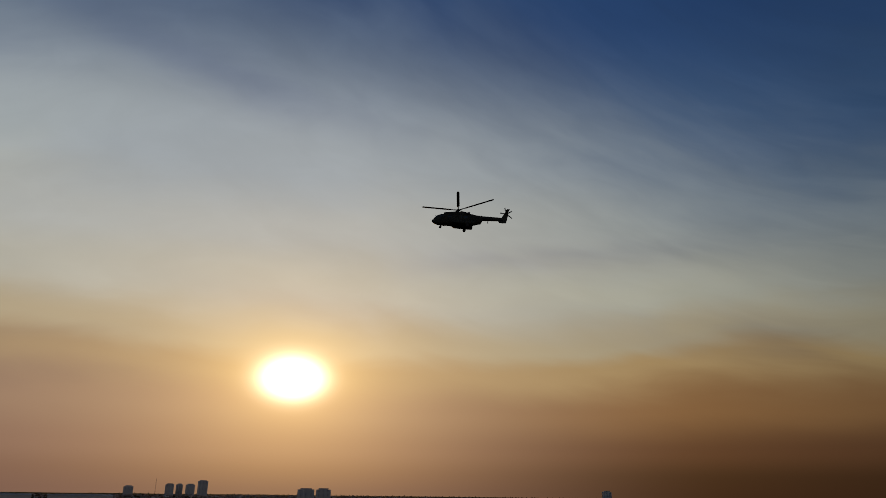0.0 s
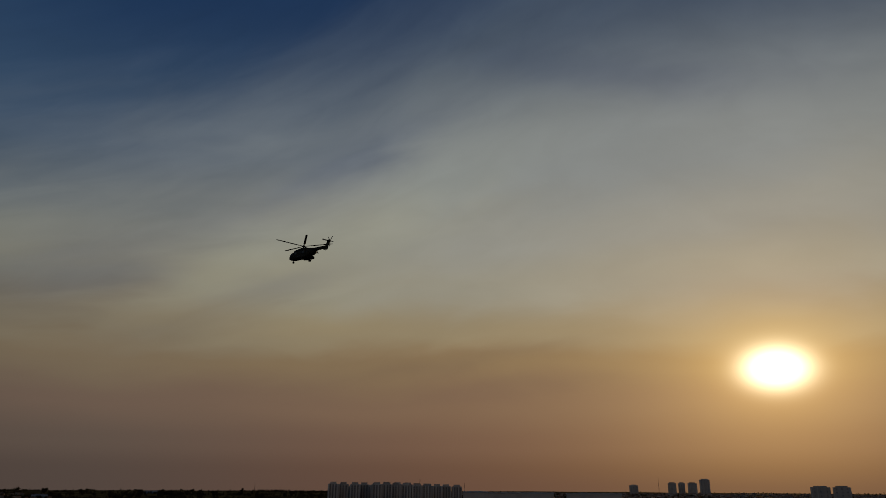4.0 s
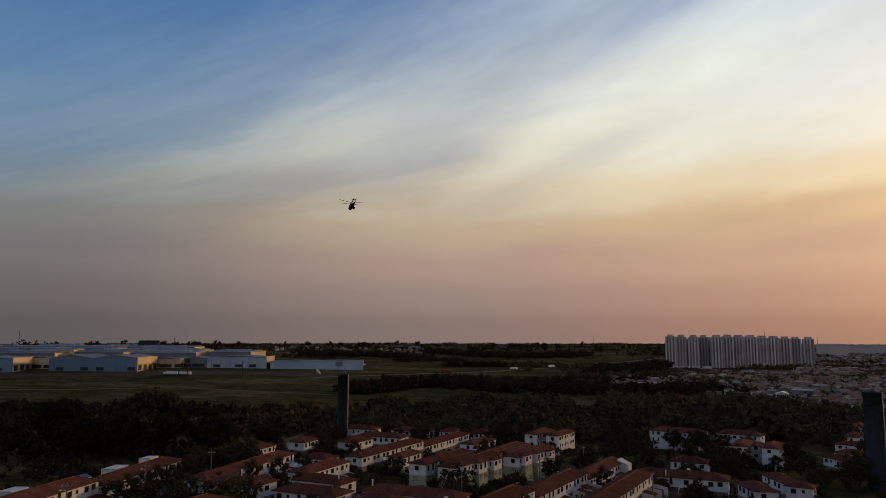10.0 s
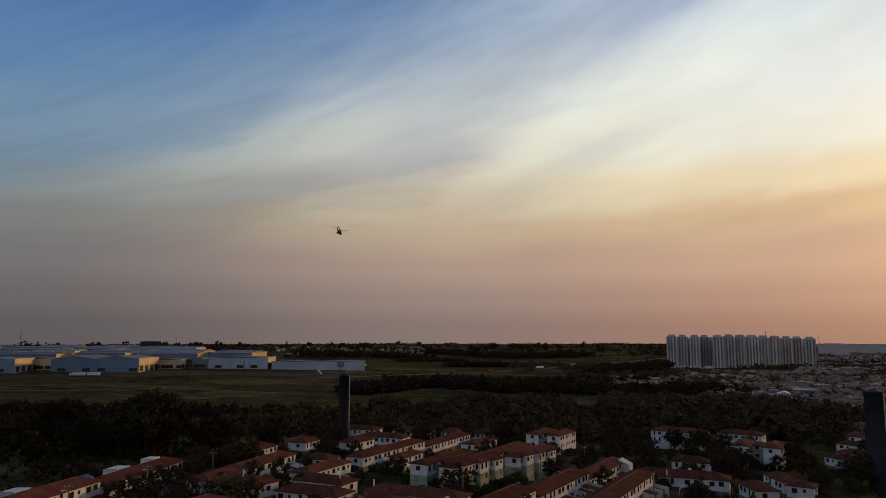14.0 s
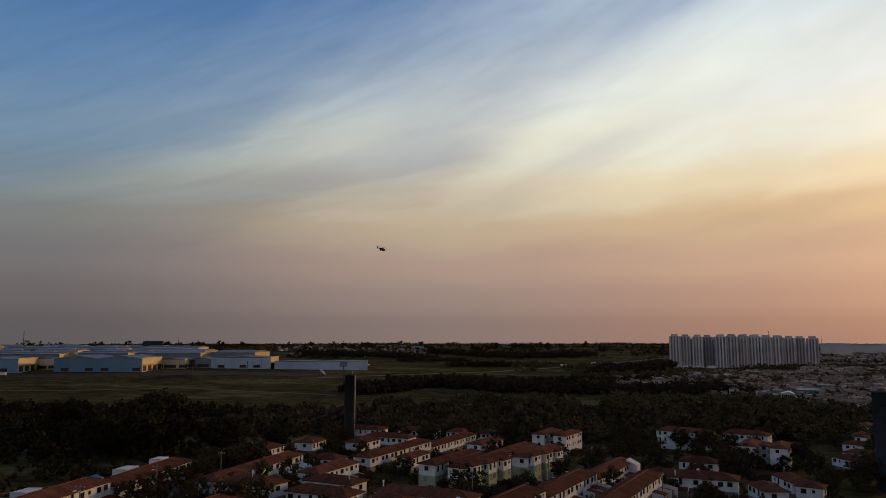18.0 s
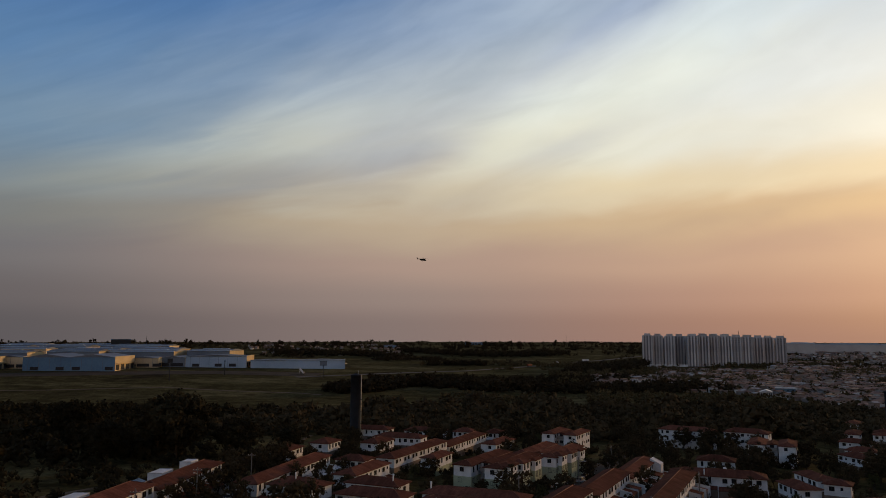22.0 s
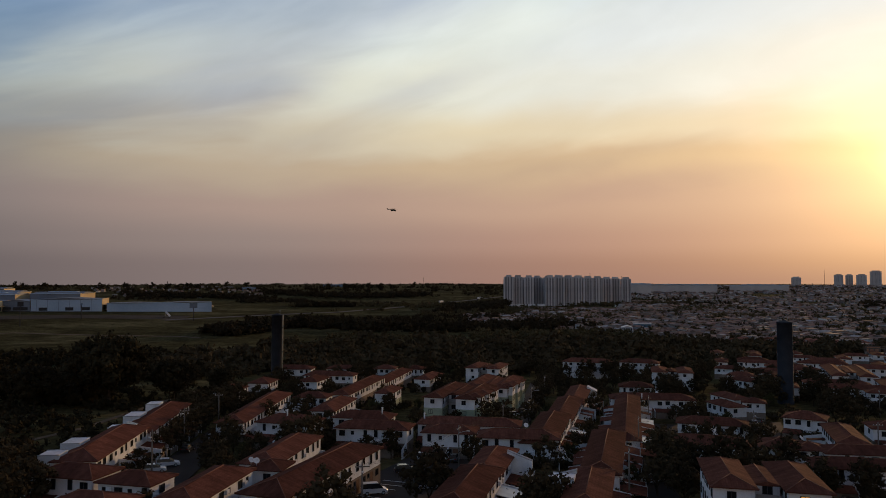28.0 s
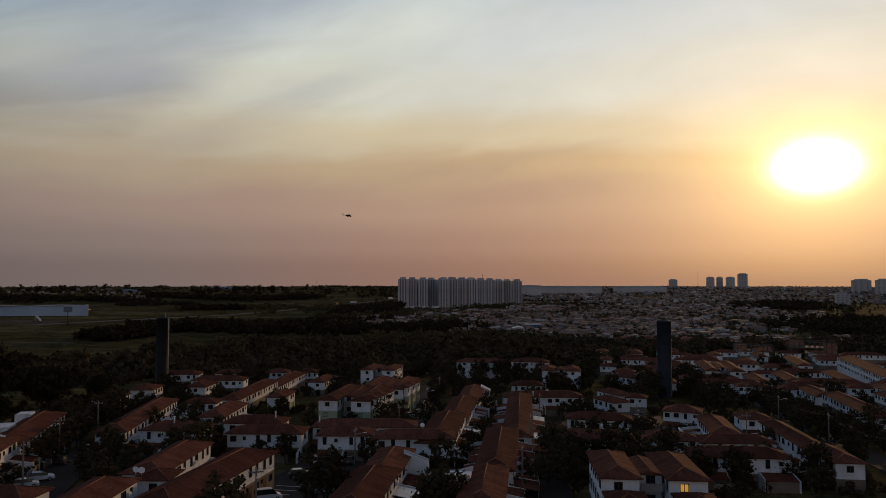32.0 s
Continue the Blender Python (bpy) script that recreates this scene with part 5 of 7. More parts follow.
plant(2, 8, 117, 0.85, 30)
plant(2, 2, 110, 0.8, 90)
plant(2, 16, 136, 0.8, 200)
plant(2, 3, 103, 0.8, 20)
plant(2, 111.5, 252, 1.15, 0)
plant(2, 119, 249, 1.0, 70)
plant(2, 107, 243, 1.0, 150)
plant(2, 142, 245, 1.0, 200)
plant(2, 47, 111, 0.7, 0)
plant(0, 51, 104, 0.9, 40)
plant(0, 60, 125, 0.9, 80)
plant(2, 66, 320, 1.2, 0)
plant(2, 75, 316, 1.2, 50)
plant(2, 86, 320, 1.0, 90)
plant(2, 95, 315, 1.0, 150)
plant(2, 69, 267, 1.0, 10)
plant(1, 88, 262, 1.2, 40)
for tx, ty, tk, ts in ((-83.4, 124, 1, .8), (-83, 131, 1, 1.0), (-83.0, 147, 0, .85), (-82.2, 152, 0, .95), (-82.0, 158, 0, .9), (-82.2, 165, 0, 1.0), (-81.6, 171, 0, .9), (-81.3, 177, 0, 1.0), (-81.0, 182, 2, .8), (-73, 143, 0, .9), (-72.5, 160, 0, .9), (-72, 172, 1, 1.2), (-84, 189, 2, .9), (-78, 196, 2, .8), (-88, 198, 2, 1.0), (-84, 208, 2, .9), (-80, 216, 0, 1.0), (-69, 214, 0, 1.0), (-60, 158, 0, .8)):
    plant(tk, tx, ty, ts, tx * 37 % 360)
for tx, ty, ts in ((78, 108, .7), (84, 117, .75), (86, 128, .7), (93, 131, .7), (92, 141, .75), (99, 149, .7), (104, 160, .75), (110, 168, .8), (116, 176, .75), (121, 188, .8), (129, 196, .75), (136, 208, .7), (74, 100, .7)):
    plant(2, tx, ty, ts, tx * 53 % 360)
for tx, ty, tk, ts in ((-68, 121, 0, .9), (-64.5, 127, 0, .8), (-70.5, 131, 2, .75), (-64, 138, 0, .9), (-67, 113, 1, 1.0)):
    plant(tk, tx, ty, ts, tx * 37 % 360)
plant(0, -66, 182, 1.0, 30)
plant(1, -57, 146, 1.0, 30)
plant(1, -43, 143, 1.0, 130)
plant(3, -28, 147, 0.9, 130)
plant(1, -71, 128, 1.1, 30)
plant(0, -72, 135, 0.8, 230)
plant(0, -70, 150, 0.9, 70)
plant(3, -5, 176, 1.1, 0)
plant(0, 1, 183, 1.0, 0)
plant(2, 24, 250, 1.0, 0)
plant(2, 32, 262, 1.0, 60)
plant(2, 20, 236, 0.8, 60)
plant(2, 36, 280, 1.1, 160)
plant(2, 47, 268, 1.1, 260)
plant(0, 41, 146, 0.9, 0)
plant(0, 27, 117, 0.7, 0)
plant(1, 33, 101, 1.1, 0)
plant(0, 43, 101, 0.8, 0)
plant(3, 44, 96, 1.0, 0)
plant(1, 20, 104, 1.0, 0)
rnd = random.Random(11)
placed, tries = 0, 0
while placed < 290 and tries < 6000:
    tries += 1
    y = rnd.uniform(86, 350)
    x = rnd.uniform(-92 + 0.05 * y, 40 + 0.62 * y)
    k = rnd.choice((0, 0, 0, 1, 1, 2, 2, 3))
    if clear(x, y, (1.3, 0.9, 1.8, 0.9)[k]):
        plant(k, x, y, rnd.uniform(0.75, 1.15), rnd.uniform(0, 360))
        placed += 1
for ob in KINDS:
    for ch in list(ob.children_recursive) + [ob]:
        bpy.data.objects.remove(ch)


def woods(name, spots, leaf, label, quads, size, seed):
    """Far trees and scrub, too many to count: leaf quads round a few clumps for each."""
    rnd = random.Random(seed)
    V, F_ = [], []
    for x, y, h in spots:
        z = ground_z(x, y)
        w = h * rnd.uniform(0.65, 1.05)
        cl = [(x, y, z + h * 0.30, w * 0.46)]
        for _ in range(2):
            a, f = rnd.uniform(0, math.tau), rnd.uniform(0.15, 0.5)
            cl.append((x + math.cos(a) * w * f, y + math.sin(a) * w * f, z + h * rnd.uniform(0.25, 0.72), w * rnd.uniform(.28, .42)))
        v, f_ = leaf_cloud(rnd, cl, quads, size, 1.0)
        n = len(V)
        V += v
        F_ += [tuple(i + n for i in q) for q in f_]
    ob = new(name, mesh_of(name, V, F_, leaf))
    return tagged(ob, label, "woodland", kind="stuff")


def garden_spots(n, seed):
    """Shrubs and creepers in the strips along the house fronts and streets."""
    rnd, out, k = random.Random(seed), [], 0
    near = [f for f in FOOT if f[0].inverted().translation.length < 330]
    while len(out) < n and k < n * 30:
        k += 1
        inv, hx, hy = rnd.choice(near)
        m = inv.inverted()
        if rnd.random() < hx / (hx + hy):
            nrm = Vector((0, rnd.choice((-1, 1)), 0))
            p = Vector((rnd.uniform(-hx, hx), 0, 0)) + nrm * (hy + rnd.uniform(0.5, 3.2))
        else:
            nrm = Vector((rnd.choice((-1, 1)), 0, 0))
            p = Vector((0, rnd.uniform(-hy, hy), 0)) + nrm * (hx + rnd.uniform(0.5, 3.2))
        w = m @ p
        # the south and east fronts are the planted ones
        if (m.to_3x3() @ nrm).y > 0.3:
            continue
        if clear(w.x, w.y, 0.4):
            out.append((w.x, w.y, rnd.uniform(1.2, 3.4)))
    return out


def density(x, y, s, seed):
    return noise.noise((x / s, y / s, seed))


def wood_spots(n, x0, x1, y0, y1, lo, hi, test, seed):
    rnd, out, k = random.Random(seed), [], 0
    while len(out) < n and k < n * 40:
        k += 1
        x, y = rnd.uniform(x0, x1), rnd.uniform(y0, y1)
        if test(x, y):
            out.append((x, y, rnd.uniform(lo, hi)))
    return out


def creek(x):
    return 430 + 0.10 * x + 30 * math.sin(x / 90)


def belt(pts, wide, lo, hi, per, seed):
    """Trees along a hedge or belt that follows the given line."""
    rnd, out = random.Random(seed), []
    for (ax, ay), (bx, by) in zip(pts, pts[1:]):
        for _ in range(int(math.hypot(bx - ax, by - ay) * wide * per / 100)):
            k, o = rnd.random(), rnd.gauss(0, 0.33) * wide
            d = Vector((by - ay, ax - bx)).normalized()
            out.append((ax + (bx - ax) * k + d.x * o, ay + (by - ay) * k + d.y * o, rnd.uniform(lo, hi)))
    return out


def in_creek_woods(x, y):
    # open strips of pasture lie between the belts
    if -150 < x < 40 and 590 < y - 0.15 * (x + 60) < 700 + 40 * density(x, y, 60, 5.0):
        return False
    if 0 < x < 150 and 520 < y - 0.1 * x < 575:
        return False
    if math.hypot(x - 295, y - 379) < 42:
        return False
    return creek(x) - 95 - 45 * density(x, y, 60, 2.0) < y < creek(x) + 95 - 50 * step(120, 260, x) + 40 * density(x, y, 60, 2.0) and clear(x, y, 4)


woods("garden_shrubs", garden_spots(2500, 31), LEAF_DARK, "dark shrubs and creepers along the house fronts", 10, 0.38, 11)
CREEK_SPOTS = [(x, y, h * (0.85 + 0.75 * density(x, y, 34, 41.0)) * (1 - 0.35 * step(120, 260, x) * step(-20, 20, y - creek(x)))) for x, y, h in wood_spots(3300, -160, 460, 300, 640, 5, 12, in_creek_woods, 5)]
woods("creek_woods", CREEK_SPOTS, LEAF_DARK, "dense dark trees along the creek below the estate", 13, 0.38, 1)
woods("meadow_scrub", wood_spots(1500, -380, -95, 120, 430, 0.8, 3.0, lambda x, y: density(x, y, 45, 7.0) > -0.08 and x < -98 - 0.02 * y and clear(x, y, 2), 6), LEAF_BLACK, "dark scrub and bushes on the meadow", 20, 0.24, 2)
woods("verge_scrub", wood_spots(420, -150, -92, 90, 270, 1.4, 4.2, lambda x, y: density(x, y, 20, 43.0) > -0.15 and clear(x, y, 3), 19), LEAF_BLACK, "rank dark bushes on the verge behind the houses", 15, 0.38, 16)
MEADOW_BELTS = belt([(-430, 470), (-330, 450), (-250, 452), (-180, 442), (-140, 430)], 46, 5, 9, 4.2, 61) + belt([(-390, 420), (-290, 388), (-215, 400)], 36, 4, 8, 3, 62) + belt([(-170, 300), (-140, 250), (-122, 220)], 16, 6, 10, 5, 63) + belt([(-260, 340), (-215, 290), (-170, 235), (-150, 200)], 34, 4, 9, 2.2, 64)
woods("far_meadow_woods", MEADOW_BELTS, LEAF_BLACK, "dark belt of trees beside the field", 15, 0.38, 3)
PLAIN_BELTS = belt([(-150, 640), (-120, 700), (-100, 745), (-60, 735), (0, 690)], 36, 7, 14, 4, 71) + belt([(-20, 715), (50, 700), (120, 690), (190, 720)], 50, 6, 12, 4, 72) + belt([(-90, 800), (0, 800), (60, 810), (160, 850)], 30, 5, 10, 4, 73) + belt([(-110, 1100), (-70, 1120), (-20, 1128)], 22, 6, 11, 6, 75)
woods("plain_hedges", [q for q in PLAIN_BELTS if clear(q[0], q[1], 10)], LEAF_DARK, "dark hedgerows and tree belts between the pastures", 13, 0.38, 14)
woods("plain_woods", wood_spots(2200, -120, 560, 540, 1180, 4, 9, lambda x, y: noise.noise((x / 150, y / 70, 9.0)) > 0.12 and not (x > 220 and y < 760) and not (x < 60 and y < 1100 and density(x, y, 90, 6.0) < 0.25) and clear(x, y, 10), 8), LEAF, "scattered dark woods on the plain", 8, 0.38, 4)
HILL_BELTS = belt([(-190, 1480), (-120, 1440), (-40, 1400), (60, 1420), (120, 1500)], 60, 7, 14, 2.4, 81) + belt([(-420, 1330), (-330, 1300), (-240, 1330), (-170, 1290)], 50, 7, 14, 2.4, 82) + belt([(-200, 1180), (-150, 1230), (-90, 1260)], 26, 5, 10, 3, 83)
woods("hill_woods", HILL_BELTS + wood_spots(1700, -1000, 750, 1050, 2700, 4, 9, lambda x, y: noise.noise((x / 230, y / 90, 12.0)) > 0.26 and clear(x, y, 10), 9), LEAF_DARK, "dark woods and hedges on the far hillside", 7, 0.38, 5)
def in_grove(x, y):
    u = ((x - 85) * 145 + (y - 935) * 225) / (145 ** 2 + 225 ** 2)
    off = ((x - 85) * 225 - (y - 935) * 145) / math.hypot(145, 225)
    return 0 < u < 1 and abs(off) < (34 + 26 * density(x, y, 40, 33.0)) * math.sin(math.pi * min(max(u, .12), .88))


woods("hillside_grove", wood_spots(380, 20, 290, 900, 1200, 7, 15, in_grove, 16), LEAF_DARK, "dense dark grove below the high-rise estate", 12, 0.38, 13)
RIDGE_CLUMP = [(-26 + 6 * k, 1900 + 9 * (k % 3), 13 + 3 * (k % 2)) for k in range(9)] + [(98, 1905, 15), (106, 1900, 13), (-210, 1700, 13), (-330, 1650, 14)]
woods("ridge_trees", RIDGE_CLUMP + wood_spots(170, -1500, 420, 1350, 2350, 8, 20, lambda x, y: 1450 < math.hypot(x, y) < 2300 and density(x, y, 50, 27.0) > 0.30, 15), LEAF_DARK, "tall round trees standing out on the ridge", 12, 0.38, 12)
woods("skyline_trees", wood_spots(900, -1700, 1400, 2350, 2900, 3, 9, lambda x, y: density(x, y, 75, 15.0) > 0.22, 10), LEAF, "ragged line of trees on the skyline", 7, 0.38, 6)
woods("western_ridge_trees", wood_spots(650, -1300, -250, 1300, 1900, 3, 9, lambda x, y: density(x, y, 60, 17.0) > 0.16, 12), LEAF, "ragged trees on the ridge behind the warehouses", 7, 0.38, 7)
woods("eastern_skyline_trees", wood_spots(700, 1200, 4300, 900, 3600, 3, 8, lambda x, y: density(x, y, 90, 19.0) > 0.1, 13), LEAF, "low dark trees on the eastern skyline", 5, 0.38, 8)
EAST_WOODS = belt([(500, 545), (580, 590), (680, 640)], 90, 7, 13, 2.6, 91) + belt([(480, 500), (560, 520), (700, 580)], 60, 7, 13, 2.6, 92) + belt([(760, 900), (860, 1000), (900, 1080)], 110, 6, 11, 1.6, 93) + belt([(1010, 1050), (1130, 1110)], 50, 3, 5, 2, 94)
woods("eastern_woods", EAST_WOODS, LEAF_DARK, "dark woods beside the green field east of the town", 10, 0.38, 15)
woods("town_trees", wood_spots(1100, 150, 700, 500, 900, 4, 8, lambda x, y: math.hypot(x, y) > 590 and density(x, y, 26, 24.0) > -0.1, 18) + wood_spots(3000, 60, 1500, 480, 2200, 4, 9, lambda x, y: math.degrees(math.atan2(x, y)) > 9 and density(x, y, 70, 21.0) > -0.25, 14), LEAF, "dark trees between the town's houses", 6, 0.38, 9)


# ---- warehouses ----
def warehouse(x, y, turn, w, d, h, bays=0, panel=None, rise=2.0):
    z = ground_z(x, y)
    t = thing("warehouse", pose(x, y, z, 0, 0, turn), "long low pale metal-clad warehouse with a shallow grey roof", "warehouse", "warehouses beyond the field")
    across = bays == 0 and 1.2 < rise < 3.0 and panel is not FRAME
    if across:
        # long roof that rises from low eaves to a ridge along the building
        h -= 2.2
    part("wall", boxes((-w / 2, w / 2, -d / 2, d / 2, -6, h)), panel or CLAD, t)
    bm = bmesh.new()
    if across:
        loft(bm, [ring(bm, [(x_, -d / 2 - .8, h + .02), (x_, d / 2 + .8, h + .02), (x_, d * .12, h + 2.6), (x_, -d * .12, h + 2.6)]) for x_ in (-w / 2 - .5, w / 2 + .5)], smooth=False)
        bmesh.ops.recalc_face_normals(bm, faces=bm.faces[:])
        part("skylight", boxes((-w * .3, w * .3, -d * .06, d * .06, h + 2.55, h + 3.2)), CLAD_BRIGHT, t, "long pale roof light along the ridge")
    else:
        n = max(1, round(w / 60))
        for k in range(n):
            a, b = -w / 2 + k * w / n, -w / 2 + (k + 1) * w / n
            m_ = (a + b) / 2
            lo = [bm.verts.new(p) for p in ((a, -d / 2 - .5, h + .02), (m_, -d / 2 - .5, h + rise), (b, -d / 2 - .5, h + .02), (b, d / 2 + .5, h + .02), (m_, d / 2 + .5, h + rise), (a, d / 2 + .5, h + .02))]
            bm.faces.new((lo[0], lo[1], lo[4], lo[5]))
            bm.faces.new((lo[1], lo[2], lo[3], lo[4]))
            bm.faces.new((lo[0], lo[2], lo[1]))
            bm.faces.new((lo[3], lo[5], lo[4]))
            bm.faces.new((lo[0], lo[5], lo[3], lo[2]))
    part("roof", bm, ROOF_METAL, t)
    for k in range(int(w / 12) if bays else 0):
        c = -w / 2 + (k + 0.5) * 12
        part("panel_rib", boxes((c - .15, c + .15, -d / 2 - .2, -d / 2 + .05, 0, h)), CLAD_DARK, t)
    for k in range(bays):
        c = -w / 2 + (k + 0.5 + 0.25 * math.sin(k * 2.7)) * w / bays
        part("loading_door", boxes((c - 4.5, c + 4.5, -d / 2 - .25, -d / 2 + .05, 0.3, 4.2)), FRAME, t, "dark loading door")
    part("parapet", boxes((-w / 2 - .3, w / 2 + .3, -d / 2 - .3, -d / 2 + .3, h, h + 0.9)), CLAD_BRIGHT, t)
    # parts on the sunward end wear a cream with low sunlight painted in
    part("roof_edge", boxes((w / 2 - .3, w / 2 + .3, -d / 2 + .3, d / 2, h, h + 0.9)), SUNLIT_CREAM, t)
    part("end_wall", boxes((w / 2, w / 2 + .12, -d / 2 + .1, d / 2 - .1, -6, h)), SUNLIT_CREAM, t, "end wall with the sun's cream tint painted in")
    for k in range(4):
        c = -d / 2 + (k + 0.5) * d / 4
        part("side_door", boxes((w / 2 - .05, w / 2 + .35, c - d * .075, c + d * .075, 0, h * .42)), FRAME, t)
    part("canopy", boxes((w / 2 + .12, w / 2 + 3.2, -d / 2 + 1, d / 2 - 1, h * .5, h * .5 + .35)), SUNLIT_CREAM, t)
    return t


DULL = material("pale_far_cladding", (.36, .34, .325), (.46, .44, .42), 0.9, 0.05, 0.5, 0.05)
# pale cladding with the sky's blue on shaded fronts painted in
CLAD = material("skylit_blue_cladding", (.12, .21, .32), (.18, .30, .43), 0.6, 0.03, 0.5, 0.05, rand=0.15)
CLAD_DARK = material("grey_cladding", (.13, .155, .19), (.19, .22, .26), 0.6, 0.05, 0.5, 0.05)
# tan cladding that also holds the sun's yellow in its colour
CLAD_SUNLIT = material("sunlit_tan_cladding", (.45, .37, .24), (.58, .48, .32), 0.65, 0.05, 0.5, 0.05, rand=0.1)
ROOF_METAL = material("weathered_metal_roof", (.085, .095, .115), (.155, .168, .19), 0.55, 0.02, 0.4, 0.05, metal=0.5, rand=0.35)
CLAD_BRIGHT = material("white_blue_cladding", (.28, .37, .47), (.39, .49, .60), 0.7, 0.03, 0.5, 0.05)
# the yellow of the sun on the end walls is in this cream
SUNLIT_CREAM = material("sunlit_cream_cladding", (.44, .34, .19), (.60, .47, .28), 0.7, 0.04, 0.5, 0.05, rand=0.2)
CLAD_BLUE = material("blue_cladding", (.10, .18, .30), (.16, .26, .40), 0.6, 0.05, 0.5, 0.05)
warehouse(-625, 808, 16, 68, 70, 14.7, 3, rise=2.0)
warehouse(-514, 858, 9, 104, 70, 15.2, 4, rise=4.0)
warehouse(-461, 928, 8, 37, 50, 10.9, 4, panel=CLAD_SUNLIT, rise=2.0)
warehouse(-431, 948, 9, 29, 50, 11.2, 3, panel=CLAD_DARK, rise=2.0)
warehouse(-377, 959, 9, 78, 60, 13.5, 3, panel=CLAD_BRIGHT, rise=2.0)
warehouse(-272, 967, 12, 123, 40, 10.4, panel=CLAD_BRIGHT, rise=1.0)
warehouse(-602, 863, 15, 31, 40, 12.7, 4, panel=CLAD_SUNLIT, rise=2.0)
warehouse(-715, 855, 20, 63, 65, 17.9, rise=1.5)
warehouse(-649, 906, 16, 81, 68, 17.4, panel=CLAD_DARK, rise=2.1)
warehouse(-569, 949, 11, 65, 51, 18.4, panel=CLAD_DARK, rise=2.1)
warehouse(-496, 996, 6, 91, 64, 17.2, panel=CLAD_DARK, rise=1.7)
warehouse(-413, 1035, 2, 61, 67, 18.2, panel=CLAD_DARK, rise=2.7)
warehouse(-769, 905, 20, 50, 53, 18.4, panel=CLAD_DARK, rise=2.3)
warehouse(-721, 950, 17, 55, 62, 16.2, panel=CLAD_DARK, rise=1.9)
warehouse(-662, 983, 14, 57, 47, 17.9, panel=CLAD_SUNLIT, rise=2.7)
warehouse(-592, 1026, 10, 80, 47, 16.3, panel=CLAD_SUNLIT, rise=2.7)
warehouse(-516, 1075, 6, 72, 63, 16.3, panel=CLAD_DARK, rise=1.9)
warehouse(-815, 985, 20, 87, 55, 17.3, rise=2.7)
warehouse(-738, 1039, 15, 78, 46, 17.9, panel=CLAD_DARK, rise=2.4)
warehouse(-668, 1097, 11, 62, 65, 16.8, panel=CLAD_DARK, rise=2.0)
warehouse(-588, 1131, 7, 86, 48, 15.4, panel=CLAD_SUNLIT, rise=2.8)
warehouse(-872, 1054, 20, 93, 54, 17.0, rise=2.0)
warehouse(-800, 1106, 16, 69, 47, 15.2, panel=CLAD_SUNLIT, rise=2.0)
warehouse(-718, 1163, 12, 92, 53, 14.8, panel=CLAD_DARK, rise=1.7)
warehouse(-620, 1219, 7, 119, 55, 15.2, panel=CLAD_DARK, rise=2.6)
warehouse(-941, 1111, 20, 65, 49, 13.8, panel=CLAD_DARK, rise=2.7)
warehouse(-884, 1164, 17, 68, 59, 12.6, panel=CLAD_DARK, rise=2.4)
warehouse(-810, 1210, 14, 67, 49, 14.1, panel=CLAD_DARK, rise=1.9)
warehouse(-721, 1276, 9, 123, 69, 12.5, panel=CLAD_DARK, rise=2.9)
warehouse(-56, 2314, 1, 64, 30, 5.9, panel=CLAD_BLUE, rise=2.0)
warehouse(-246, 1693, 8, 29, 20, 6.7, rise=2.0)
warehouse(-685, 1280, 28, 33, 20, 21.0, panel=FRAME, rise=0.5)
warehouse(632, 1545, -22, 54, 40, 24.8, panel=DULL, rise=2.0)
warehouse(765, 1593, -26, 149, 40, 20.0, panel=DULL, rise=2.0)
warehouse(976, 1620, -32, 132, 40, 16.6, panel=DULL, rise=2.0)


# ---- the town on the plain ----
def island_material(name, stops, rough=0.9):
    """Flat-painted walls and roofs whose colour changes from house to house."""
    m = bpy.data.materials.new(name)
    m.use_nodes = True
    nt = m.node_tree
    N, L = nt.nodes.new, nt.links.new
    geo = N("ShaderNodeNewGeometry")
    rmp = N("ShaderNodeValToRGB")
    rmp.color_ramp.interpolation = "CONSTANT"
    el = rmp.color_ramp.elements
    while len(el) < len(stops):
        el.new(0.5)
    for i, (e, c) in enumerate(zip(el, stops)):
        e.position, e.color = i / len(stops), (*c, 1)
    L(geo.outputs["Random Per Island"], rmp.inputs[0])
    nz = N("ShaderNodeTexNoise")
    nz.inputs["Scale"].default_value = 0.6
    L(N("ShaderNodeTexCoord").outputs["Object"], nz.inputs["Vector"])
    mx = N("ShaderNodeMix")
    mx.data_type, mx.blend_type = "RGBA", "MULTIPLY"
    mx.inputs[0].default_value = 0.6
    L(rmp.outputs[0], mx.inputs[6])
    L(nz.outputs[0], mx.inputs[7])
    b = nt.nodes["Principled BSDF"]
    L(mx.outputs[2], b.inputs["Base Color"])
    b.inputs["Roughness"].default_value = rough
    return m


TOWN_WALL = island_material("town_walls", [(.42, .39, .36), (.34, .28, .24), (.52, .48, .44), (.30, .20, .15), (.30, .29, .29), (.42, .36, .30), (.26, .24, .22), (.74, .72, .70), (.62, .60, .58), (.30, .22, .18), (.22, .18, .16), (.20, .16, .14), (.36, .32, .29)])
TOWN_ROOF = island_material("town_roofs", [(.24, .135, .10), (.30, .165, .12), (.20, .115, .085), (.22, .13, .095), (.26, .15, .11), (.14, .12, .11), (.42, .39, .37), (.22, .13, .095), (.15, .10, .08), (.37, .22, .16)])



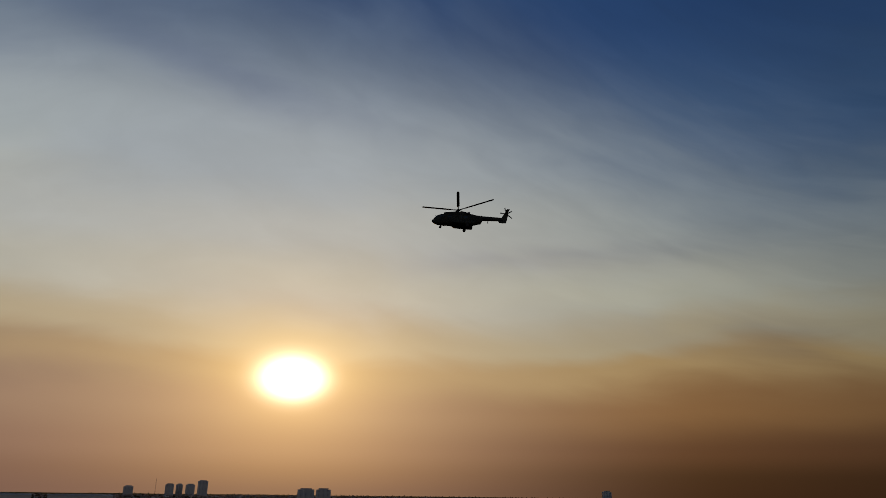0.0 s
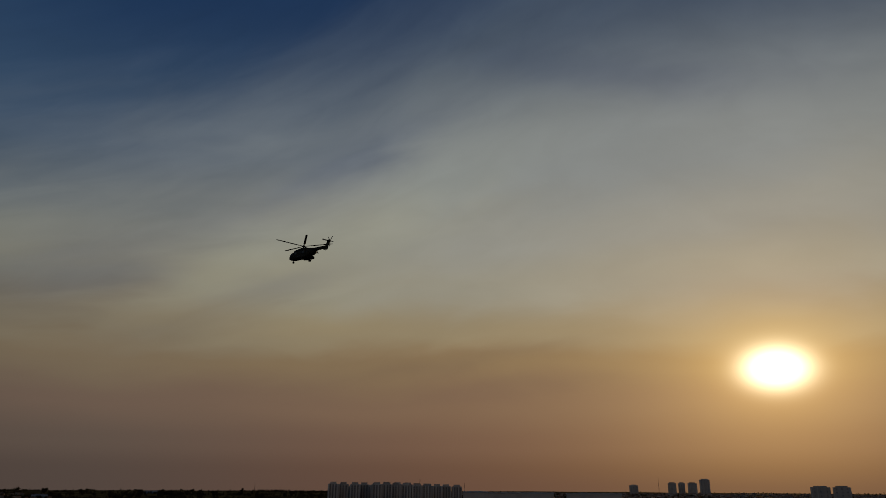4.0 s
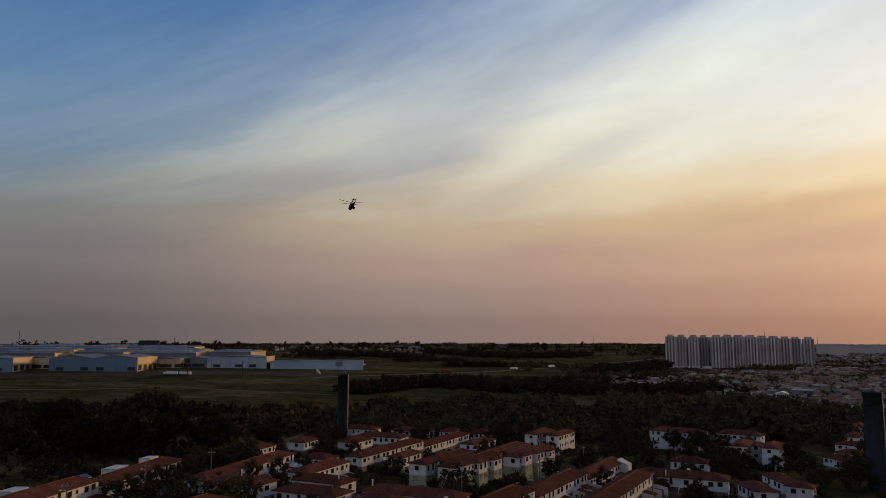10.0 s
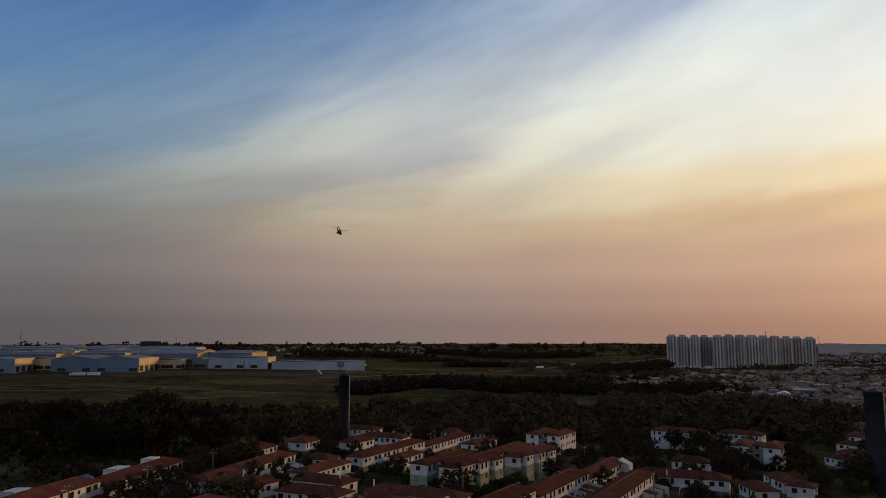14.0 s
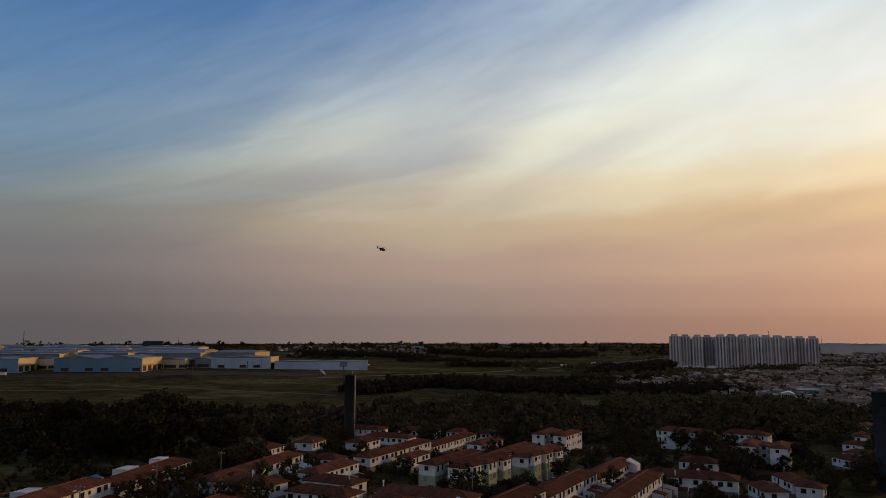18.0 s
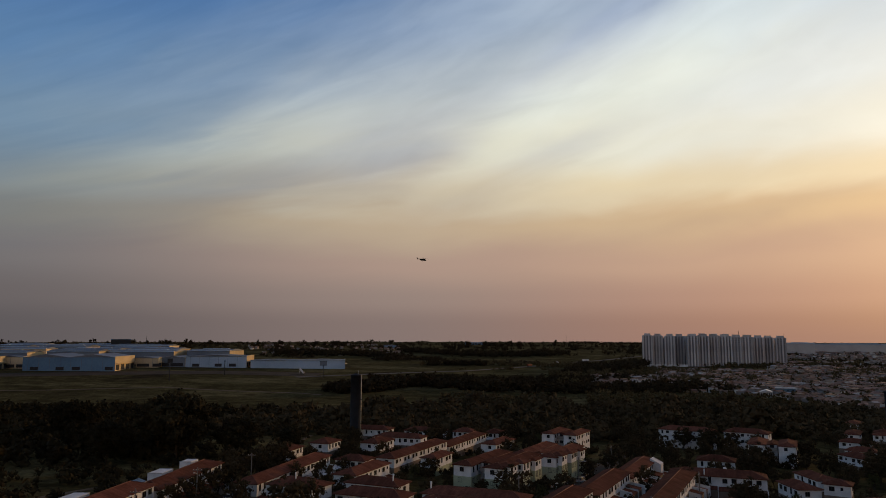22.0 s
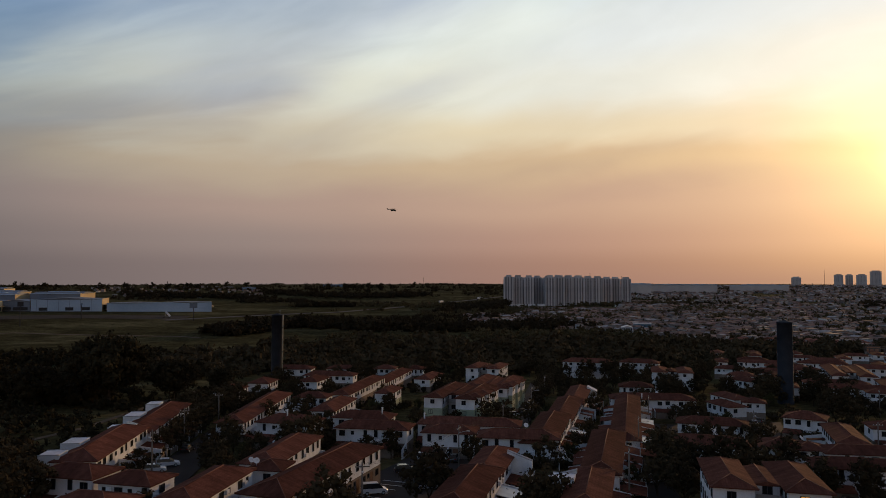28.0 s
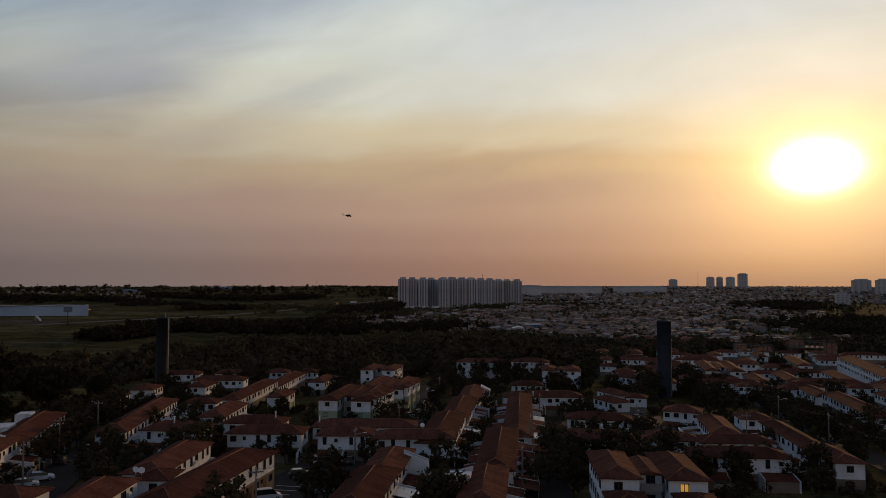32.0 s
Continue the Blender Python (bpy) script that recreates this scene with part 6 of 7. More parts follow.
def town_house(wall, roof, x, y, z, turn, w, d, h, flat):
    """Adds one small house to two vertex lists."""
    ca, sa = math.cos(turn), math.sin(turn)

    def at(px, py, pz):
        return (x + ca * px - sa * py, y + sa * px + ca * py, z + pz)

    def add(lst, pts, faces):
        n = len(lst[0])
        lst[0].extend(at(*p) for p in pts)
        lst[1].extend(tuple(i + n for i in f) for f in faces)

    q = ((3, 2, 1, 0), (4, 5, 6, 7), (0, 1, 5, 4), (1, 2, 6, 5), (2, 3, 7, 6), (3, 0, 4, 7))
    a, b = w / 2, d / 2
    add(wall, [(sx * a, sy * b, zz) for zz in (-3, h) for sx, sy in ((-1, -1), (1, -1), (1, 1), (-1, 1))], q)
    if flat:
        add(roof, [(sx * (a + .2), sy * (b + .2), zz) for zz in (h, h + .35) for sx, sy in ((-1, -1), (1, -1), (1, 1), (-1, 1))], q)
    else:
        a, b, r = a + .4, b + .4, d * 0.18
        add(roof, [(-a, -b, h), (a, -b, h), (a, b, h), (-a, b, h), (-a, 0, h + r), (a, 0, h + r)], ((0, 1, 5, 4), (2, 3, 4, 5), (1, 2, 5), (3, 0, 4), (3, 2, 1, 0)))


def town():
    rnd = random.Random(21)
    joined_w, joined_r = ([], []), ([], [])
    singles = 0
    spots = []
    k = 0
    while len(spots) < 7600 and k < 90000:
        k += 1
        az = rnd.uniform(12.5, 64)
        r = 500 + 2300 * rnd.random() ** 1.25
        x, y = r * math.sin(radians(az)), r * math.cos(radians(az))
        # streets of the town run on a skewed grid
        gx, gy = (x * 0.94 + y * 0.34) % 46, (y * 0.94 - x * 0.34) % 30
        if gx < 7 or gy < 5:
            continue
        edge = 535 + 275 * step(30, 12, az)
        if r < edge + 60 * density(x, y, 80, 3.0) or density(x, y, 150, 23.0) > 0.36:
            continue
        if az < 20 and r > 1080 or az > 43.5 and r < 1250 + 12 * (az - 43.5) or az > 40.2 and 1090 < r < 1430:
            continue
        spots.append((r, x, y))
    k = 0
    while len(spots) < 9000 and k < 40000:
        # the old crowded quarter below the towers
        k += 1
        az, r = rnd.uniform(7, 34), rnd.uniform(630, 1200)
        x, y = r * math.sin(radians(az)), r * math.cos(radians(az))
        gx, gy = (x * 0.94 + y * 0.34) % 46, (y * 0.94 - x * 0.34) % 30
        if gx < 5 or gy < 4 or r < 610 + 140 * step(26, 9, az) + 40 * density(x, y, 60, 3.0) or az < 20 and r > 1080 or az < 12 and r > 930:
            continue
        spots.append((r, x, y))
    spots.sort()
    for r, x, y in spots:
        turn = radians(20) + rnd.choice((0, math.pi / 2)) + rnd.uniform(-.05, .05)
        w, d, h = rnd.uniform(4.5, 10), rnd.uniform(4.5, 8), rnd.choice((2.4, 2.6, 2.8, 2.8, 3.2, 4.8))
        flat = rnd.random() < 0.35
        if singles < 150:
            singles += 1
            wl, rf = ([], []), ([], [])
            town_house(wl, rf, 0, 0, 0, 0, w, d, h, flat)
            t = thing("town_house", pose(x, y, ground_z(x, y), 0, 0, math.degrees(turn)), "small rendered town house with a %s" % ("flat concrete roof" if flat else "low clay tile roof"), "house", "houses of the town")
            part("wall", mesh_of("wall", *wl, rnd.choice((WALL_CREAM, WALL_GREY, WALL_TAUPE, WALL_GREY, BRICK_RAW, WALL_TAUPE))), None, t)
            part("roof", mesh_of("roof", *rf, CONCRETE if flat else TILE_FAR), None, t)
            part("door", boxes((-.45, .45, -d / 2 - .06, -d / 2 + .03, 0, 2.05)), DOOR, t)
            part("window", boxes((1.2, 2.4, -d / 2 - .05, -d / 2 + .03, 1.0, 2.1)), GLASS, t)
        else:
            town_house(joined_w, joined_r, x, y, ground_z(x, y), turn, w, d, h, flat)
    tagged(new("town_house_walls", mesh_of("town_house_walls", *joined_w, TOWN_WALL)), "crowded small rendered houses of the far town", "houses", kind="stuff")
    tagged(new("town_house_roofs", mesh_of("town_house_roofs", *joined_r, TOWN_ROOF)), "clay and concrete roofs of the far town", "roofs", kind="stuff")


def hamlet():
    """Small scattered houses on the far ridge."""
    rnd = random.Random(77)
    wl, rf = ([], []), ([], [])
    for _ in range(110):
        az, r = radians(rnd.uniform(-19, -7.5)), rnd.uniform(1330, 2000)
        x, y = r * math.sin(az), r * math.cos(az)
        town_house(wl, rf, x, y, ground_z(x, y), rnd.uniform(0, 3), rnd.uniform(5, 8), rnd.uniform(4, 7), rnd.choice((2.6, 2.8, 4.5)), rnd.random() < 0.3)
    tagged(new("hamlet_walls", mesh_of("hamlet_walls", *wl, TOWN_WALL)), "scattered small pale houses on the far ridge", "houses", kind="stuff")
    tagged(new("hamlet_roofs", mesh_of("hamlet_roofs", *rf, TOWN_ROOF)), "clay roofs of the houses on the far ridge", "roofs", kind="stuff")


def billboard(x, y, h, w, tall, mat, label, turn=0):
    t = thing("billboard", pose(x, y, ground_z(x, y), 0, 0, turn), label, "billboard", "billboards by the road")
    part("post", rods(((0, 0, -2), (0, 0, h - tall), .45, .4), n=10), FRAME, t)
    part("board", boxes((-w / 2, w / 2, -.3, .3, h - tall, h), bevel=.06), mat, t)
    for k in (-1, 1):
        part("edge_strip", boxes((-w / 2 - .12, w / 2 + .12, -.36, .36, h + (-.15 if k > 0 else -tall - .15), h + (.15 if k > 0 else -tall + .15))), FRAME, t)


BRICK_RAW = material("bare_hollow_brick", (.17, .085, .055), (.25, .13, .085), 0.9, 0.4, 5, 0.2, rand=0.15)
TILE_FAR = material("weathered_clay_roof", (.15, .058, .038), (.27, .11, .07), 0.85, 0.3, 3, 0.1, rand=0.3)
town()
hamlet()
billboard(-340, 719, 22.6, 5.0, 4.0, FRAME, "dark billboard on a tall dark post", 25)
billboard(-314, 803, 16.5, 1.6, 1.2, CLAD, "slim post with a small pale box on top", 22)
billboard(-199, 794, 18.8, 7.8, 4.6, CLAD_DARK, "grey billboard on a single post", 14)


def concrete_frame(x, y, turn, w, d, floors):
    """Unfinished building: slabs on bare columns."""
    t = thing("unfinished_building", pose(x, y, ground_z(x, y), 0, 0, turn), "unfinished grey concrete frame building with open floors", "building")
    for f in range(floors):
        part("floor_slab", boxes((-w / 2, w / 2, -d / 2, d / 2, f * 3.4, f * 3.4 + 0.35)), CONCRETE_OLD, t)
    top = floors * 3.4
    for j in (-d / 2 + .5, d / 2 - .5):
        part("top_beam", boxes((-w / 2, w / 2, j - .2, j + .2, top, top + .5)), CONCRETE_OLD, t)
    col = boxes((-.3, .3, -.3, .3, -4, floors * 3.4))
    me = None
    n = 10
    for i in range(n):
        for j in (-d / 2 + .5, d / 2 - .5):
            px = -w / 2 + .5 + i * (w - 1) / (n - 1)
            if me is None:
                me = part("column", col, CONCRETE_OLD, t, m=pose(px, j, 0)).data
            else:
                part("column", me, None, t, m=pose(px, j, 0))
    part("infill_wall", boxes((-w / 2 + 1, -w / 6, d / 2 - .9, d / 2 - .6, 0, floors * 3.4), (w / 5, w / 2 - 1, -d / 2 + .6, -d / 2 + .9, 3.8, floors * 3.4)), BRICK_RAW, t, "bare block infill wall")


concrete_frame(282, 391, -42, 24, 16, 2)
concrete_frame(307, 367, -42, 28, 18, 3)


def blue_house(x, y, turn):
    t = thing("town_building", pose(x, y, ground_z(x, y), 0, 0, turn), "two-storey blue-painted town building with a flat roof", "building")
    part("wall", boxes((-8, 8, -5, 5, -3, 6.4)), BLUE_PAINT, t)
    part("parapet", boxes((-8.2, 8.2, -5.2, -4.9, 6.4, 7.2), (-8.2, 8.2, 4.9, 5.2, 6.4, 7.2), (-8.2, -7.9, -4.9, 4.9, 6.4, 7.2), (7.9, 8.2, -4.9, 4.9, 6.4, 7.2)), WALL_WHITE, t)
    part("roof", boxes((-7.9, 7.9, -4.9, 4.9, 6.4, 6.7)), CONCRETE, t)
    for f in range(2):
        for k in range(4):
            part("window", WIN[(1.15, 1.1)][0], None, t, m=pose(-6 + k * 4, -5, 1.7 + 3.0 * f))
            part("pane", WIN[(1.15, 1.1)][1], None, t, m=pose(-6 + k * 4, -5, 1.7 + 3.0 * f))
    part("door", boxes((-.6, .6, -5.08, -4.95, 0, 2.1)), DOOR, t)


def striped_house(x, y, turn):
    t = thing("town_building", pose(x, y, ground_z(x, y), 0, 0, turn), "low white town hall with a gabled front and dark upright bays", "building")
    part("wall", boxes((-5, 5, -7, 7, -3, 4.4)), WALL_GREY, t)
    bm = bmesh.new()
    loft(bm, [ring(bm, [(x_, y_, z_) for x_, z_ in ((-5.4, 4.4), (5.4, 4.4), (0, 6.2))]) for y_ in (-7.4, 7.4)], smooth=False)
    bmesh.ops.recalc_face_normals(bm, faces=bm.faces[:])
    part("roof", bm, METAL, t)
    for k in range(6):
        part("window", boxes((-4.4 + k * 1.55, -3.6 + k * 1.55, -7.06, -6.95, 0.6, 3.8)), GLASS, t)


def podium(x, y, turn, w):
    t = thing("parking_podium", pose(x, y, ground_z(x, y), 0, 0, turn), "low white boundary wall and parking deck below the towers", "parking deck")
    part("deck", boxes((-w / 2, w / 2, -7, 7, -6, 2.4)), CONCRETE, t)
    part("front_wall", boxes((-w / 2 - .3, w / 2 + .3, -7.4, -7.05, -6, 3.4)), WALL_WHITE, t)
    for k in range(int(w / 9)):
        part("pier", boxes((-w / 2 + k * 9 - .4, -w / 2 + k * 9 + .4, -7.7, -7.45, -6, 3.8)), CONCRETE, t)


def tipped_trailer(x, y, turn):
    t = thing("tipping_trailer", pose(x, y, ground_z(x, y), 0, 0, turn), "white tipping trailer with its body raised on the field", "trailer")
    part("body", boxes((-3.6, 3.6, -1.2, 1.2, 0, 1.9), bevel=.08), WALL_WHITE, t, m=pose(0.6, 0, 3.6, 0, 48, 0))
    part("chassis", boxes((-4.2, 4.2, -.8, .8, .7, 1.1)), FRAME, t)
    part("ram", rods(((-1.6, 0, 1.0), (-1.2, 0, 5.2), .16)), METAL, t)
    for k in (-3.2, 2.0, 3.3):
        for s in (-1.0, 1.0):
            part("wheel", rods(((k, s - .15, .5), (k, s + .15, .5), .5), n=12), TYRE, t)


BLUE_PAINT = material("blue_house_paint", (.055, .105, .15), (.085, .145, .20), 0.8, 0.3, 4, 0.1)
blue_house(243, 655, -20)
striped_house(222, 642, -20)
podium(262, 1158, -14, 66)
tipped_trailer(-236, 838, 10)


def truck(paint_, label, long_):
    t = thing("truck", pose(0, 0, 0), label, "truck", "trucks on the highway")
    part("cargo_box", boxes((-long_, 1.6, -1.3, 1.3, 1.2, 4.1), bevel=.08), paint_, t)
    part("chassis", boxes((-long_ + .3, 4.4, -.8, .8, .6, 1.15)), FRAME, t)
    part("cab", boxes((2.0, 4.6, -1.25, 1.25, .9, 3.5), bevel=.18), paint_, t)
    part("windscreen", boxes((4.56, 4.64, -1.05, 1.05, 2.2, 3.2)), GLASS, t)
    for k in (3.4, -long_ + 1.2, -long_ + 2.5):
        for s_ in (-1.1, 1.1):
            part("wheel", rods(((k, s_ - .15, .52), (k, s_ + .15, .52), .52), n=12), TYRE, t)
    return t


def road_train():
    """Lorry that draws two box trailers; it drives towards +x."""
    t = thing("road_train", pose(0, 0, 0), "white lorry with two box trailers crossing the yard", "truck", "trucks below the warehouses")
    part("cab", boxes((14.3, 16.6, -1.25, 1.25, .9, 3.5), bevel=.18), FRAME_WHITE, t)
    part("windscreen", boxes((16.56, 16.64, -1.05, 1.05, 2.2, 3.2)), GLASS, t)
    part("chassis", boxes((-14.5, 16.0, -.8, .8, .6, 1.15)), FRAME, t)
    for x0 in (-14.8, 0.4):
        part("cargo_box", boxes((x0, x0 + 13.2, -1.3, 1.3, 1.2, 4.2), bevel=.08), FRAME_WHITE, t)
    for k in (15.4, 12.0, 10.8, 2.4, 1.2, -3.2, -12.0, -13.2):
        for s_ in (-1.1, 1.1):
            part("wheel", rods(((k, s_ - .15, .52), (k, s_ + .15, .52), .52), n=12), TYRE, t)
    return t


ROAD_TRAIN = road_train()
TRUCK_RED = material("dull_red_truck_paint", (.12, .03, .022), (.18, .045, .032), 0.5, 0.3, 4, 0.0)
TRUCKS = [(truck(WALL_WHITE, "long white box truck driving up the highway", 13.0), 185, 15.0), (truck(FRAME_WHITE, "white articulated truck driving up the highway", 12.0), 260, 17.0), (truck(TRUCK_RED, "dull red lorry driving up the highway", 7.0), 4, 19.0)]


# ---- masts, poles and wires ----
def mast(x, y, h, label="thin lattice radio mast on the skyline"):
    t = thing("radio_mast", pose(x, y, ground_z(x, y)), label, "mast", "masts on the skyline")
    for k in range(3):
        a = k * math.tau / 3
        part("mast_leg", rods(((math.cos(a) * .9, math.sin(a) * .9, -2), (math.cos(a) * .3, math.sin(a) * .3, h), .18, .1), n=5), STEEL_DARK, t)
    br = bmesh.new()
    for q in range(int(h / 4)):
        z0, z1 = q * 4, q * 4 + 4
        for k in range(3):
            a, b = k * math.tau / 3, (k + 1) * math.tau / 3
            r0, r1 = .9 - .6 * z0 / h, .9 - .6 * z1 / h
            rod(br, (math.cos(a) * r0, math.sin(a) * r0, z0), (math.cos(b) * r1, math.sin(b) * r1, z1), .08, n=4)
    part("bracing", br, STEEL_DARK, t)


mast(1559, 2167, 57)
mast(-892, 1209, 39)
mast(-712, 1435, 26)
mast(390, 1198, 56)
mast(832, 2123, 39)
mast(231, 2288, 29)


def pole(x, y, h=8.5, turn=0.0, lamp=False):
    t = thing("utility_pole", pose(x, y, ground_z(x, y), 0, 0, turn), "weathered concrete utility pole with a crossarm and wires", "utility pole", "utility poles of the estate")
    part("shaft", rods(((0, 0, -1), (0, 0, h), .17, .11)), WOOD_POLE, t)
    part("crossarm", boxes((-1.0, 1.0, -.06, .06, h - .75, h - .6)), WOOD_POLE, t)
    for k in (-.85, -.3, .3, .85):
        part("insulator", rods(((k, 0, h - .6), (k, 0, h - .4), .05, .03), n=6), FRAME_WHITE, t)
    if lamp:
        part("lamp_arm", rods(((0, 0, h - 1.4), (0, -1.6, h - 0.9), .04)), METAL, t)
        part("lamp_head", boxes((-.14, .14, -2.2, -1.5, h - 1.0, h - .86), bevel=.03), METAL, t)
    return (x, y, ground_z(x, y) + h - .4)


def wires(a, b, label="sagging black overhead wires between poles"):
    t = thing("overhead_wires", pose(0, 0, 0), label, "cables", "overhead wires")
    A, B = Vector(a), Vector(b)
    side = Vector((-(B - A).y, (B - A).x, 0)).normalized()
    for o in (-.6, 0, .6):
        bm = bmesh.new()
        rows = []
        for i in range(13):
            k = i / 12
            p = A.lerp(B, k) + side * o - Vector((0, 0, (A - B).length * 0.03 * 4 * k * (1 - k)))
            rows.append(ring(bm, (p + side * .014, p + Vector((0, 0, .014)), p - side * .014, p - Vector((0, 0, .014)))))
        loft(bm, rows)
        part("wire", bm, CABLE, t)


row_w = [pole(-80.5, 128, lamp=True), pole(-81, 157, lamp=True), pole(-78.5, 186)]
row_p = [pole(-46, 99, lamp=True), pole(-27, 131, turn=60, lamp=True), pole(-11, 163, turn=60), pole(7, 203, turn=60, lamp=True), pole(22, 240, turn=60)]
row_a = [pole(-4, 107, turn=60), pole(13, 142, turn=60, lamp=True), pole(33, 181, turn=60)]
row_e = [pole(62, 96, turn=60, lamp=True), pole(79, 128, turn=60), pole(96, 162, turn=60, lamp=True), pole(114, 196, turn=60)]
row_c = [pole(60, 131.6, turn=-20), pole(44, 150, turn=-20, lamp=True)]
for r_ in (row_w, row_p, row_a, row_e, row_c):
    for a_, b_ in zip(r_, r_[1:]):
        wires(a_, b_)


# ---- cars ----
def car(paint, label, van=False):
    t = thing("car", pose(0, 0, -900), label, "car", "parked cars")
    L_, W_ = 4.2, 1.72
    bm = bmesh.new()
    side = [(-2.1, .32), (-2.12, .62), (-2.05, .86), (-1.25, .93), (.95, .95), (1.9, .80), (2.1, .60), (2.1, .32)]
    if van:
        side = [(-2.1, .32), (-2.12, .62), (-2.1, 1.0), (-1.25, 1.0), (1.1, 1.0), (1.9, .85), (2.1, .62), (2.1, .32)]
    rings = []
    for y, s in ((-W_ / 2 + .02, .97), (-W_ / 2 + .1, 1.0), (W_ / 2 - .1, 1.0), (W_ / 2 - .02, .97)):
        rings.append([bm.verts.new((x * s, y, z)) for x, z in side])
    loft(bm, rings, smooth=False)
    bmesh.ops.recalc_face_normals(bm, faces=bm.faces[:])
    part("body", bm, paint, t)
    bm = bmesh.new()
    top = [(-1.95, .9), (-1.6, 1.40), (-1.0, 1.47), (.25, 1.45), (1.1, .95)] if not van else [(-2.08, .98), (-2.0, 1.70), (-1.0, 1.78), (.6, 1.75), (1.35, 1.0)]
    rings = []
    for y in (-.72, .72):
        rings.append([bm.verts.new((x, y * (0.86 if z > 1.2 else 1.05), z)) for x, z in top])
    loft(bm, rings, smooth=False)
    bmesh.ops.recalc_face_normals(bm, faces=bm.faces[:])
    part("glasshouse", bm, GLASS, t, "dark windows")
    zt = 1.455 if not van else 1.76
    part("roof_panel", boxes((-1.35 if not van else -1.95, .2 if not van else .55, -.6, .6, zt - .02, zt + .05), bevel=.02), paint, t)
    wheel = None
    for x in (-1.3, 1.32):
        for y in (-.78, .78):
            if wheel is None:
                bm = bmesh.new()
                rod(bm, (0, -.1, 0), (0, .1, 0), .31, n=16)
                w = part("wheel", bm, TYRE, t, m=pose(x, y, .31))
                wheel = w.data
                bm = bmesh.new()
                rod(bm, (0, -.115, 0), (0, .115, 0), .18, n=12)
                rim = part("rim", bm, METAL, w).data
            else:
                w = part("wheel", wheel, None, t, m=pose(x, y, .31))
                part("rim", rim, None, w)
    for y in (-.6, .6):
        part("headlight", boxes((2.0, 2.12, y - .16, y + .16, .58, .72)), LENS, t)
        part("tail_light", boxes((-2.13, -2.05, y - .14, y + .14, .66, .84)), TAIL_RED, t)
    return t


def paint(name, c):
    m = material(name, c, tuple(v * 1.15 for v in c), 0.3, 0.6, 30, 0.0, spec=0.5)
    m.node_tree.nodes["Principled BSDF"].inputs["Coat Weight"].default_value = 0.6
    return m


CARS = [car(paint("white_paint", (.60, .60, .60)), "small white car parked in the street"), car(paint("black_paint", (.012, .012, .014)), "small black car parked in the street"), car(paint("silver_paint", (.30, .31, .32)), "silver hatchback parked in the street"), car(paint("van_white_paint", (.58, .58, .57)), "white delivery van parked in the car park", True), car(paint("red_paint", (.16, .02, .018)), "dark red car parked in the street")]


def park(k, x, y, turn):
    a = ground_z(x + .8 * math.cos(radians(turn)), y + .8 * math.sin(radians(turn)))
    b = ground_z(x - .8 * math.cos(radians(turn)), y - .8 * math.sin(radians(turn)))
    copy_thing(CARS[k], pose(x, y, (a + b) / 2 + 0.18, 0, math.degrees(math.atan2(b - a, 1.6)), turn))


park(0, -81.5, 133.5, 15)
park(0, -80.2, 138.5, 15)
park(1, -79.5, 153, 80)
park(0, -76.5, 166, 70)
park(1, -37.0, 130.0, 5)
park(3, -43.5, 115.0, 10)
park(0, -32.5, 142.0, 70)
park(4, -29.5, 141.0, 70)
park(1, -26.5, 139.5, 70)
park(2, -35.0, 117.5, 15)
park(2, 11.2, 222.9, 66)
park(0, 13.5, 228.0, 66)
park(2, 9.0, 214.5, 66)
park(0, 1.2, 200.9, 30)
park(1, 5.0, 207.0, 66)
park(2, 63.9, 181.9, 60)
park(1, 67.9, 186.0, 60)
park(2, 59.0, 171.2, 20)
park(1, 61.0, 175.5, 20)
park(1, 57.0, 166.5, 20)
park(2, 5.8, 119.0, 40)
park(2, 31.5, 103.0, -20)
for ob in CARS:
    for ch in list(ob.children_recursive) + [ob]:
        bpy.data.objects.remove(ch)

# painted bays of the car park
for k in range(7):
    x, y = -47.5 + k * 1.35, 108.5 + k * 2.45
    bay = part("bay_line", boxes((-2.4, 2.4, -.06, .06, -.2, .012)), PAINT_LINE, m=pose(x, y, ground_z(x, y) + .2, 0, 0, -28))
    tagged(bay, "white painted parking bay line on the asphalt", "road marking", "bay lines of the car park", "structure")


# ---- small things on the roofs ----
def dish(x, y, z, turn):
    t = thing("satellite_dish", pose(x, y, z, 0, 0, turn), "small pale satellite dish fixed on a tiled roof", "satellite dish", "satellite dishes")
    bm = bmesh.new()
    n = 16
    prof = [(.02, .0), (.25, .035), (.45, .11), (.47, .13), (.45, .14), (.24, .07), (.02, .03)]
    loft(bm, [[bm.verts.new((r * math.cos(k * math.tau / n), r * math.sin(k * math.tau / n), zz)) for k in range(n)] for r, zz in prof])
    part("reflector", bm, FRAME_WHITE, t, m=pose(0, 0, .8, 55, 0, 0))
    part("stand", rods(((0, 0, -.3), (0, 0, .8), .035)), METAL, t)
    part("feed_arm", rods(((0, -.05, .5), (0, -.62, 1.15), .02)), METAL, t)


def on_roof(thing_fn, x, y, up, turn):
    """Sets a small thing on the highest roof over (x, y)."""
    bpy.context.view_layer.update()
    hit, place, _, _, ob, _ = scene.ray_cast(bpy.context.evaluated_depsgraph_get(), (x, y, 60), (0, 0, -1))
    thing_fn(x, y, place.z + up, turn)


for x, y, turn in ((-61.5, 111.5, 20), (-62.5, 113.5, 40), (-41.0, 147.5, 10), (-12.0, 139.0, 0), (-15.5, 117.0, 20), (66.5, 168.0, 0), (38.5, 125.5, 30), (-67.5, 171.0, 10), (47.0, 206.0, 0), (-58.0, 165.0, 0)):
    on_roof(dish, x, y, 0.0, turn)


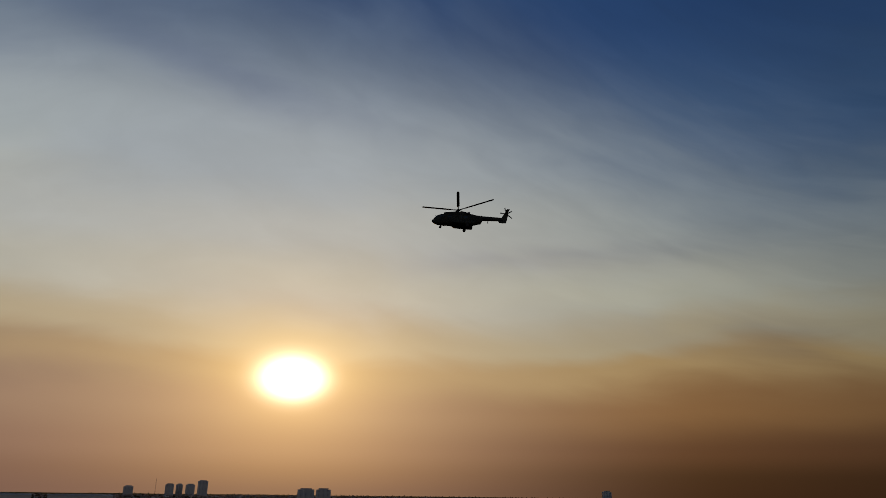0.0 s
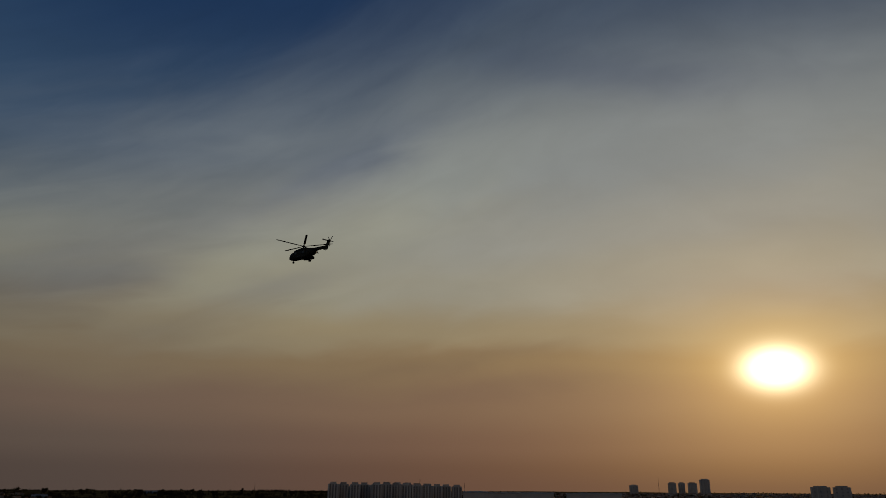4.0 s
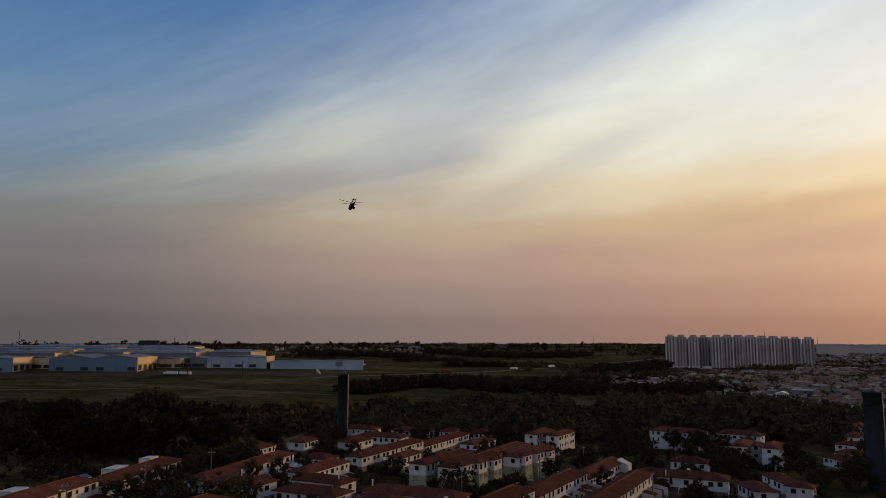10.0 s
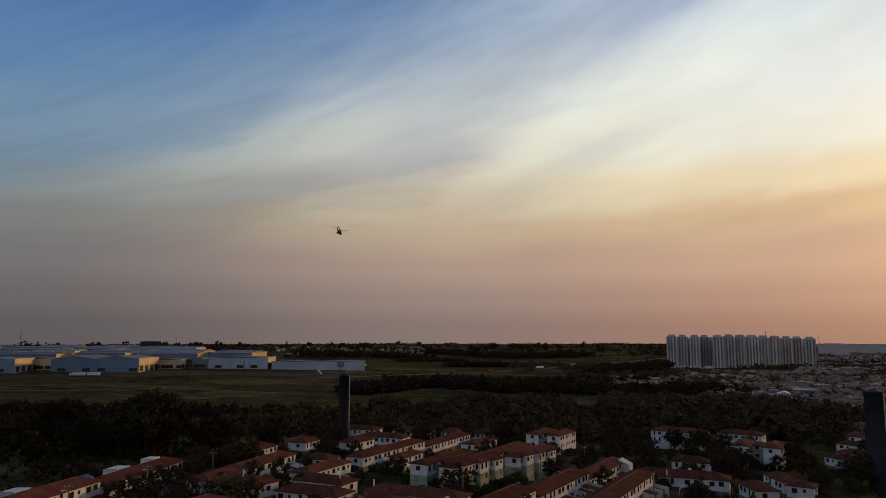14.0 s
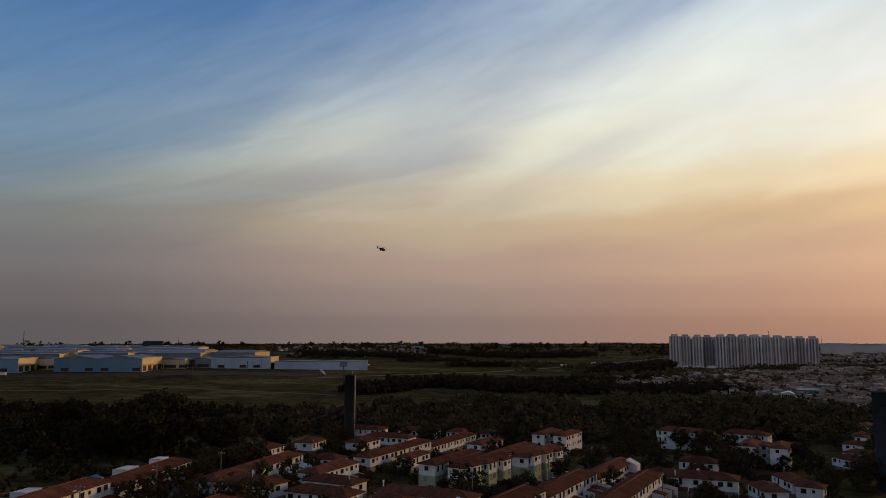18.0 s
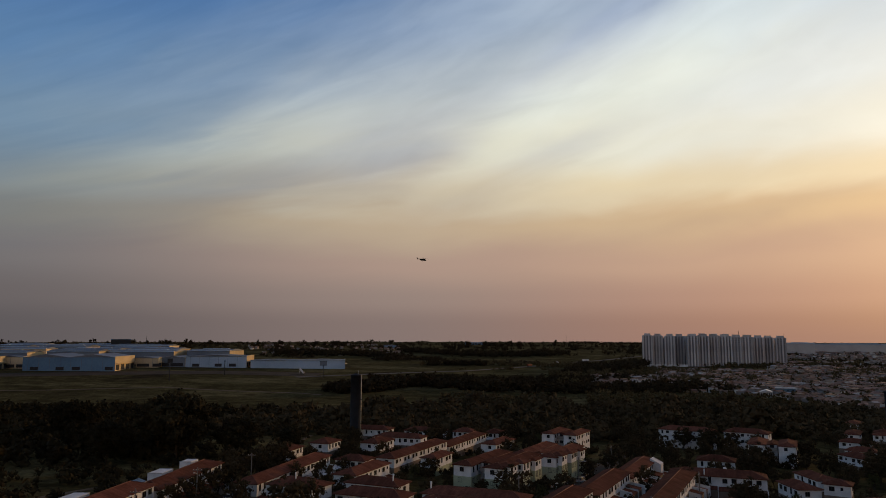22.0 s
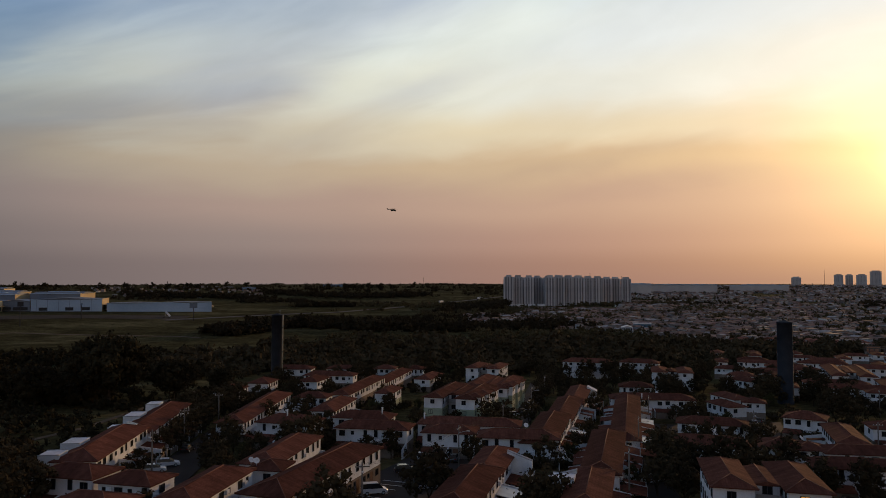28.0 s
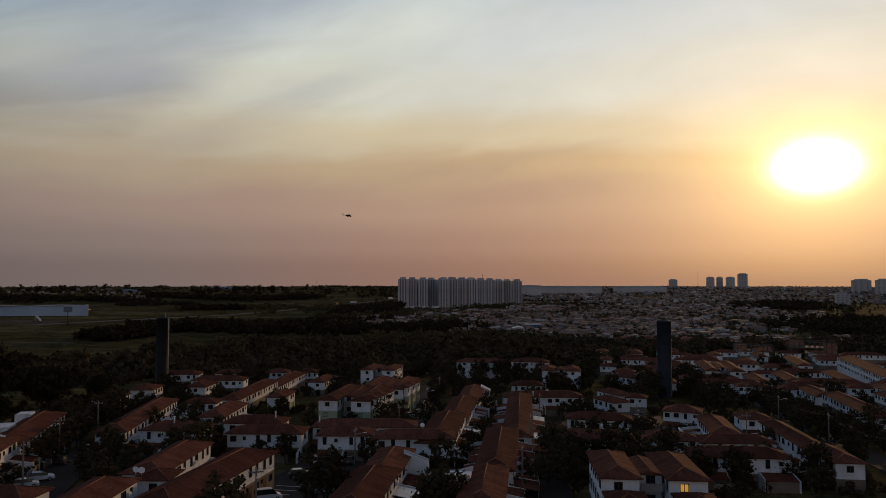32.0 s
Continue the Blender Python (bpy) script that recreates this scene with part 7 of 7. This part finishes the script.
def solar(x, y, z, turn):
    t = thing("solar_panels", pose(x, y, z, 0, 0, turn), "dark solar panels lying on a clay tile roof", "solar panel", "solar panels")
    for k in range(4):
        part("solar_panel", boxes((k * 1.05 - 2.1, k * 1.05 - 1.1, -.85, .85, .0, .06)), SOLAR, t, m=pose(0, 0, 0.18, 19, 0, 0))
        part("rail", boxes((k * 1.05 - 2.1, k * 1.05 - 1.1, -.9, .9, -.22, .0)), METAL, t, m=pose(0, 0, 0.18, 19, 0, 0))


on_roof(solar, -88.9, 146.0, 0.0, 90)
on_roof(solar, -22.0, 152.0, 0.0, -18)


def flue(x, y, z, turn):
    t = thing("vent_pipe", pose(x, y, z, 0, 0, turn), "white vent pipe standing out of a tiled roof", "vent pipe", "roof vent pipes")
    part("pipe", rods(((0, 0, -.6), (0, 0, 1.3), .16)), FRAME_WHITE, t)
    part("cap", rods(((0, 0, 1.3), (0, 0, 1.42), .26, .2)), FRAME_WHITE, t)


for x, y in ((-39.0, 164.5), (-30.0, 158.5), (-54.0, 124.0), (-60.0, 160.0), (40.0, 201.0), (24.0, 131.0)):
    on_roof(flue, x, y, 0.0, 0)


def motions():
    # the helicopter's way: seconds, x, y, z of its wheels' level, heading, pitch (nose down positive), bank to its right
    way = [
        (0, 123.4, 76.5, 99.6, 134, 1.5, 4),
        (0.5, 110.3, 88.3, 99.3, 135, 1, 4),
        (1, 95.3, 100.9, 99.2, 136, 1, 4),
        (1.5, 81.0, 113.3, 98.9, 134, 0.5, 3),
        (2, 68.7, 126.2, 98.9, 132, 0, 3),
        (2.5, 58.2, 140.9, 99.9, 128, -1, 2),
        (3, 48.2, 157.4, 101.4, 124, -2, 1),
        (3.5, 38.2, 174.9, 103.2, 122, -2.5, 1),
        (4, 28.2, 193.2, 105.2, 119, -3, 0),
        (4.5, 18.5, 211.9, 107.5, 118, -3, 0),
        (6.5, -26.3, 287.8, 112.8, 120, -3, -2),
        (7, -37.1, 305.7, 113.8, 119, -3, -2),
        (8, -58.2, 340.7, 115.7, 118, -2, -1),
        (9, -78.5, 376.5, 118.0, 117, 0, 0),
        (10, -97.0, 414.7, 120.7, 114, 0, 3),
        (11, -113.4, 454.8, 123.2, 110, 1, 6),
        (12, -127.0, 496.0, 125.6, 106, 2, 10),
        (13, -138.5, 539.4, 128.5, 100, 2, 13),
        (14.5, -152.9, 614.1, 133.4, 88, 2, 17),
        (16.5, -161.8, 730.7, 139.2, 74, 2, 18),
        (17, -162.6, 762.2, 141.7, 71, 2, 18),
        (18, -162.4, 829.2, 147.3, 65, 2, 16),
        (19, -157.7, 899.9, 151.7, 57, 2, 15),
        (20, -147.9, 966.5, 154.8, 50, 2, 13),
        (22, -114.0, 1078.4, 159.8, 38, 2, 8),
        (23, -89.4, 1121.6, 161.0, 33, 3, 6),
        (24, -62.7, 1156.5, 161.8, 29, 3, 5),
        (25, -36.3, 1185.1, 161.8, 25, 3, 4),
        (25.5, -22.7, 1197.9, 161.9, 23, 3, 4),
        (27.5, 35.3, 1239.3, 163.1, 17, 3, 2),
        (28, 49.8, 1247.4, 163.3, 15, 3, 2),
        (29, 78.2, 1261.1, 163.3, 12, 3, 2),
        (30, 106.0, 1271.0, 162.2, 8, 3, 1),
        (31, 133.9, 1275.8, 161.1, 5, 3, 0),
        (32, 162.4, 1275.5, 160.2, 2, 3, 0),
    ]
    walk(heli, [(t, Matrix.Translation((x, y, z)) @ pose(0, 0, 0, 0, 0, head) @ pose(0, 0, 0, bank, pitch, 0) @ Matrix.Translation((0, 0, -4.4))) for t, x, y, z, head, pitch, bank in way])
    # trucks climb the highway at a steady pace
    line = HIGHWAY
    for lorry, start, speed in TRUCKS:
        rows = []
        for k in range(33):
            left = start + speed * k
            for (ax, ay), (bx, by) in zip(line, line[1:]):
                run = math.hypot(bx - ax, by - ay)
                if left <= run or (bx, by) == line[-1]:
                    break
                left -= run
            x, y = ax + (bx - ax) * left / run, ay + (by - ay) * left / run
            u, v = (bx - ax) / run, (by - ay) / run
            x, y = x + v * 2.2, y - u * 2.2
            rise = (ground_z(x + u * 8, y + v * 8) - ground_z(x - u * 8, y - v * 8)) / 16
            rows.append((k, pose(x, y, ground_z(x, y) + 0.44, 0, -math.degrees(math.atan(rise)), math.degrees(math.atan2(by - ay, bx - ax)))))
        walk(lorry, rows)
    # the road train crosses the yard westwards
    rows = []
    for k in range(33):
        x = -383 - 23.7 * (k - 10)
        lean = 0.3 if x < -383 else 0.1
        y = 786 + lean * (x + 383)
        rise = (ground_z(x - 12, y - 12 * lean) - ground_z(x + 12, y + 12 * lean)) / 24
        rows.append((k, pose(x, y, ground_z(x, y) + 0.12, 0, -math.degrees(math.atan(rise)), 180 + math.degrees(math.atan(lean)))))
    walk(ROAD_TRAIN, rows)
    frames = int(32 * FPS)
    walk(heli_rotor, [(k / FPS, pose(0, 0, 4.42, 0, 4.5, 0) @ pose(0, 0, 0, 0, 0, ROTOR_START - 53.43 * k)) for k in range(frames + 1)])
    walk(heli_tail_rotor, [(k / FPS, pose(-10.9, -.38, 4.3, 0, 77.0 * k + 12, 0)) for k in range(frames + 1)])


ROTOR_START = 6.4
motions()
